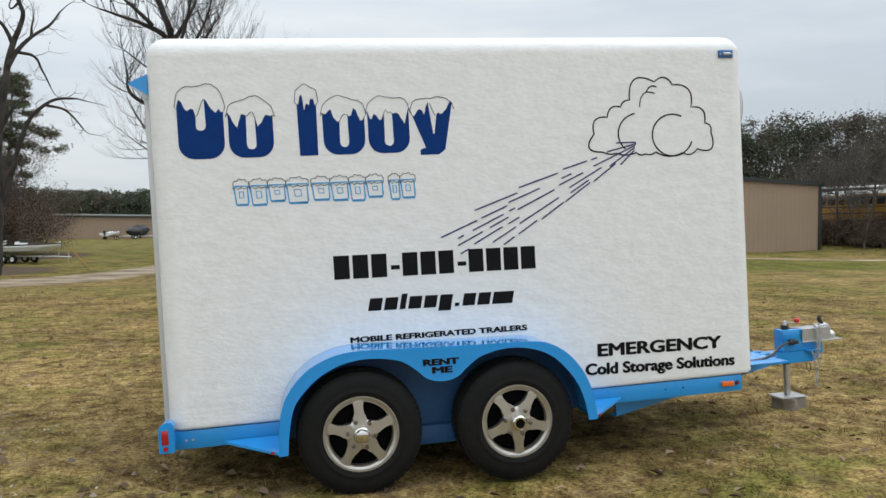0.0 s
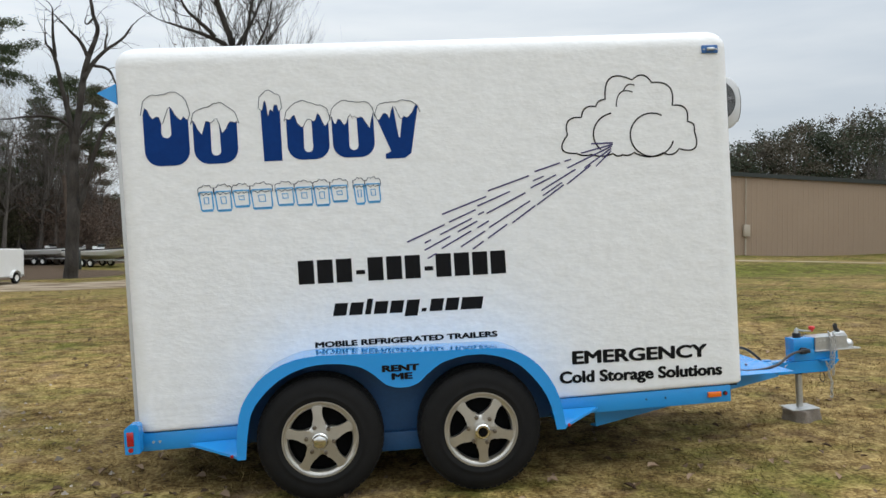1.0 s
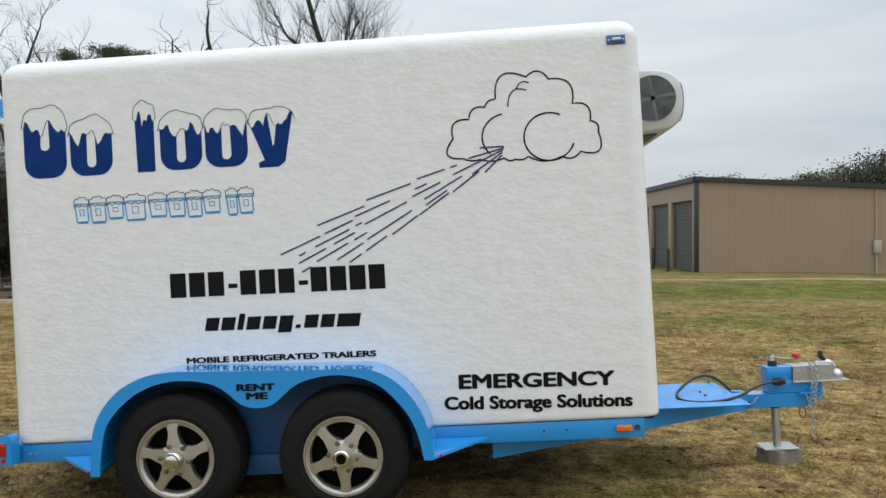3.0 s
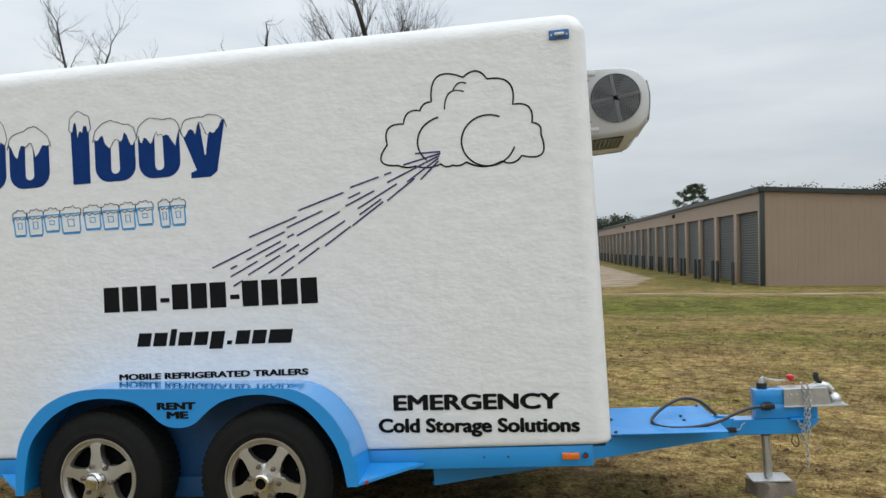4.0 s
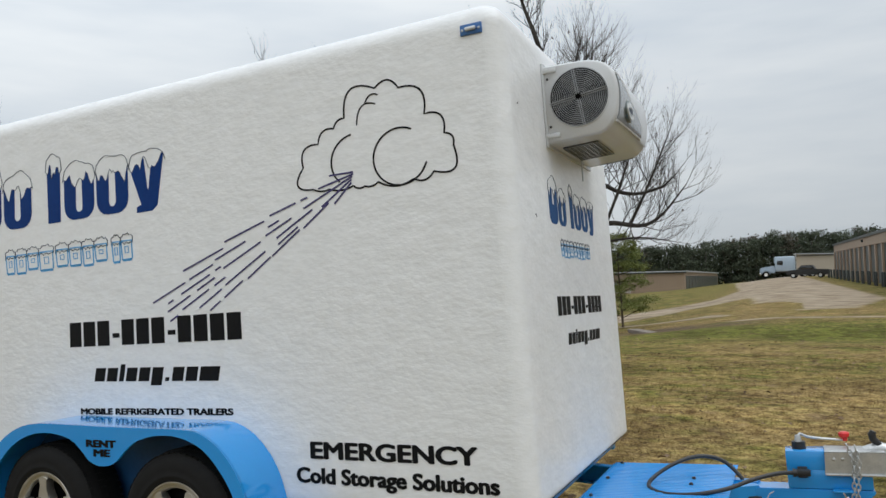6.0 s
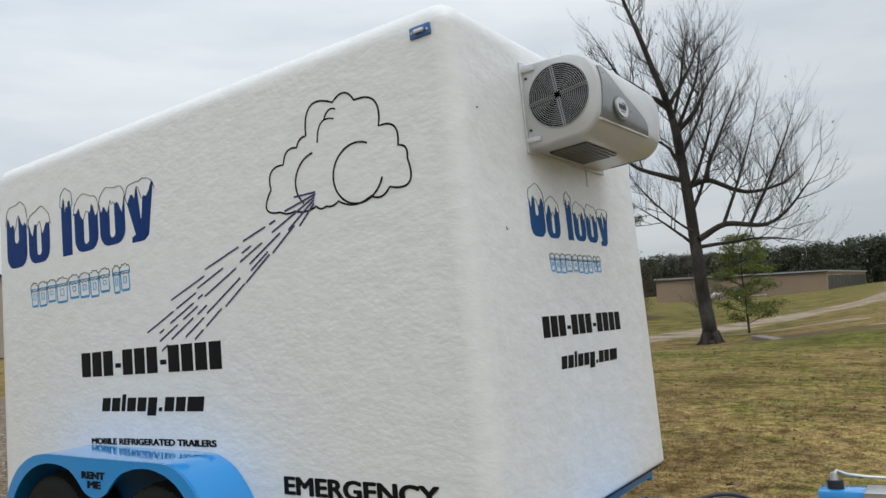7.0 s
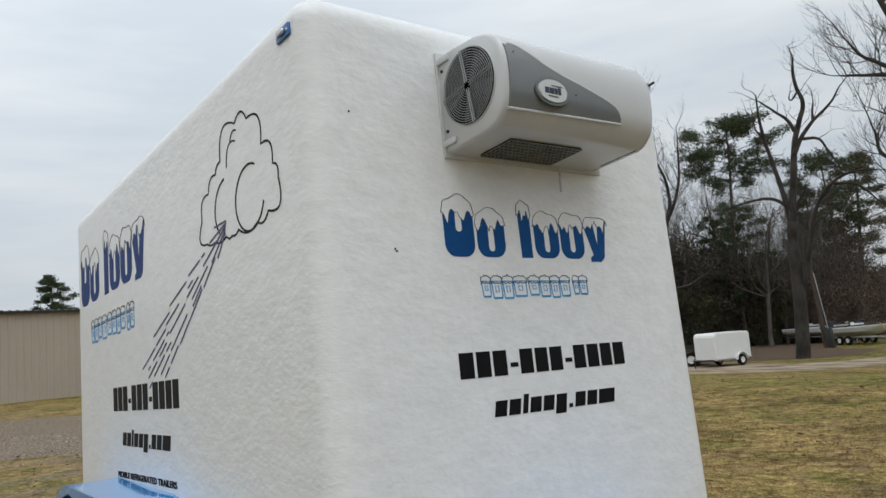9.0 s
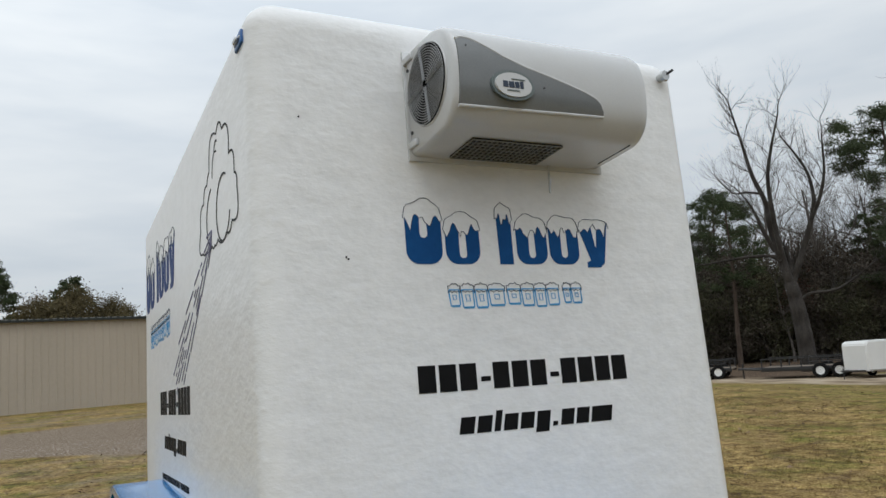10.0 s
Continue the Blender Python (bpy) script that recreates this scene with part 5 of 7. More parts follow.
    part("jack_leg", bm, zinc, jack, "bright steel jack leg")
    part("jack_foot", bm_box(4.425, MID - 0.09, -0.450, 4.645, MID + 0.09, -0.440, bevel=0.003), zinc, jack, "flat steel jack foot")
    bm = bmesh.new()
    tube(bm, [(4.535, MID, 0.122), (4.535, MID, 0.150)], [0.017, 0.013], 12)
    part("jack_cap", bm, zinc, jack)
    bm = bmesh.new()
    tube(bm, [(4.535, MID, 0.148), (4.545, MID + 0.01, 0.156), (4.575, MID + 0.03, 0.138), (4.64, MID + 0.07, 0.122), (4.735, MID + 0.12, 0.107)], 0.006, 10)
    crank = part("crank", bm, zinc, jack, "bent steel crank")
    bm = bmesh.new()
    tube(bm, [(4.735, MID + 0.12, 0.104), (4.735, MID + 0.12, 0.118), (4.735, MID + 0.12, 0.124), (4.735, MID + 0.12, 0.140), (4.735, MID + 0.12, 0.146)], [0.012, 0.014, 0.022, 0.025, 0.016], 10)
    part("crank_knob", bm, red_plastic, crank, "red crank knob")
    # plug and cable
    bm = bm_box(4.52, MID - 0.085, -0.030, 4.562, MID - 0.06, 0.018, bevel=0.004)
    box(bm, 4.515, MID - 0.115, -0.018, 4.575, MID - 0.08, 0.012, bevel=0.006)
    socket = part("plug_socket", bm, black_plastic, trailer, "black wiring socket and plug")
    bm = bmesh.new()
    tube(bm, [(4.52, MID - 0.10, -0.004), (4.50, MID - 0.10, -0.004)], [0.016, 0.020], 12)
    part("plug_collar", bm, black_plastic, socket)
    ctrl = [(4.515, MID - 0.10, -0.004), (4.44, MID - 0.13, -0.002), (4.33, MID - 0.20, -0.018), (4.22, MID - 0.28, -0.045), (4.08, MID - 0.33, -0.062), (3.95, MID - 0.31, -0.068), (3.865, MID - 0.22, -0.062), (3.872, MID - 0.14, -0.035), (3.97, MID - 0.05, 0.018), (4.08, MID + 0.03, 0.038), (4.18, MID + 0.08, 0.008), (4.255, MID + 0.06, -0.058), (4.27, MID + 0.05, -0.09)]
    bm = bmesh.new()
    tube(bm, curve_through(ctrl, 6), 0.0095, 10)
    part("cable", bm, black_plastic, trailer, "looped black wiring cable lying on the deck")
    bm = bm_box(4.29, MID - 0.082, -0.155, 4.355, MID - 0.064, -0.125, bevel=0.004)
    part("junction_box", bm, black_plastic, trailer, "small black junction box")
    bm = bmesh.new()
    tube(bm, curve_through([(4.355, MID - 0.075, -0.14), (4.375, MID - 0.08, -0.135), (4.39, MID - 0.075, -0.11), (4.41, MID - 0.07, -0.10)], 4), 0.0022, 6)
    part("thin_wire", bm, white_plastic, trailer)
    # safety chains: links hung in loops
    for y, line in ((MID - 0.095, [(4.735, 0.0, 0.115), (4.752, 0.0, 0.05), (4.748, 0, -0.02), (4.742, 0, -0.10), (4.722, 0, -0.18), (4.742, 0, -0.25), (4.735, 0.0, -0.33)]), (MID - 0.105, [(4.765, 0, 0.11), (4.775, 0, 0.04), (4.765, 0, -0.03), (4.755, 0, -0.11), (4.752, 0, -0.19)]), (MID - 0.098, [(4.705, 0, -0.10), (4.725, 0, -0.14), (4.745, 0, -0.16)])):
        pts = curve_through([(x, y, z) for x, _, z in line], 40)
        walked, last, flip = 0.0, None, 0
        bm = bmesh.new()
        for p, q in zip(pts, pts[1:]):
            walked += (Vector(q) - Vector(p)).length
            if last is None or walked - last > 0.024:
                last = walked
                d = (Vector(q) - Vector(p)).normalized()
                side = d.cross(Vector((0, 1, 0))).normalized() if flip % 2 else Vector((0, 1, 0))
                flip += 1
                ring = [Vector(p) + d * 0.0165 * math.cos(a) + side * 0.0085 * math.sin(a) for a in [2 * math.pi * k / 10 for k in range(11)]]
                tube(bm, ring, 0.0032, 5, caps=False)
        part("safety_chain", bm, zinc, trailer, "galvanised safety chain hanging from the coupler")
    bm = bmesh.new()
    tube(bm, curve_through([(4.735, MID - 0.095, -0.32), (4.745, MID - 0.095, -0.345), (4.738, MID - 0.095, -0.37), (4.726, MID - 0.095, -0.355)], 4), 0.005, 8)
    part("chain_hook", bm, zinc, trailer)
    bm = bmesh.new()
    tube(bm, curve_through([(4.68, MID - 0.06, -0.17), (4.665, MID - 0.07, -0.22), (4.69, MID - 0.07, -0.25), (4.705, MID - 0.07, -0.22), (4.695, MID - 0.065, -0.175)], 5), 0.003, 6)
    part("breakaway_wire", bm, black_plastic, trailer)


build_tongue()
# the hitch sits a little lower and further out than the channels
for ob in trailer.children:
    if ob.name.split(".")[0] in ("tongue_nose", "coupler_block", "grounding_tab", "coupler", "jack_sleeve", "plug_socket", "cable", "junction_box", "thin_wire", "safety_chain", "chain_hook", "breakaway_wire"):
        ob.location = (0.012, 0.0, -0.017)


def build_block():
    """The broken concrete block under the jack."""
    m = trailer.matrix_world @ Matrix.Translation((4.547, MID, -0.467))
    p = m.translation
    bm = bm_box(-0.122, -0.095, -0.02, 0.122, 0.095, p.z, bevel=0.012, seg=2)
    bmesh.ops.subdivide_edges(bm, edges=bm.edges[:], cuts=4, use_grid_fill=True)
    for v in bm.verts:
        v.co += Vector((noise.noise(v.co * 9), noise.noise(v.co * 9 + Vector((5, 0, 0))), 0)) * 0.03
    ob = part("concrete_block", bm, concrete, None, "", sharp=0.8)
    ob.matrix_world = pose(p.x + 0.01, p.y, 0, 0, 0, 28)
    tagged(ob, "broken grey concrete block under the trailer jack", "concrete block")


build_block()

# ---- buildings ----
def ribbed(bm, length, tall0, tall1, pitch=0.305, out=-1, base=0.0, shear=0.0, rib=0.012):
    """A wall of ribbed sheet along x from 0, its face at y = 0 with ribs proud on the side of out, its top running from tall0 to tall1."""
    n = int(length / pitch)
    xs = [0.0]
    prof = [(0.0, 0.0)]
    for k in range(n):
        x = (k + 0.5) * length / n
        prof += [(x - 0.035, 0.0), (x - 0.018, rib), (x + 0.018, rib), (x + 0.035, 0.0)]
    prof.append((length, 0.0))
    lo = [bm.verts.new((x, out * h, base + shear * x)) for x, h in prof]
    hi = [bm.verts.new((x, out * h, tall0 + (tall1 - tall0) * x / length)) for x, h in prof]
    for k in range(len(prof) - 1):
        bm.faces.new((lo[k], lo[k + 1], hi[k + 1], hi[k]))
    b0, b1 = bm.verts.new((0, -out * 0.15, base)), bm.verts.new((length, -out * 0.15, base + shear * length))
    t0, t1 = bm.verts.new((0, -out * 0.15, tall0)), bm.verts.new((length, -out * 0.15, tall1))
    bm.faces.new((b0, t0, t1, b1))
    bm.faces.new((lo[0], hi[0], t0, b0))
    bm.faces.new((lo[-1], b1, t1, hi[-1]))
    bm.faces.new([*hi, t1, t0])
    return bm


def storage_building():
    """A long row of tall roll-up doors; the blank ribbed end wall faces the lawn."""
    W, D, H0, H1, UP, PITCH, N = 18.3, 87.2, 4.74, 3.88, 0.0145, 4.36, 20
    b = thing("storage_building", pose(13.3, 34.4, -0.05, 0, 0, 1.72), "long tan ribbed-metal storage building with dark roll-up doors", "building")
    part("end_wall", ribbed(bmesh.new(), W, H0, H1, base=-0.5), tan_metal, b, "blank tan ribbed end wall", sharp=0.3)
    bm = bmesh.new()
    v = [bm.verts.new(p) for p in ((W, 0.2, -0.5), (W, D, 0.5), (W, D, H1 + UP * D), (W, 0.2, H1), (W - 0.15, 0.2, -0.5), (W - 0.15, D, 0.5), (W - 0.15, D, H1 + UP * D), (W - 0.15, 0.2, H1))]
    for f in ((0, 1, 2, 3), (7, 6, 5, 4), (0, 3, 7, 4), (1, 5, 6, 2), (3, 2, 6, 7)):
        bm.faces.new([v[k] for k in f])
    part("side_wall", bm, tan_metal, b)
    bm = bmesh.new()
    v = [bm.verts.new(p) for p in ((-0.12, -0.12, H0 + 0.02), (W + 0.12, -0.12, H1 + 0.02), (W + 0.12, D, H1 + UP * D + 0.02), (-0.12, D, H0 + UP * D + 0.02))]
    w = [bm.verts.new(q.co + Vector((0, 0, 0.08))) for q in v]
    bm.faces.new(v)
    bm.faces.new(w[::-1])
    for k in range(4):
        bm.faces.new((v[k], w[k], w[(k + 1) % 4], v[(k + 1) % 4]))
    part("roof", bm, roof_metal, b, "low grey metal roof")
    # dark trim along the eaves and corners
    for x0, z0, x1, z1 in ((-0.14, H0, W + 0.14, H1),):
        bm = bmesh.new()
        prism(bm, [(x0, z0 - 0.10), (x1, z1 - 0.10), (x1, z1 + 0.12), (x0, z0 + 0.12)], -0.17, -0.04)
        part("gable_trim", bm, dark_trim, b, "dark gable trim")
    for x in (0.0, W):
        part("corner_trim", bm_box(x - 0.10, -0.07, -0.5, x + 0.10, 0.12, (H0 if x < 1 else H1) - 0.02, bevel=0.01), dark_trim, b, "dark corner trim")
    bm = bmesh.new()
    prism(bm, [(-0.1, H0 - 0.14), (D, H0 + UP * D - 0.14), (D, H0 + UP * D + 0.12), (-0.1, H0 + 0.12)], -0.20, -0.06, "x")
    part("eaves_gutter", bm, dark_trim, b, "dark eaves gutter")
    # door side: piers, head wall, recessed doors of horizontal curtains
    head = 3.72
    bm = bmesh.new()
    prism(bm, [(0.1, head), (D, head + UP * D), (D, H0 + UP * D), (0.1, H0)], -0.03, 0.15, "x")
    part("head_wall", bm, tan_metal, b, "tan wall above the doors")
    door = None
    for k in range(N + 1):
        y = max(0.1, k * PITCH + 0.02)
        z = UP * y
        part("pier", bm_box(-0.05, y - 0.02, z - 0.5, 0.2, y + (0.55 if k else 0.40), z + head + 0.05, bevel=0.008), tan_metal, b)
        if k == N:
            break
        m = Matrix.Translation((0.14, k * PITCH + 0.57, UP * (k * PITCH + 2.2)))
        if door is None:
            bm = bmesh.new()
            prof = []
            for z0 in np.arange(-0.1, head - 0.02, 0.13):
                prof += [(0.0, z0), (-0.022, z0 + 0.04), (-0.022, z0 + 0.09), (0.0, z0 + 0.13)]
            a = [bm.verts.new((u, 0, z0)) for u, z0 in prof]
            c = [bm.verts.new((u, PITCH - 0.6, z0)) for u, z0 in prof]
            for i in range(len(prof) - 1):
                bm.faces.new((a[i], a[i + 1], c[i + 1], c[i]))
            door = part("roll_up_door", bm, door_metal, b, "dark ribbed roll-up door", sharp=0.3)
            door.matrix_local = m
        else:
            share("roll_up_door", door, m, b)
    for y in (21.8, 52.5):
        part("wall_lamp", bm_box(-0.22, y, head + UP * y + 0.45, -0.03, y + 0.25, head + UP * y + 0.72, bevel=0.02), dark_trim, b, "small dark wall lamp")
    # conduit and meter box on the end wall
    jx = 8.9
    bm = bmesh.new()
    tube(bm, [(jx, -0.06, 1.62), (jx, -0.06, H0 - 0.5)], 0.032, 10)
    tube(bm, [(jx, -0.06, -0.4), (jx, -0.06, 0.98)], 0.045, 10)
    part("conduit", bm, pale_tan, b, "pale conduit")
    part("meter_box", bm_box(jx - 0.16, -0.20, 0.98, jx + 0.20, -0.03, 1.62, bevel=0.012), pale_tan, b, "pale meter box")
    # bollards by the piers
    first = None
    for k in range(N):
        for dy in (-0.35, 0.75) if k else (0.95,):
            y = k * PITCH + dy
            p = b.matrix_world @ Vector((-1.15, y, 0))
            m = pose(p.x, p.y, lie(p.x, p.y))
            if first is None:
                bm = bmesh.new()
                lathe(bm, [(0.085, -0.3), (0.085, 1.12), (0.07, 1.17), (0.03, 1.19), (0.001, 1.195)], axis="z", seg=14)
                first = part("bollard", bm, dark_trim)
                first.matrix_world = m
                tagged(first, "dark painted steel bollard in front of a roll-up door", "bollard", "bollards by the storage doors")
            else:
                copy_thing(first, m)


storage_building()


def pale_building():
    """The pale ribbed shed across the yard."""
    L, D, H = 46.0, 12.0, 4.06
    b = thing("metal_shed", pose(-28.4, -20.0, -0.16, 0, 0, 98), "pale tan ribbed-metal shed with a dark eaves edge", "building")
    # local x runs along the wall, local y points away from the yard
    part("wall", ribbed(bmesh.new(), L, H, H, base=0.0, rib=0.03), pale_tan, b, "pale tan ribbed wall", sharp=0.3)
    for x in (0.0, L):
        part("end_wall", bm_box(x - 0.1, 0.16, 0, x + 0.1, D, H - 0.64, bevel=0.01), pale_tan, b)
    part("back_wall", bm_box(0.1, D - 0.2, 0, L - 0.1, D, H - 0.64, bevel=0.01), pale_tan, b)
    bm = bmesh.new()
    prism(bm, [(-0.18, H - 0.02), (D + 0.18, H - 0.62), (D + 0.18, H - 0.54), (-0.18, H + 0.05)], -0.2, L + 0.2, "x")
    part("roof", bm, roof_metal, b, "shallow metal roof")
    bm = bmesh.new()
    n = 150
    for k in range(n):
        x = (k + 0.5) * L / n
        box(bm, x - 0.05, -0.24, H - 0.01, x + 0.05, -0.14, H + 0.07)
    box(bm, -0.2, -0.20, H - 0.07, L + 0.2, -0.05, H + 0.03)
    part("eaves_trim", bm, dark_trim, b, "dark notched eaves edge")
    part("base_trim", bm_box(0, -0.06, -0.1, L, -0.035, 0.09), dark_trim, b, "dark base strip")


pale_building()


def far_shed(name, m, W, D, H, doors, label, group=""):
    b = thing(name, m, label, "building", group)
    bm = bmesh.new()
    n = int(W / 0.9)
    part("end_wall", ribbed(bm, W, H, H * 0.93, pitch=0.9, base=-1.0), pale_tan if not doors else tan_metal, b, sharp=0.3)
    part("side_wall", bm_box(W - 0.2, 0.2, -1, W, D, H * 0.93), tan_metal, b)
    part("back_wall", bm_box(0.2, D - 0.2, -1, W - 0.2, D, H * 0.93), tan_metal, b)
    part("side_wall", bm_box(0, 0.2, -1, 0.2, D, H), tan_metal, b)
    bm = bmesh.new()
    prism(bm, [(-0.3, H), (W + 0.3, H * 0.93), (W + 0.3, H * 0.93 + 0.22), (-0.3, H + 0.22)], -0.35, D + 0.3)
    part("roof", bm, roof_metal, b, "pale metal roof")
    part("gable_trim", bm_box(-0.3, -0.40, H * 0.93 - 0.12, W + 0.3, -0.36, H * 0.93 + 0.06), dark_trim, b)
    for k in range(doors):
        y = 1.5 + k * (D - 2) / doors
        x0, x1 = (W + 0.01, W + 0.06)
        part("roll_up_door", bm_box(x0, y, -0.5, x1, y + (D - 2) / doors * 0.82, H * 0.78), door_metal, b)
    return b


far_shed("far_shed", pose(-36, 121, lie(-20, 121) - 0.1, 0, 0, 0), 25.5, 60, 3.7, 14, "far tan metal shed with dark doors by the woods")
far_shed("far_shed", pose(6.0, 172, lie(6, 172) + 0.1, 0, 0, -3), 10.5, 40, 4.6, 0, "far tan metal shed behind a parked truck")
for k in range(8):
    part("roll_up_door", bm_box(-0.05, 2 + k * 4.4, -0.5, 0.0, 5.4 + k * 4.4, 3.6), door_metal, bpy.data.objects["far_shed.001"])

# ---- vehicles ----
def simple_wheel(name, parent, at, r, w, rim=True, axis="y", rim_mat=None):
    bm = bmesh.new()
    lathe(bm, [(r * 0.55, -w / 2), (r * 0.9, -w / 2), (r, -w * 0.3), (r, w * 0.3), (r * 0.9, w / 2), (r * 0.55, w / 2)], axis=axis, seg=24, closed=True)
    tyre = part(name, bm, rubber, parent, "black tyre")
    tyre.matrix_local = Matrix.Translation(at)
    if rim:
        bm = bmesh.new()
        lathe(bm, [(0.001, -w * 0.30), (r * 0.2, -w * 0.42), (r * 0.3, -w * 0.32), (r * 0.56, -w * 0.45), (r * 0.56, w * 0.45), (r * 0.3, w * 0.32), (r * 0.2, w * 0.42), (0.001, w * 0.3)], axis=axis, seg=20)
        part("rim", bm, rim_mat or white_paint, tyre)
    return tyre


def cargo_trailer():
    x, y = -14.2, 29.5
    b = thing("cargo_trailer", pose(x, y, lie(x, y), 0, 0, 80) @ Matrix.Scale(0.88, 4), "small white enclosed cargo trailer parked on bare ground", "trailer")
    bm = bmesh.new()
    prism(bm, [(-1.25, 0.33), (1.25, 0.33), (1.25, 1.62), (1.15, 1.70), (-1.10, 1.70), (-1.25, 1.55)], -0.72, 0.72)
    bmesh.ops.bevel(bm, geom=bm.edges[:], offset=0.05, segments=3, affect="EDGES")
    part("body", bm, white_paint, b, "white box body with rounded edges")
    for y in (-0.735, 0.735):
        part("trim", bm_box(-1.22, y - 0.008, 0.34, 1.22, y + 0.008, 0.40, bevel=0.003), zinc, b)
        w = simple_wheel("wheel", b, (0.45, y * 1.04, 0.28), 0.28, 0.17)
        bm = bmesh.new()
        pts = [(0.45 + 0.36 * math.cos(a), 0.30 + 0.36 * math.sin(a)) for a in [math.pi * k / 12 for k in range(13)]]
        ribbon(bm, pts, 0.02, y * 0.98, y * 1.18)
        part("mudguard", bm, white_paint, b)
    bm = bmesh.new()
    for s in (-1, 1):
        tube(bm, [(-1.2, s * 0.5, 0.35), (-2.1, 0, 0.38)], 0.04, 6)
    tube(bm, [(-2.0, 0, 0.0), (-2.0, 0, 0.5)], 0.03, 6)
    part("tow_bar", bm, black_paint, b, "black tow bar and jack")
    part("door", bm_box(1.252, -0.66, 0.40, 1.275, 0.66, 1.60, bevel=0.01), white_paint, b)


cargo_trailer()


def flat_trailer(x, y, turn, length, label):
    b = thing("utility_trailer", pose(x, y, lie(x, y), 0, 0, turn), label, "trailer", "utility trailers by the wood")
    h = length / 2
    part("deck", bm_box(-h, -0.85, 0.42, h, 0.85, 0.50, bevel=0.01), bare_wood, b, "weathered deck boards")
    for y in (-0.9, 0.9):
        bm = bm_box(-h, y - 0.04, 0.34, h, y + 0.04, 0.52, bevel=0.008)
        box(bm, -h, y - 0.025, 0.86, h, y + 0.025, 0.91, bevel=0.006)
        part("side_rail", bm, black_paint, b, "black steel rail")
        for k in range(6):
            u = -h + 0.05 + k * (length - 0.1) / 5
            part("stake", bm_box(u - 0.025, y - 0.024, 0.5, u + 0.025, y + 0.024, 0.88), black_paint, b)
        for u in (0.35, 1.1):
            simple_wheel("wheel", b, (u, y * 1.12, 0.33), 0.33, 0.19)
        bm = bm_box(-0.05, y * 1.02 - (0.0 if y > 0 else 0.22), 0.70, 1.5, y * 1.02 + (0.22 if y > 0 else 0.0), 0.73, bevel=0.008)
        part("mudguard", bm, black_paint, b)
    bm = bmesh.new()
    for s in (-1, 1):
        tube(bm, [(-h, s * 0.7, 0.42), (-h - 1.2, 0, 0.45)], 0.05, 6)
    tube(bm, [(-h - 1.0, 0, 0.0), (-h - 1.0, 0, 0.7)], 0.035, 6)
    part("tow_bar", bm, black_paint, b)


flat_trailer(-17.0, 29.4, 28, 4.2, "black steel utility trailer with a low rail beside the woods")
flat_trailer(-22.6, 28.0, 35, 3.4, "short black steel utility trailer in the shade of the woods")


def boat(x, y, turn, tag):
    b = thing("boat_on_trailer", pose(x, y, lie(x, y), 0, 0, turn) @ Matrix.Scale(0.84, 4), tag, "boat", "boats by the wood")
    # hull lofted along x, bow at +x
    bm = bmesh.new()
    rings = []
    for k in range(13):
        f = k / 12
        u = -2.7 + 5.5 * f
        half = 1.08 * (1 - max(0, (f - 0.45) / 0.55) ** 2.3) + 0.01
        keel = 0.52 + 0.10 * f + 0.62 * max(0, (f - 0.6) / 0.4) ** 2
        top = 1.18 + 0.10 * f + 0.10 * f * f
        rings.append([bm.verts.new((u, s * half * w, z)) for s, w, z in ((-1, 0.96, top), (-1, 1.0, top - 0.12), (-1, 0.86, keel + 0.28), (-1, 0.02, keel), (1, 0.02, keel), (1, 0.86, keel + 0.28), (1, 1.0, top - 0.12), (1, 0.96, top))])
    for p, q in zip(rings, rings[1:]):
        for i in range(8):
            bm.faces.new((p[i], p[(i + 1) % 8], q[(i + 1) % 8], q[i]))
    bm.faces.new(rings[0])
    bm.faces.new(rings[-1][::-1])
    edge = {s: [(r[0].co if s < 0 else r[7].co).copy() for r in rings] for s in (-1, 1)}
    hull = part("hull", bm, white_paint, b, "white glass-fibre hull", sharp=0.7)
    bm = bmesh.new()
    for s in (-1, 1):
        tube(bm, edge[s], 0.045, 6)
    part("rub_rail", bm, black_paint, hull)
    part("console", bm_box(-0.6, -0.35, 1.1, -0.1, 0.35, 1.48, bevel=0.05), white_paint, b)
    part("windscreen", bm_box(-0.12, -0.4, 1.40, -0.06, 0.4, 1.62, bevel=0.01), dark_glass, b)
    part("cockpit", bm_box(-2.5, -0.85, 1.16, 0.9, 0.85, 1.20), grey_plastic, b)
    bm = bm_box(-3.05, -0.2, 1.0, -2.72, 0.2, 1.62, bevel=0.08)
    box(bm, -2.98, -0.08, 0.3, -2.80, 0.08, 1.05, bevel=0.02)
    part("outboard_motor", bm, black_plastic, b, "black outboard motor")
    bm = bmesh.new()
    for s in (-1, 1):
        tube(bm, [(-2.4, s * 0.75, 0.48), (1.6, s * 0.75, 0.50), (3.6, 0, 0.45)], 0.05, 6)
    tube(bm, [(3.4, 0, 0), (3.4, 0, 0.8)], 0.035, 6)
    tube(bm, [(2.6, 0, 0.5), (2.75, 0, 1.2)], 0.04, 6)
    part("trailer_frame", bm, zinc, b, "galvanised boat trailer frame")
    for u in (-0.9, -0.15):
        for s in (-1, 1):
            simple_wheel("wheel", b, (u, s * 1.0, 0.30), 0.30, 0.18)


boat(-14.3, 43.4, -24, "white motorboat on a tandem boat trailer by the woods")
boat(-18.4, 46.8, -20, "second white motorboat on its trailer under the trees")


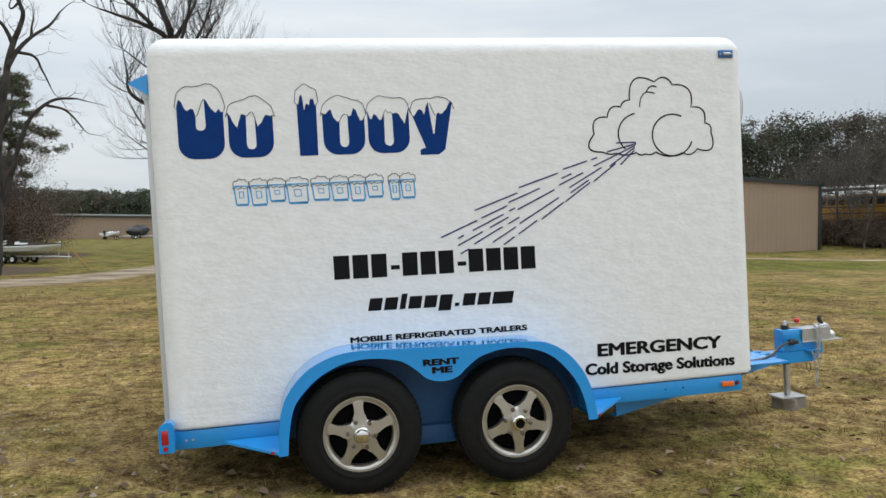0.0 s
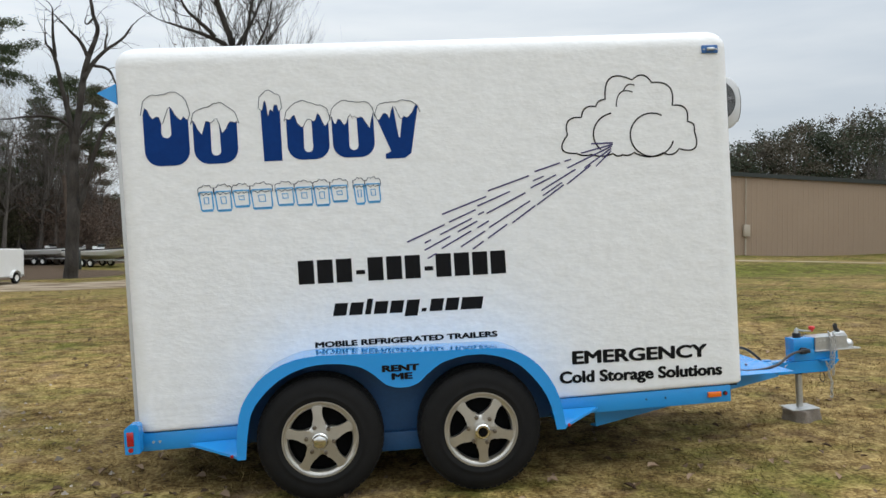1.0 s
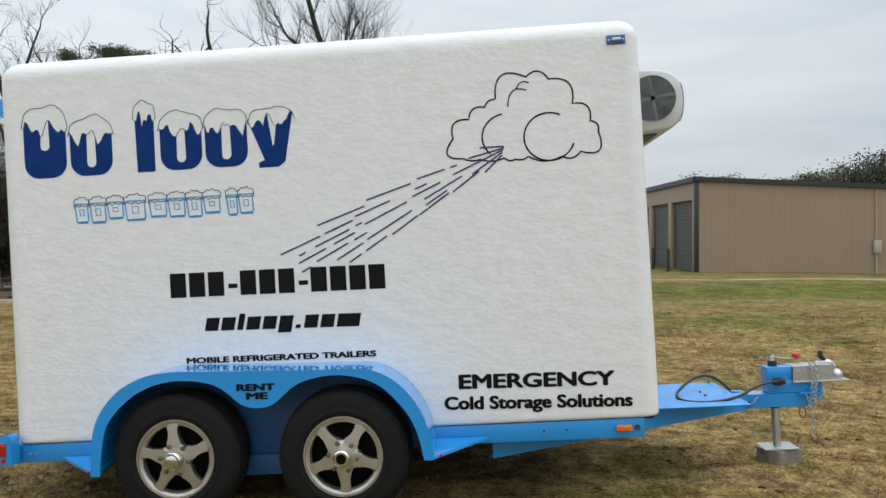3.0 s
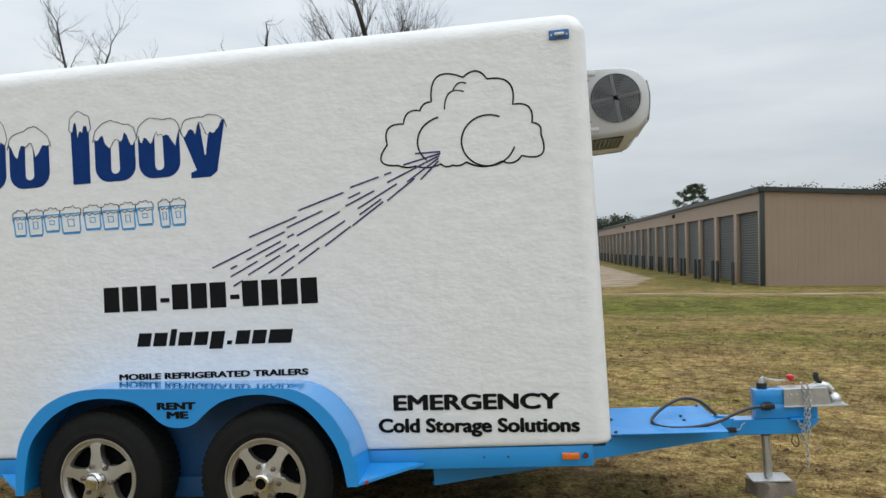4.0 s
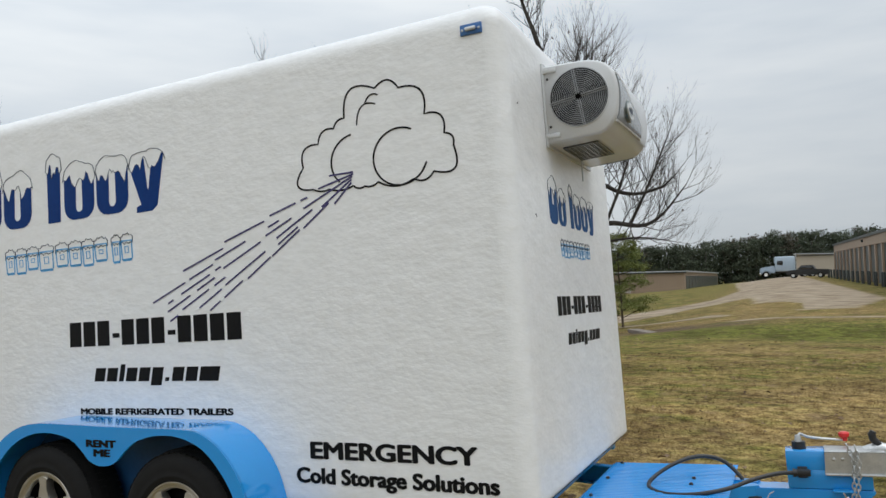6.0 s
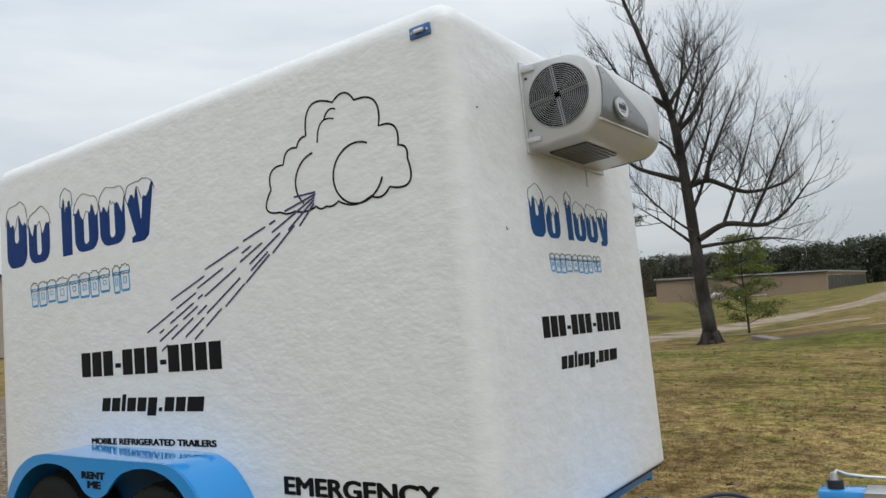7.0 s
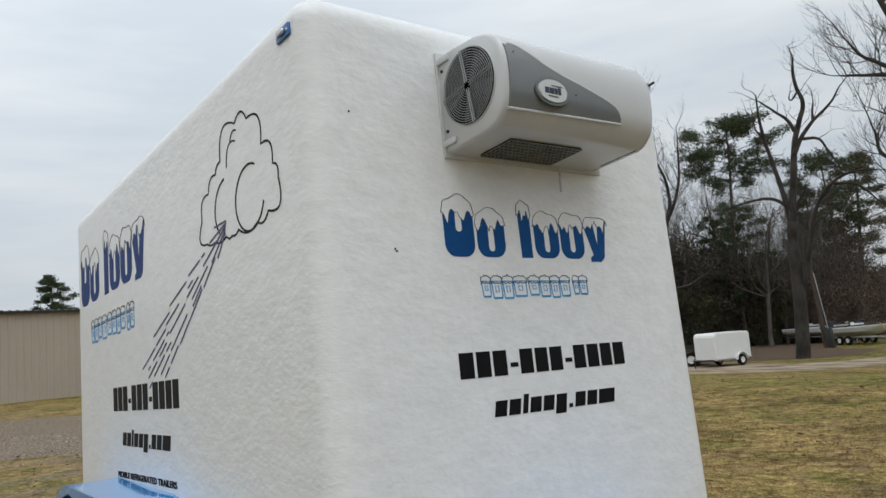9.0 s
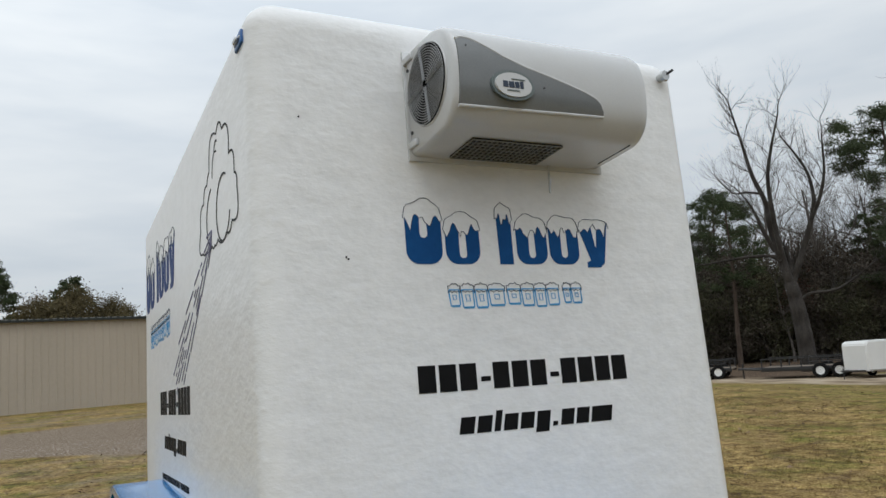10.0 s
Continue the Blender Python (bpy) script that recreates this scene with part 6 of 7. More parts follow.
def school_bus(x, y, turn):
    b = thing("school_bus", pose(x, y, lie(x, y) + 0.05, 0, 0, turn), "old yellow school bus with a white roof behind brush", "bus")
    bm = bmesh.new()
    prism(bm, [(-1.15, 0.65), (1.15, 0.65), (1.18, 2.05), (1.10, 2.75), (0.9, 2.98), (-0.9, 2.98), (-1.10, 2.75), (-1.18, 2.05)], -4.6, 4.6, "x")
    bmesh.ops.bevel(bm, geom=[e for e in bm.edges if abs(e.verts[0].co.x - e.verts[1].co.x) < 0.01], offset=0.06, segments=2, affect="EDGES")
    part("body", bm, yellow_paint, b, "yellow body")
    bm = bmesh.new()
    prism(bm, [(-1.12, 2.74), (1.12, 2.74), (0.92, 3.02), (-0.92, 3.02)], -4.62, 4.62, "x")
    part("roof", bm, white_paint, b, "white roof")
    for s in (-1, 1):
        for k in range(10):
            u = -4.3 + k * 0.82
            part("window", bm_box(u, s * 1.165 - 0.012, 2.02, u + 0.68, s * 1.165 + 0.012, 2.6, bevel=0.008), dark_glass, b)
        for z in (1.05, 1.5, 1.92):
            part("black_stripe", bm_box(-4.55, s * 1.178 - 0.01, z, 4.55, s * 1.178 + 0.01, z + 0.06), black_paint, b)
        for u in (-2.6, 3.4):
            simple_wheel("wheel", b, (u, s * 1.02, 0.5), 0.5, 0.28)
    bm = bm_box(4.6, -1.0, 0.6, 5.9, 1.0, 1.6, bevel=0.15)
    part("bonnet", bm, yellow_paint, b)


school_bus(37.2, 38.8, -88)


def semi_truck(x, y, turn):
    b = thing("semi_truck", pose(x, y, lie(x, y), 0, 0, turn), "pale blue long-nosed semi truck far off on the dirt lot", "truck")
    bm = bm_box(-2.2, -1.15, 1.0, 0.9, 1.15, 3.55, bevel=0.18, seg=3)
    part("cab", bm, pale_blue_paint, b, "pale blue sleeper cab")
    bm = bmesh.new()
    prism(bm, [(0.9, 0.75), (3.2, 0.75), (3.25, 1.55), (2.8, 1.75), (0.9, 2.05)], -0.85, 0.85)
    bmesh.ops.bevel(bm, geom=bm.edges[:], offset=0.1, segments=2, affect="EDGES")
    part("bonnet", bm, pale_blue_paint, b, "long pale blue bonnet")
    bm = bmesh.new()
    prism(bm, [(0.86, 2.1), (1.0, 2.1), (0.75, 2.95), (0.66, 2.95)], -1.0, 1.0)
    part("windscreen", bm, dark_glass, b)
    for s in (-1, 1):
        part("side_window", bm_box(-0.3, s * 1.15 - 0.02, 2.1, 0.6, s * 1.15 + 0.02, 2.85, bevel=0.01), dark_glass, b)
        bm = bmesh.new()
        tube(bm, [(-2.35, s * 1.0, 1.0), (-2.35, s * 1.0, 4.0)], 0.09, 8)
        part("exhaust_stack", bm, chrome, b)
        for u in (2.4, -3.6, -4.8):
            simple_wheel("wheel", b, (u, s * 1.0, 0.52), 0.52, 0.3)
        bm = bmesh.new()
        ribbon(bm, [(2.4 + 0.7 * math.cos(a), 0.55 + 0.7 * math.sin(a)) for a in [math.pi * k / 10 for k in range(11)]], 0.05, s * 0.8, s * 1.2)
        part("mudguard", bm, pale_blue_paint, b)
    part("chassis", bm_box(-5.4, -0.45, 0.75, 1.0, 0.45, 1.05, bevel=0.02), black_paint, b)
    part("bumper", bm_box(3.2, -1.1, 0.45, 3.4, 1.1, 0.8, bevel=0.05), chrome, b)


semi_truck(3.2, 138, 186)


def pickup(x, y, turn):
    b = thing("pickup_truck", pose(x, y, lie(x, y), 0, 0, turn), "black pickup truck parked on the dirt lot", "truck")
    bm = bmesh.new()
    prism(bm, [(-2.8, 0.45), (2.75, 0.45), (2.8, 0.95), (2.6, 1.12), (1.3, 1.2), (0.75, 1.82), (-0.75, 1.86), (-1.05, 1.22), (-2.8, 1.2)], -0.95, 0.95)
    bmesh.ops.bevel(bm, geom=bm.edges[:], offset=0.06, segments=2, affect="EDGES")
    part("body", bm, black_paint, b, "black crew-cab body")
    for s in (-1, 1):
        part("side_window", bm_box(-0.7, s * 0.955 - 0.01, 1.28, 0.75, s * 0.955 + 0.01, 1.72, bevel=0.008), dark_glass, b)
        for u in (-1.75, 1.85):
            simple_wheel("wheel", b, (u, s * 0.86, 0.4), 0.4, 0.26, rim_mat=zinc)
    part("tailgate", bm_box(-2.84, -0.85, 0.6, -2.79, 0.85, 1.18, bevel=0.01), black_paint, b)


pickup(7.0, 119, 172)


def culvert():
    x, y = -0.2, 24.6
    bm = bm_box(-1.5, -0.22, -0.08, 1.5, 0.22, 0.06, bevel=0.02)
    ob = part("concrete_strip", bm, concrete, None)
    ob.matrix_world = pose(x, y, lie(x, y), 0, 0, -62)
    tagged(ob, "pale concrete strip half sunk in the grass", "concrete slab")


culvert()


def utility_pole():
    x, y = -15.2, 41.0
    b = thing("utility_pole", pose(x, y, lie(x, y), 0, -4, 0), "short grey utility pole among the trees with a grey cable guard", "pole")
    bm = bmesh.new()
    tube(bm, [(0, 0, -0.3), (0, 0, 5.4)], [0.14, 0.11], 10)
    part("pole", bm, pine_bark, b)
    bm = bmesh.new()
    tube(bm, [(0.42, -0.1, -0.2), (0.15, -0.1, 4.2)], 0.022, 8)
    part("meter_box", bm_box(0.28, -0.35, -0.1, 0.58, -0.12, 1.05, bevel=0.02), dark_trim, b, "dark meter box")
    part("cable_guard", bm, zinc, b, "grey cable guard")


utility_pole()


def covered_boat(x, y, turn):
    """A boat under a dark tarpaulin on a low trailer."""
    b = thing("covered_boat", pose(x, y, lie(x, y), 0, 0, turn), "boat under a dark crumpled tarpaulin beside the far shed", "boat", "boats at the far shed")
    bm = bmesh.new()
    bmesh.ops.create_uvsphere(bm, u_segments=22, v_segments=14, radius=1.0, matrix=Matrix.Translation((0, 0, 1.25)) @ Matrix.Diagonal((1.7, 1.0, 0.85, 1)))
    for v in bm.verts:
        v.co += Vector((noise.noise(v.co * 1.4), noise.noise(v.co * 1.4 + Vector((7, 0, 0))), noise.noise(v.co * 1.4 + Vector((0, 9, 0))))) * 0.5
    part("tarpaulin", bm, tarp, b, "dark crumpled tarpaulin")
    bm = bmesh.new()
    for s in (-1, 1):
        tube(bm, [(-2.2, s * 0.75, 0.45), (1.6, s * 0.75, 0.45), (3.4, 0, 0.45)], 0.05, 6)
    tube(bm, [(3.2, 0, 0), (3.2, 0, 0.8)], 0.035, 6)
    part("trailer_frame", bm, zinc, b, "galvanised boat trailer frame")
    for s in (-1, 1):
        simple_wheel("wheel", b, (-0.6, s * 0.95, 0.3), 0.3, 0.18)


tarp = shade("dark_tarpaulin", (0.02, 0.022, 0.026), (0.06, 0.064, 0.07), 0.6, scale=3, fine=20)
boat(-25.4, 117.0, 78, "white motorboat with a black outboard before the far shed")
covered_boat(-21.6, 117.0, 20)


def guy_wire():
    a, e = Vector((-8.6, 34.6, 0)), Vector((-14.9, 41.0, 0))
    a.z, e.z = lie(a.x, a.y), lie(e.x, e.y) + 5.2
    b = thing("guy_wire", Matrix.Translation(a), "slanting steel guy wire with a yellow plastic guard", "wire")
    bm = bmesh.new()
    tube(bm, [(0, 0, -0.1), tuple(e - a)], 0.006, 6)
    part("wire", bm, black_paint, b, "thin steel wire")
    bm = bmesh.new()
    tube(bm, [tuple((e - a) * 0.02), tuple((e - a) * 0.26)], 0.022, 8)
    part("wire_guard", bm, yellow_paint, b, "yellow plastic guard")


guy_wire()


def pole_barn(x, y, turn):
    """An open shed behind the bus: white metal roof on dark posts."""
    b = thing("pole_barn", pose(x, y, lie(x, y), 0, 0, turn), "open pole barn with a pale metal roof behind the old bus", "barn")
    bm = bmesh.new()
    prism(bm, [(-3.2, 3.55), (3.2, 3.95), (3.2, 4.03), (-3.2, 3.63)], -7.0, 7.0, "x")
    part("roof", bm, white_paint, b, "pale metal roof sheet")
    for u in (-6.6, -2.2, 2.2, 6.6):
        for w, h in ((-3.0, 3.55), (3.0, 3.92)):
            part("post", bm_box(u - 0.09, w - 0.09, -0.3, u + 0.09, w + 0.09, h, bevel=0.01), bare_wood, b)
    part("back_wall", bm_box(-6.9, 3.05, -0.2, 6.9, 3.13, 3.9), dark_trim, b, "dark back wall")


pole_barn(42.5, 47.5, -62)

# ---- trees ----
class Wood:
    """Collects round limbs as plain lists."""
    def __init__(self, seed):
        self.v, self.f, self.r = [], [], random.Random(seed)

    def limb(self, pts, radii, seg):
        ref = None
        base = len(self.v)
        for i, p in enumerate(pts):
            d = (pts[min(i + 1, len(pts) - 1)] - pts[max(i - 1, 0)]).normalized()
            if ref is None:
                ref = d.orthogonal().normalized()
            ref = (ref - d * ref.dot(d)).normalized()
            s = d.cross(ref)
            for k in range(seg):
                a = 2 * math.pi * k / seg
                self.v.append(tuple(p + radii[i] * (math.cos(a) * ref + math.sin(a) * s)))
        for i in range(len(pts) - 1):
            for k in range(seg):
                a, b = base + i * seg + k, base + i * seg + (k + 1) % seg
                self.f.append((a, b, b + seg, a + seg))

    def grow(self, p, d, length, r, depth, spread=0.62, lift=0.10, fork=3, wild=0.16, ends=None):
        """A limb that wavers, thins and throws side limbs."""
        rnd = self.r
        n = 4 if depth > 1 else 3 if depth else 2
        pts, radii = [p.copy()], [r]
        d = d.normalized()
        for k in range(n):
            d = (d + Vector((rnd.gauss(0, wild), rnd.gauss(0, wild), rnd.gauss(0, wild) + lift * 0.5))).normalized()
            p = p + d * length / n
            pts.append(p.copy())
            radii.append(r * (1 - 0.55 * (k + 1) / n) if depth else r * (1 - 0.85 * (k + 1) / n))
        self.limb(pts, radii, 7 if r > 0.12 else 5 if r > 0.03 else 3)
        if depth == 0:
            if ends is not None:
                ends.append(p)
            return
        for k in range(fork + (1 if depth > 2 else 0)):
            f = rnd.uniform(0.3, 1.0) if k else 1.0
            i = min(n - 1, int(f * n))
            at = pts[i].lerp(pts[i + 1], f * n - i) if f < 1 else pts[-1]
            rr = radii[i] * (0.85 if f >= 1 else 0.62)
            side = Vector((rnd.gauss(0, 1), rnd.gauss(0, 1), rnd.gauss(0, 0.6)))
            side = (side - d * side.dot(d)).normalized()
            ang = rnd.uniform(0.5, 1.15) * spread if f < 1 else rnd.uniform(0.1, 0.5) * spread
            nd = d * math.cos(ang) + side * math.sin(ang) + Vector((0, 0, lift))
            self.grow(at, nd, length * rnd.uniform(0.58, 0.85), rr, depth - 1, spread, lift, fork, wild, ends)


def leaves(points, count, size, spread, rnd, flat=1.0, slim=0.45):
    """Small crossed leaf shapes round each of the points."""
    v, f = [], []
    for p in points:
        for _ in range(count):
            c = p + Vector((rnd.gauss(0, spread), rnd.gauss(0, spread), rnd.gauss(0, spread * flat)))
            s = size * rnd.uniform(0.6, 1.4)
            a = Vector((rnd.gauss(0, 1), rnd.gauss(0, 1), rnd.gauss(0, 1))).normalized()
            b = a.orthogonal().normalized()
            b = Matrix.Rotation(rnd.uniform(0, 6.28), 3, a) @ b
            w = a.cross(b)
            i = len(v)
            v += [tuple(c - b * s), tuple(c + w * s * slim), tuple(c + b * s), tuple(c - w * s * slim)]
            f.append((i, i + 1, i + 2, i + 3))
    return v, f


class Armed(Wood):
    """A tree drawn limb by limb in its own x, z plane, each limb swung fore or aft, with sprays of twigs along it."""
    def set_twigs(self, every, length, thick, depth, lift=0.16, spread=0.6, wild=0.10, fork=3):
        self.every, self.length, self.thick, self.depth = every, length, thick, depth
        self.way = dict(lift=lift, spread=spread, wild=wild, fork=fork)
        self.ends = []
        return self

    def part_off(self, name, skin, parent):
        """What has grown so far becomes one part of the tree."""
        ob = raw(name, self.v, self.f, skin, parent, smooth=True)
        self.v, self.f = [], []
        return ob

    def arm(self, r0, r1, line, swing=0.0, bare=0.3, sides=8):
        pts = curve_through([Vector((x, 0, z)) for x, z in line], 5)
        gone, total, x0 = 0.0, sum((b - a).length for a, b in zip(pts, pts[1:])), pts[0].x
        for k, p in enumerate(pts):
            p.y = swing * (k / (len(pts) - 1)) ** 1.2 * total * 0.5 + 0.04 * total * math.sin(k * 1.3 + r0 * 90) / 3
        radii = [r1 + (r0 - r1) * (1 - k / (len(pts) - 1)) ** 0.9 for k in range(len(pts))]
        self.limb(pts, radii, sides)
        if not self.every:
            return
        due = total * bare
        for k, (a, b) in enumerate(zip(pts, pts[1:])):
            gone += (b - a).length
            while gone > due:
                due += self.every * self.r.uniform(0.6, 1.4)
                d = (b - a).normalized()
                side = Vector((self.r.gauss(0, 1), self.r.gauss(0, 1), self.r.gauss(0.25, 0.7)))
                side = (side - d * side.dot(d)).normalized()
                self.grow(b, d * 0.55 + side * 0.85 + Vector((0, 0, 0.25)), self.length * self.r.uniform(0.6, 1.25) * (1.15 - 0.45 * gone / total), min(self.thick, radii[k] * 0.55), self.depth, ends=self.ends, **self.way)
        self.grow(pts[-1], pts[-1] - pts[-2], self.length, r1 * 0.9, self.depth, ends=self.ends, **self.way)


def big_tree():
    x, y = -2.9, 27.4
    t = thing("bare_tree", pose(x, y, lie(x, y) - 0.05, 0, 0, 15.4), "tall bare deciduous tree with a leaning trunk and fine twigs", "tree")
    w = Armed(11).set_twigs(0.25, 1.10, 0.026, 3)
    w.arm(0.31, 0.05, [(0.05, -0.3), (-0.02, 0.5), (-0.19, 2.2), (-0.39, 5.2), (-0.66, 8.1), (-0.95, 9.6), (-1.78, 12.3), (-2.57, 14.8)], bare=0.42, sides=12)
    w.part_off("trunk", dark_bark, t)
    for k in range(5):
        a = k * 1.27 + 0.3
        w.limb([Vector((0.15 * math.cos(a), 0.15 * math.sin(a), 0.45)), Vector((0.36 * math.cos(a), 0.36 * math.sin(a), 0.10)), Vector((0.66 * math.cos(a), 0.66 * math.sin(a), -0.1))], [0.2, 0.13, 0.04], 7)
    # boughs towards the left of the tree
    w.arm(0.13, 0.030, [(-0.90, 9.35), (-1.42, 9.84), (-2.4, 10.2), (-3.5, 10.5)], 0.25)
    w.arm(0.09, 0.030, [(-1.62, 10.0), (-2.2, 10.5), (-2.7, 10.9), (-3.1, 11.6)], -0.3)
    w.arm(0.12, 0.035, [(-0.55, 6.45), (-1.3, 6.7), (-2.45, 7.25), (-2.6, 8.1)], -0.2, 0.45)
    w.arm(0.07, 0.015, [(-0.40, 3.95), (-0.9, 4.4), (-1.6, 5.0), (-2.4, 5.6)], 0.3)
    w.arm(0.07, 0.015, [(-0.70, 7.2), (-1.1, 7.9), (-1.9, 8.5), (-2.8, 9.2)], 0.4)
    w.arm(0.05, 0.012, [(-0.35, 4.4), (-1.1, 5.0), (-2.1, 6.1), (-2.6, 6.9)], -0.5)
    # boughs towards the right
    w.arm(0.12, 0.020, [(-0.40, 6.2), (0.4, 6.35), (1.66, 5.8), (2.97, 6.0), (3.6, 6.5)], 0.2)
    w.arm(0.10, 0.015, [(0.30, 6.35), (0.43, 7.0), (0.92, 8.1), (1.5, 9.4)], -0.25, 0.2)
    w.arm(0.13, 0.020, [(-0.15, 4.1), (0.87, 4.6), (2.17, 4.45), (3.0, 4.9), (3.9, 6.0)], -0.2)
    w.arm(0.08, 0.012, [(-0.15, 3.8), (0.9, 3.9), (2.2, 4.0), (3.6, 3.8)], 0.4)
    w.arm(0.12, 0.015, [(-0.65, 8.4), (0.04, 9.1), (0.4, 9.8), (1.1, 11.0)], 0.2, 0.2)
    w.arm(0.07, 0.012, [(0.78, 4.6), (1.3, 5.9), (1.8, 7.3), (2.3, 8.9)], 0.15, 0.15)
    w.arm(0.07, 0.012, [(1.72, 4.5), (2.4, 5.9), (3.0, 7.3), (3.4, 8.3)], -0.2, 0.15)
    w.arm(0.07, 0.012, [(-0.75, 9.0), (-0.4, 10.2), (-0.2, 11.4), (0.1, 12.4)], -0.3, 0.15)
    # boughs towards and away from the lawn
    for z, swing, reach in ((5.0, 1.1, 1.2), (5.8, -1.2, 1.4), (7.3, 1.2, 1.0), (8.3, -1.1, 0.8), (9.5, 0.9, 0.6)):
        w.arm(0.09, 0.014, [(-0.09 * z, z), (-0.05 * z + 0.2 * reach, z + 0.9), (reach * 0.3, z + 2.0), (reach * 0.5, z + 3.0)], swing, 0.2)
    tagged(w.part_off("crown", dark_bark, t), "bare boughs and twigs", kind="stuff")
    v, f = leaves(w.ends[::70], 1, 0.06, 0.05, random.Random(5))
    ob = raw("withered_leaf", v, f, brown_leaves, t)
    tagged(ob, "a few withered leaves", kind="stuff")


big_tree()


def bare_tree_mesh(seed, tall, r=0.2, dead=False):
    w = Wood(seed)
    rnd = w.r
    pts, radii, p, d = [], [], Vector((0, 0, -0.3)), Vector((0, 0, 1))
    n = 8
    for k in range(n + 1):
        pts.append(p.copy())
        radii.append(r * (1.25 if k == 0 else 1 - 0.78 * k / n))
        d = (d + Vector((rnd.gauss(0, 0.07), rnd.gauss(0, 0.07), 0.1))).normalized()
        p = p + d * tall * 0.82 / n
    w.limb(pts, radii, 8)
    ends = []
    for k in range(7 if dead else 11):
        f = rnd.uniform(0.34, 0.98)
        i = min(n - 1, int(f * n))
        at = pts[i].lerp(pts[i + 1], f * n - i)
        a = rnd.uniform(0, 6.28)
        dirn = Vector((math.cos(a), math.sin(a), rnd.uniform(0.25, 1.0)))
        w.grow(at, dirn, tall * rnd.uniform(0.13, 0.24) * (1.25 - 0.5 * f), radii[i] * 0.55, 4 if not dead else 2, spread=0.9, lift=0.16, fork=3 if not dead else 2, wild=0.2 if dead else 0.13, ends=ends)
    return w, ends


def bare_tree(name, seed, tall, r, dead=False, tint=None, label="", group="", skin=None):
    t = thing(name, Matrix(), label, "tree", group)
    w, ends = bare_tree_mesh(seed, tall, r=r, dead=dead)
    raw("trunk", w.v, w.f, skin or bark, t, smooth=True)
    if tint:
        v, f = leaves(ends[::2], 2, 0.07, 0.22, random.Random(seed))
        tagged(raw("foliage", v, f, tint, t), kind="stuff")
    return t


def pine(name, seed, tall, bare, r, label, group="", mat_=None, size=0.13, dens=46, wide=0.165):
    """A tall pine: bare lower trunk, crown of needle clumps with gaps."""
    t = thing(name, Matrix(), label, "tree", group)
    w = Wood(seed)
    rnd = w.r
    pts, radii, p, d = [], [], Vector((0, 0, -0.3)), Vector((0, 0, 1))
    n = 9
    for k in range(n + 1):
        pts.append(p.copy())
        radii.append(r * (1.15 if k == 0 else 1 - 0.82 * k / n))
        d = (d + Vector((rnd.gauss(0, 0.03), rnd.gauss(0, 0.03), 0.1))).normalized()
        p = p + d * tall / n
    w.limb(pts, radii, 8)
    tips = []
    m = 30
    for k in range(m):
        f = bare + (1 - bare) * (k + rnd.random()) / m
        i = min(n - 1, int(f * n))
        at = pts[i].lerp(pts[i + 1], f * n - i)
        g = (f - bare) / (1 - bare)
        reach = tall * wide * (0.35 + 1.0 * math.sin(math.pi * min(1, 0.18 + 0.86 * g)) ** 0.9) * rnd.uniform(0.6, 1.15)
        a = k * 2.4 + rnd.uniform(-0.5, 0.5)
        way = Vector((math.cos(a), math.sin(a), rnd.uniform(0.0, 0.45)))
        q1 = at + way * reach * 0.55 + Vector((0, 0, rnd.uniform(-0.1, 0.1)))
        q2 = at + way * reach
        w.limb([at, q1, q2], [max(0.02, radii[i] * 0.34), 0.025, 0.01], 4)
        for _ in range(4):
            tips.append(at.lerp(q2, rnd.uniform(0.5, 1.05)) + Vector((rnd.gauss(0, 0.22), rnd.gauss(0, 0.22), rnd.gauss(0.06, 0.12))) * tall / 12)
    raw("trunk", w.v, w.f, pine_bark, t, smooth=True)
    v, f = leaves(tips, dens, size, max(0.15, 0.22 * tall / 12), rnd, 0.55, 0.26)
    tagged(raw("crown", v, f, mat_ or needles, t), "dark green needle clumps", kind="stuff")
    return t


def shrub(name, seed, tall, wide, mat_, label, group="", size=0.11, count=90, per=34, rise=0.8, puff=0.30):
    t = thing(name, Matrix(), label, "bush", group)
    w = Wood(seed)
    rnd = w.r
    tips = []
    for k in range(9):
        a = rnd.uniform(0, 6.28)
        w.grow(Vector((rnd.gauss(0, 0.15) * wide, rnd.gauss(0, 0.15) * wide, -0.15)), Vector((math.cos(a) * 0.45, math.sin(a) * 0.45, 1)), tall * rnd.uniform(0.35, 0.5), 0.05, 2, spread=0.8, lift=0.2, fork=3, ends=tips)
    raw("stem", w.v, w.f, bark, t)
    spots = []
    for k in range(count):
        a, q = rnd.uniform(0, 6.28), rnd.random() ** 0.6
        z = rnd.random() ** rise
        reach = wide * (0.55 + 0.45 * math.sin(math.pi * min(1, z + 0.15))) * q
        spots.append(Vector((math.cos(a) * reach, math.sin(a) * reach, 0.15 + z * tall * (1 - 0.25 * q * q))))
    v, f = leaves(spots + (tips if puff > 0.25 else []), per, size, puff * wide / 2, rnd, 0.8)
    tagged(raw("foliage", v, f, mat_, t), kind="stuff")
    return t


def plant(ob, x, y, turn=0.0, scale=1.0, lean=(0, 0), sink=0.0):
    ob.matrix_world = pose(x, y, lie(x, y) - sink, lean[0], lean[1], turn) @ Matrix.Scale(scale, 4)
    return ob


def put_copy(ob, x, y, turn, scale):
    made = copy_thing(ob, Matrix())
    made.matrix_world = pose(x, y, lie(x, y), 0, 0, turn) @ Matrix.Scale(scale, 4)
    return made


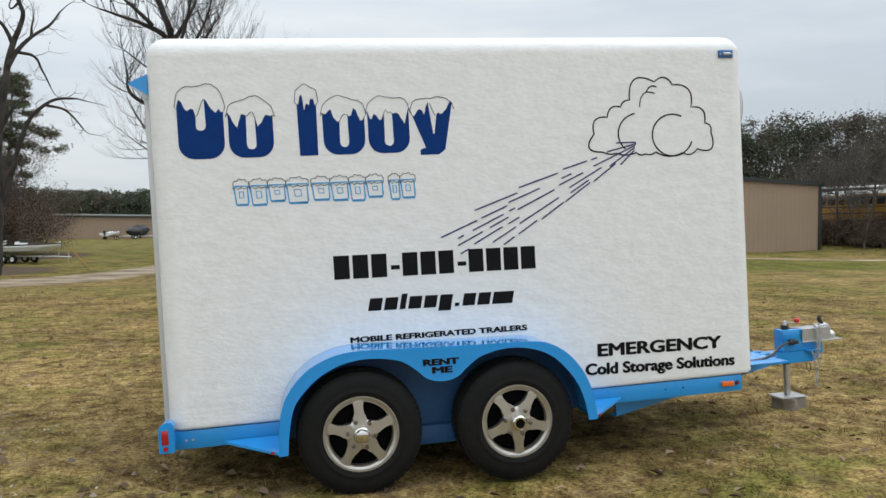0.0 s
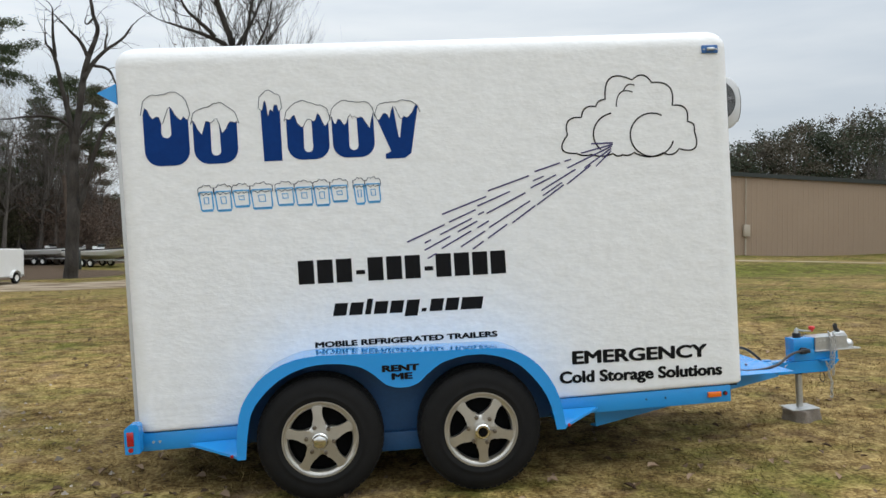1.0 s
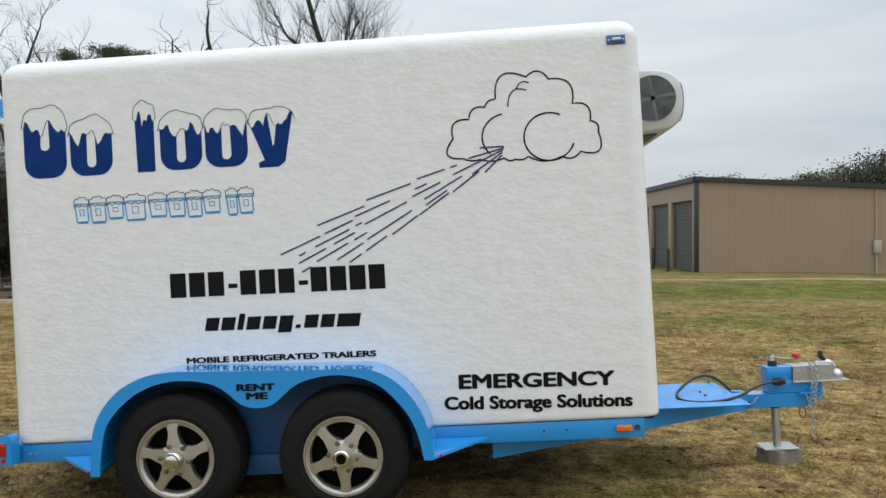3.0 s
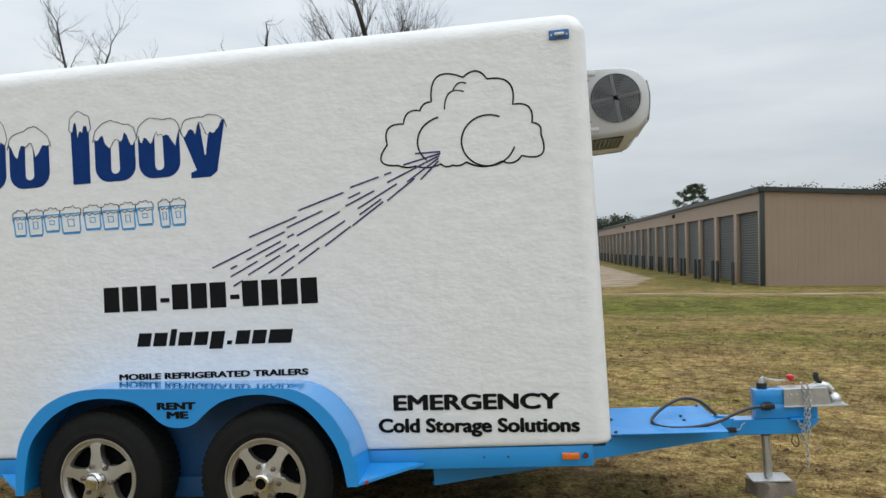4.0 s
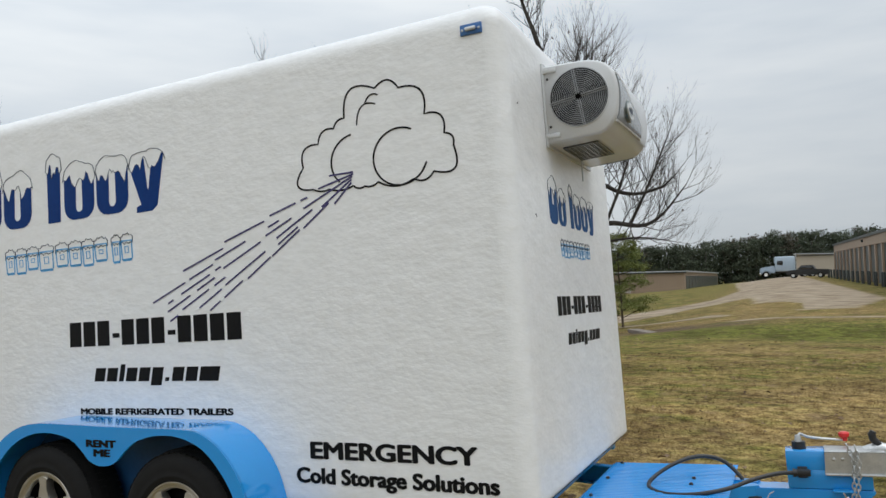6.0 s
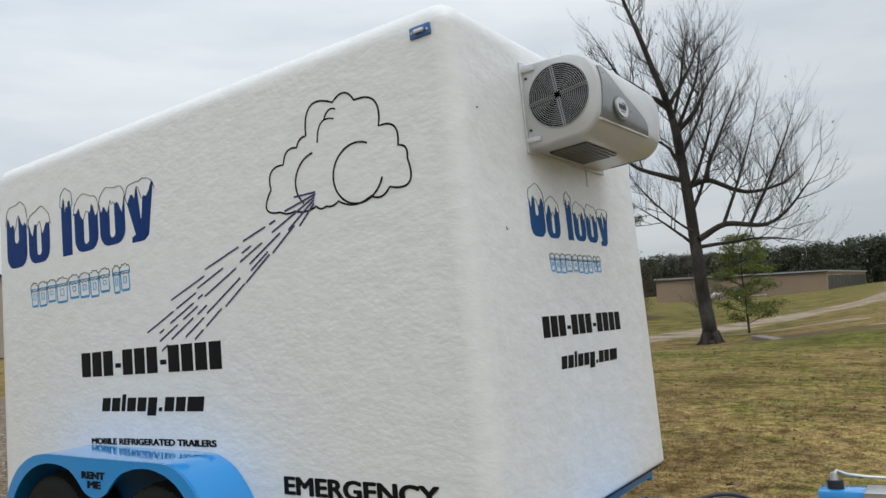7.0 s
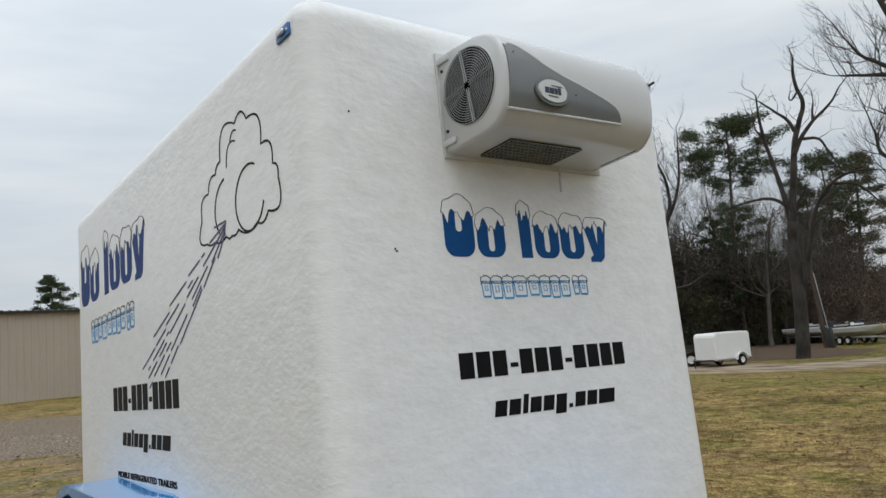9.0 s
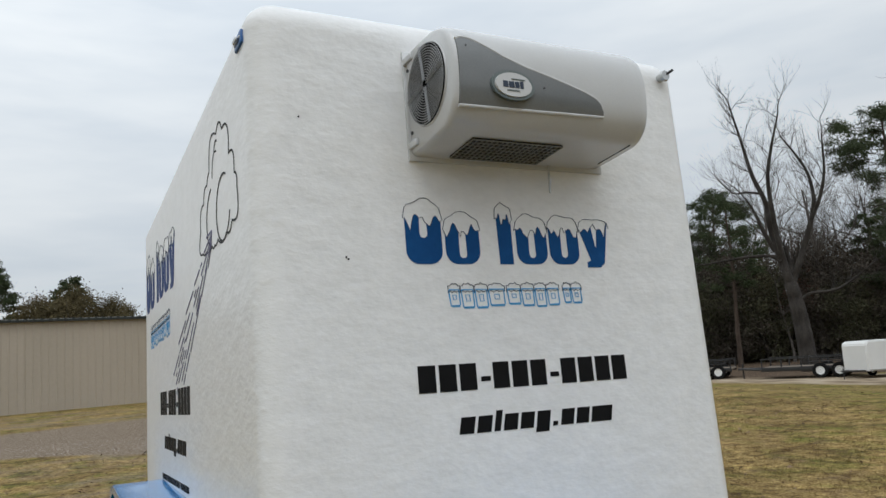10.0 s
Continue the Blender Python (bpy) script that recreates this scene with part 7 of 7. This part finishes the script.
def dead_tree(group):
    """A gnarled half-dead tree: a trunk that forks into crooked stems."""
    t = thing("dead_tree", Matrix(), "tall gnarled half-dead tree with crooked bare stems", "tree", group)
    w = Armed(4).set_twigs(0.55, 0.85, 0.022, 2, lift=0.08, spread=1.0, wild=0.24, fork=2)
    w.arm(0.34, 0.21, [(0.05, -0.3), (0.15, 1.0), (0.24, 3.2), (0.26, 5.2), (0.34, 6.3)], bare=0.95, sides=12)
    w.part_off("trunk", dark_bark, t)
    w.arm(0.17, 0.045, [(0.33, 6.2), (0.6, 8.1), (0.88, 10.0), (1.18, 11.0), (1.46, 11.9), (1.24, 12.9), (1.22, 13.6), (1.28, 14.2)], 0.05, 0.55)
    w.arm(0.05, 0.02, [(1.30, 12.5), (1.02, 12.15), (0.9, 12.25), (1.0, 12.6)], 0.1, 0.9)
    w.arm(0.14, 0.05, [(0.30, 6.4), (0.1, 7.9), (-0.12, 9.0), (-0.42, 10.5), (-0.7, 11.0)], 0.15, 0.5)
    w.arm(0.09, 0.03, [(-0.40, 10.4), (-0.5, 11.4), (-0.52, 12.6)], -0.3, 0.3)
    w.arm(0.10, 0.03, [(0.98, 10.6), (0.7, 11.2), (0.2, 11.7), (-0.41, 12.3)], -0.2, 0.3)
    w.arm(0.12, 0.035, [(0.80, 9.5), (1.22, 10.3), (1.8, 11.0), (2.6, 11.7), (3.05, 12.4)], 0.1, 0.4)
    w.arm(0.07, 0.03, [(1.78, 11.0), (1.8, 11.4), (1.9, 11.9)], 0.2, 0.6)
    w.arm(0.08, 0.03, [(1.25, 10.2), (1.9, 10.1), (2.2, 9.6), (2.6, 8.8)], 0.2, 0.3)
    w.arm(0.09, 0.03, [(0.25, 7.1), (-0.4, 7.55), (-1.3, 7.55), (-2.5, 7.3)], -0.2, 0.5)
    w.arm(0.14, 0.05, [(0.30, 2.6), (0.7, 4.1), (1.0, 5.3), (1.5, 7.0), (2.4, 8.0), (3.3, 8.2)], -0.25, 0.4)
    w.arm(0.07, 0.03, [(2.3, 7.9), (3.2, 7.7), (3.9, 6.9)], -0.2, 0.3)
    tagged(w.part_off("crown", dark_bark, t), "bare boughs and twigs", kind="stuff")
    return t


def wood_oak(group):
    """A big spreading hardwood: one short trunk and tall forked stems."""
    t = thing("bare_tree", Matrix(), "spreading bare hardwood with tall forked stems beside the woods", "tree", group)
    w = Armed(8).set_twigs(0.42, 1.30, 0.030, 3, lift=0.12, spread=0.7, wild=0.15)
    w.arm(0.50, 0.34, [(0.75, -0.3), (0.68, 1.2), (0.6, 2.6), (0.45, 4.0), (0.3, 4.9)], bare=0.98, sides=12)
    w.part_off("trunk", dark_bark, t)
    w.arm(0.24, 0.04, [(0.32, 4.8), (-0.03, 6.3), (-0.35, 8.2), (-0.45, 9.6), (-1.0, 11.4), (-1.3, 13.2), (-1.8, 16.0)], 0.1, 0.45)
    w.arm(0.18, 0.04, [(0.30, 5.0), (0.03, 6.8), (-0.15, 9.0), (-0.14, 11.0), (0.3, 12.8), (0.8, 14.4)], -0.2, 0.45)
    w.arm(0.20, 0.04, [(0.37, 4.8), (0.94, 6.1), (1.77, 8.3), (2.06, 9.6), (1.8, 11.4), (0.8, 13.4)], 0.2, 0.4)
    w.arm(0.13, 0.04, [(1.77, 8.3), (2.32, 9.4), (2.7, 10.8), (2.8, 12.7)], -0.2, 0.3)
    w.arm(0.13, 0.05, [(0.0, 6.1), (-0.6, 6.5), (-2.2, 6.55), (-4.0, 6.4)], 0.1, 0.6)
    w.arm(0.11, 0.05, [(0.55, 3.8), (1.27, 4.2), (2.5, 4.3), (3.6, 4.9)], -0.1, 0.4)
    w.arm(0.14, 0.05, [(-0.25, 6.7), (-0.73, 7.9), (-1.0, 8.8), (-1.4, 9.8)], -0.3, 0.5)
    w.arm(0.08, 0.02, [(-0.60, 10.1), (-1.4, 10.3), (-2.1, 10.4), (-2.9, 11.4)], 0.3, 0.3)
    tagged(w.part_off("crown", dark_bark, t), "bare boughs and twigs", kind="stuff")
    return t


def left_wood():
    rnd = random.Random(21)
    G = "trees of the wood"
    plant(dead_tree(G), -12.5, 33.1, 27.9)
    plant(pine("pine_tree", 3, 18.2, 0.69, 0.27, "tall pine with a rounded dark crown over a bare trunk", G, wide=0.185, size=0.12, dens=190), -25.0, 49.0, 10, 0.92)
    plant(pine("pine_tree", 5, 11.8, 0.45, 0.20, "lower pine with an olive crown beside the dead tree", G, wide=0.17, mat_=olive_leaves, size=0.10, dens=120), -20.3, 58.0, 40, 1.15)
    plant(wood_oak(G), -20.6, 32.6, 38.6, 0.92)
    kinds = [bare_tree("bare_tree", 31, 11.0, 0.17, label="slim bare hardwood tree in the woods", group=G), bare_tree("bare_tree", 32, 13.0, 0.22, label="bare forked hardwood tree in the woods", group=G), bare_tree("bare_tree", 33, 9.5, 0.14, tint=brown_leaves, label="slim hardwood with clinging brown leaves", group=G), bare_tree("bare_tree", 34, 8.5, 0.12, tint=rust_leaves, label="young hardwood with rust-red leaves", group=G)]
    pines = [pine("pine_tree", 41, 12.0, 0.45, 0.2, "dark pine with open ragged crown", G, size=0.10, dens=110), pine("pine_tree", 42, 10.5, 0.35, 0.19, "dark pine with a long crown", G, size=0.10, dens=110)]
    bushes = [shrub("bush", 51, 3.6, 2.1, brown_leaves, "brown leafless thicket at the woods' edge", G, size=0.042, count=120, per=120), shrub("bush", 52, 4.4, 2.3, olive_leaves, "dull olive evergreen thicket", G, size=0.050, count=120, per=105), shrub("bush", 53, 5.2, 2.0, needles, "dark young pine thicket", G, size=0.060, count=120, per=90)]
    used = set()

    def spot(ob, x, y, s):
        if ob in used:
            put_copy(ob, x, y, rnd.uniform(0, 360), s)
        else:
            used.add(ob)
            plant(ob, x, y, rnd.uniform(0, 360), s)

    def inside(k, lo, hi):
        """A place lo to hi metres behind the wood's edge."""
        f = rnd.random() * k
        ex, ey = -15.5 - 18 * f, 48.5 - 17.5 * f
        b = rnd.uniform(lo, hi)
        return ex - 0.45 * b, ey + 0.8 * b
    for px, py, s in ((-28.0, 37.0, 0.9), (-23.0, 46.0, 0.95), (-19.0, 51.4, 1.1), (-21.0, 52.5, 1.05)):
        spot(pines[rnd.random() > 0.5], px, py, s)
    for _ in range(5):
        spot(pines[rnd.random() > 0.5], *inside(1.6, 8, 34), rnd.uniform(0.8, 1.1))
    for _ in range(62):
        k = rnd.choice([0, 0, 0, 1, 1, 2, 3])
        spot(kinds[k], *inside(1.6, 0.5, 30), rnd.uniform(0.7, 1.15))
    for _ in range(46):
        spot(bushes[rnd.choice([0, 0, 0, 1, 1, 2])], *inside(1.7, 6, 30), rnd.uniform(0.7, 1.25))
    for px, py, k, s in ((-17.2, 48.5, 0, 1.2), (-19.2, 49.5, 0, 1.35), (-22.0, 48.0, 1, 1.0), (-18.6, 53.0, 0, 1.5), (-20.8, 54.5, 0, 1.5), (-18.0, 57.0, 0, 1.2)):
        spot(bushes[k], px, py, s)
    for px, py, s in ((-16.6, 49.0, 0.75), (-18.2, 50.5, 0.9), (-19.6, 52.0, 1.0)):
        spot(kinds[2], px, py, s)
    # the dense dark stand that closes the view between the trunks
    stand = [shrub("thicket", 56, 7.4, 2.6, thicket_brown, "tall dark brown thicket deep in the woods", G, size=0.075, count=150, per=90, rise=0.75), shrub("thicket", 57, 6.6, 2.5, olive_leaves, "tall dull green thicket deep in the woods", G, size=0.070, count=150, per=90, rise=0.75)]
    for k in range(26):
        a, d = radians(29.0 + 20.5 * (k + rnd.random()) / 26), (57.0, 63.0)[k % 2] + rnd.uniform(-2, 2)
        spot(stand[rnd.random() > 0.62], 5.8 - math.sin(a) * d, -0.6 + math.cos(a) * d, rnd.uniform(0.75, 1.15))
    # young bright pine behind the big tree
    plant(pine("young_pine", 61, 3.9, 0.16, 0.05, "small bright green young pine beside the dirt track", "", bright_leaves, 0.05, 120, 0.25), -2.7, 33.0, 0, 1.2)
    plant(bare_tree("sapling", 62, 3.0, 0.04, label="thin bare sapling beside the big tree", group=""), -3.7, 30.2, 30, 1.4)


left_wood()


def far_woods():
    """The woods on the horizon: many clumps of small leaves over dark stems, one joined object."""
    rnd = random.Random(77)
    green, brown, w = ([], []), ([], []), Wood(78)

    def crown(x, y, base, tall, wide, size, n, per=12, share_brown=0.2):
        spots = []
        for _ in range(n):
            a, q, z = rnd.uniform(0, 6.28), rnd.random() ** 0.5, rnd.random()
            reach = wide * q * (0.62 + 0.38 * math.sin(math.pi * min(1, 0.2 + 0.8 * z)))
            spots.append(Vector((x + reach * math.cos(a), y + reach * math.sin(a), base + tall * (0.02 + 0.96 * z))))
        a, b = leaves(spots, per, size, wide * 0.16, rnd, 0.7)
        v, f = brown if rnd.random() < share_brown else green
        o = len(v)
        v.extend(a)
        f.extend([tuple(i + o for i in q) for q in b])
        w.limb([Vector((x, y, base - 1)), Vector((x, y, base + tall * 0.8))], [0.25, 0.08], 4)
    # along the far end of the lot
    for k in range(150):
        x = -190 + 260 * k / 150 + rnd.uniform(-1, 1)
        for row in range(2):
            y = 222 + row * 7 + rnd.uniform(-4, 4) + 0.12 * abs(x)
            crown(x, y, lie(x, y), rnd.uniform(10.6, 12.8), rnd.uniform(3.4, 4.6), 0.34, 44, 26)
    # behind the storage building and round to the right
    for k in range(98):
        a = radians(-14 - 62 * k / 98)
        d = rnd.uniform(104, 118) - 26 * smooth01((k - 42) / 42)
        x, y = 0.6 - math.sin(a) * d, -4.3 + math.cos(a) * d
        crown(x, y, lie(x, y), rnd.uniform(7.0, 9.5) + 6.2 * smooth01((k - 11) / 21), rnd.uniform(3.0, 4.6), 0.17, 84, 62, 0.6)
    tagged(raw("far_woods", *green, far_green), "distant pine woods closing the horizon", "woods", kind="stuff")
    tagged(raw("far_woods", *brown, far_brown), "distant grey-brown leafless woods", "woods", kind="stuff")
    ob = raw("far_trunks", w.v, w.f, bark)
    tagged(ob, "distant dark tree trunks", "woods", kind="stuff")


far_woods()


def right_brush():
    G = "brush by the bus"
    rnd = random.Random(9)
    a = bare_tree("bare_tree", 71, 8.0, 0.10, label="bare grey brush tree in front of the old bus", group=G)
    b = shrub("bush", 72, 2.2, 1.6, brown_leaves, "brown brush along the fence line", G, size=0.07, count=80, per=26)
    plant(a, 34.6, 32.8, 20)
    for x, y, s in ((37.5, 31.0, 0.9), (40.0, 30.5, 1.1), (43.0, 34.0, 1.2), (33.9, 34.0, 0.8), (35.6, 33.6, 1.0), (36.4, 31.9, 0.85), (38.6, 33.2, 1.15), (39.4, 31.2, 0.9), (37.0, 33.4, 1.05), (41.2, 32.2, 1.2), (44.6, 31.6, 1.3), (33.4, 37.6, 0.8), (34.0, 36.6, 0.95), (34.6, 35.6, 0.85), (35.1, 35.0, 1.0), (33.7, 38.6, 0.9), (35.0, 37.4, 0.8)):
        put_copy(a, x, y, rnd.uniform(0, 360), s)
    plant(b, 36.2, 32.4, 0, 0.7)
    for x, y, s in ((38.2, 30.8, 0.8), (40.5, 29.5, 0.9), (34.4, 34.2, 0.55), (42.0, 33.0, 1.2), (45.0, 33.0, 1.5), (35.2, 33.4, 0.6), (37.2, 31.8, 0.7), (39.2, 30.2, 0.8), (41.4, 31.0, 1.1), (38.8, 32.6, 1.1), (40.2, 32.4, 1.35), (33.6, 37.4, 0.72), (34.3, 36.4, 0.8), (34.9, 35.4, 0.75), (35.5, 34.6, 0.85), (33.8, 38.8, 0.85), (36.2, 33.8, 0.9)):
        put_copy(b, x, y, rnd.uniform(0, 360), s)


right_brush()


def behind_shed():
    """Pines and brown crowns that look over the pale shed."""
    G = "trees behind the shed"
    a = pine("pine_tree", 81, 9.5, 0.42, 0.2, "dark pine looking over the shed roof", G, dens=80)
    b = shrub("tree", 82, 7.6, 3.4, olive_brown, "broad tree in brown leaf behind the shed", G, size=0.085, count=230, per=95, rise=0.5, puff=0.2)
    plant(a, -52.0, 0.0, 0, 0.88)
    put_copy(a, -52.5, -4.3, 70, 1.02)
    put_copy(a, -55.0, 9.5, 130, 0.85)
    plant(b, -50.0, 0.3, 0, 0.93)
    put_copy(b, -50.4, 2.6, 200, 0.84)
    put_copy(b, -50.2, -1.9, 110, 0.86)
    put_copy(b, -53.0, 14.0, 50, 0.95)


behind_shed()
roof_pine = pine("pine_tree", 91, 12.6, 0.55, 0.2, "single pine looking over the storage roof", "", dens=50, size=0.2)
plant(roof_pine, 26.2, 126.0, 0, 0.98)

# ---- lawn blades and leaf litter near the walk ----
def lawn_blades():
    rnd = random.Random(3)
    v, f, g = [], [], []
    for _ in range(260000):
        x = rnd.uniform(-9, 12)
        y = -3.2 + 15.5 * rnd.random() ** 1.5
        if near_line(x, y, TRACK) < 0.2 or (x < -3 and rnd.random() < 2.2 * yard_at(x, y)) or (near_line(x, y, WORN) < 0.6 and rnd.random() < 0.6):
            continue
        tuft = noise.noise((x * 1.1, y * 1.1, 3.0)) + 0.6 * noise.noise((x * 4.5, y * 4.5, 7.0))
        if tuft < -0.22 and rnd.random() < 0.85:
            continue
        z = lie(x, y) - 0.004
        h = rnd.uniform(0.012, 0.038) * (1.0 + 0.5 * max(0.0, tuft))
        a = rnd.uniform(0, 6.28)
        c, s = math.cos(a), math.sin(a)
        w = rnd.uniform(0.0016, 0.0042)
        lean = rnd.uniform(0.2, 1.7) * h
        i = len(v)
        b = rnd.uniform(0, 6.28)
        v += [(x - c * w, y - s * w, z), (x + c * w, y + s * w, z), (x + lean * math.cos(b), y + lean * math.sin(b), z + h)]
        f.append((i, i + 1, i + 2))
        g += [green_at(x, y)] * 3
    ob = raw("grass", v, f, lawn_blades_mat)
    ob.data.attributes.new("green", "FLOAT", "POINT").data.foreach_set("value", g)
    tagged(ob, "short patchy winter grass, straw-coloured with green tufts", "grass", kind="stuff")


def leaf_litter():
    rnd = random.Random(6)
    v, f = [], []
    for _ in range(5200):
        x, y = rnd.uniform(-9, 13), -3.0 + 20 * rnd.random() ** 1.3
        if noise.noise((x * 0.5, y * 0.5, 12.0)) < rnd.uniform(-0.35, 0.5):
            continue
        z = lie(x, y) + rnd.uniform(0.006, 0.03)
        s = rnd.uniform(0.012, 0.042)
        a = rnd.uniform(0, 6.28)
        u, w = Vector((math.cos(a), math.sin(a), rnd.uniform(-0.4, 0.4))) * s, Vector((-math.sin(a), math.cos(a), rnd.uniform(-0.5, 0.5))) * s * 0.5
        c = Vector((x, y, z))
        i = len(v)
        up = Vector((0, 0, s * 0.35))
        v += [tuple(c - u), tuple(c - u * 0.2 + w + up), tuple(c + u), tuple(c - u * 0.2 - w + up), tuple(c)]
        f += [(i, i + 4, i + 1), (i + 1, i + 4, i + 2), (i + 2, i + 4, i + 3), (i + 3, i + 4, i)]
    tagged(raw("leaf_litter", v, f, litter), "scattered curled brown fallen leaves", "leaves", kind="stuff")


def pebbles():
    """Gravel trodden into the lawn behind the trailer and in the yard."""
    rnd = random.Random(8)
    v, f = [], []
    while len(f) < 6 * 4200:
        x, y = rnd.uniform(-13, 0.6), rnd.uniform(-2.2, 8)
        if near_line(x, y, PEBBLES) > rnd.uniform(-0.5, 0.9) or noise.noise((x * 1.3, y * 1.3, 4.0)) < rnd.uniform(-0.5, 0.3):
            continue
        r = rnd.uniform(0.006, 0.022) * (1.0 if rnd.random() < 0.93 else 1.8)
        z = lie(x, y)
        a = rnd.uniform(0, 6.28)
        i = len(v)
        for k in range(4):
            q = a + k * 1.57 + rnd.uniform(-0.3, 0.3)
            w = r * rnd.uniform(0.7, 1.2)
            v.append((x + w * math.cos(q), y + w * math.sin(q), z - 0.004))
        v += [(x + rnd.uniform(-0.3, 0.3) * r, y + rnd.uniform(-0.3, 0.3) * r, z + r * rnd.uniform(0.5, 0.9)), (x, y, z - 0.01)]
        f += [(i, i + 1, i + 4), (i + 1, i + 2, i + 4), (i + 2, i + 3, i + 4), (i + 3, i, i + 4), (i, i + 3, i + 5), (i + 1, i + 5, i + 2)]
    tagged(raw("gravel", v, f, gravel_stone), "pale gravel scattered in the thin grass", "gravel", kind="stuff")


def leaf_drift():
    """Curled brown leaves gathered round the trailer's rear wheels and along its shade."""
    rnd = random.Random(16)
    v, f = [], []
    for _ in range(360):
        x, y = rnd.gauss(0.2, 1.3), rnd.gauss(-0.9, 0.8)
        if rnd.random() < 0.3:
            x, y = rnd.uniform(2.5, 6.5), rnd.gauss(0.4, 1.2)
        s, a = rnd.uniform(0.018, 0.046), rnd.uniform(0, 6.28)
        c = Vector((x, y, lie(x, y) + rnd.uniform(0.012, 0.03)))
        u, w = Vector((math.cos(a), math.sin(a), rnd.uniform(-0.3, 0.3))) * s, Vector((-math.sin(a), math.cos(a), rnd.uniform(-0.4, 0.4))) * s * 0.55
        up = Vector((0, 0, s * 0.4))
        i = len(v)
        v += [tuple(c - u), tuple(c - u * 0.3 + w + up), tuple(c + u * 0.4 + w * 0.8 + up), tuple(c + u), tuple(c + u * 0.3 - w + up), tuple(c - u * 0.4 - w * 0.7 + up), tuple(c)]
        f += [(i, i + 6, i + 1), (i + 1, i + 6, i + 2), (i + 2, i + 6, i + 3), (i + 3, i + 6, i + 4), (i + 4, i + 6, i + 5), (i + 5, i + 6, i)]
    tagged(raw("leaf_litter", v, f, litter), "curled brown oak leaves beside the trailer", "leaves", kind="stuff")


pebbles()
leaf_drift()
lawn_blades()
leaf_litter()
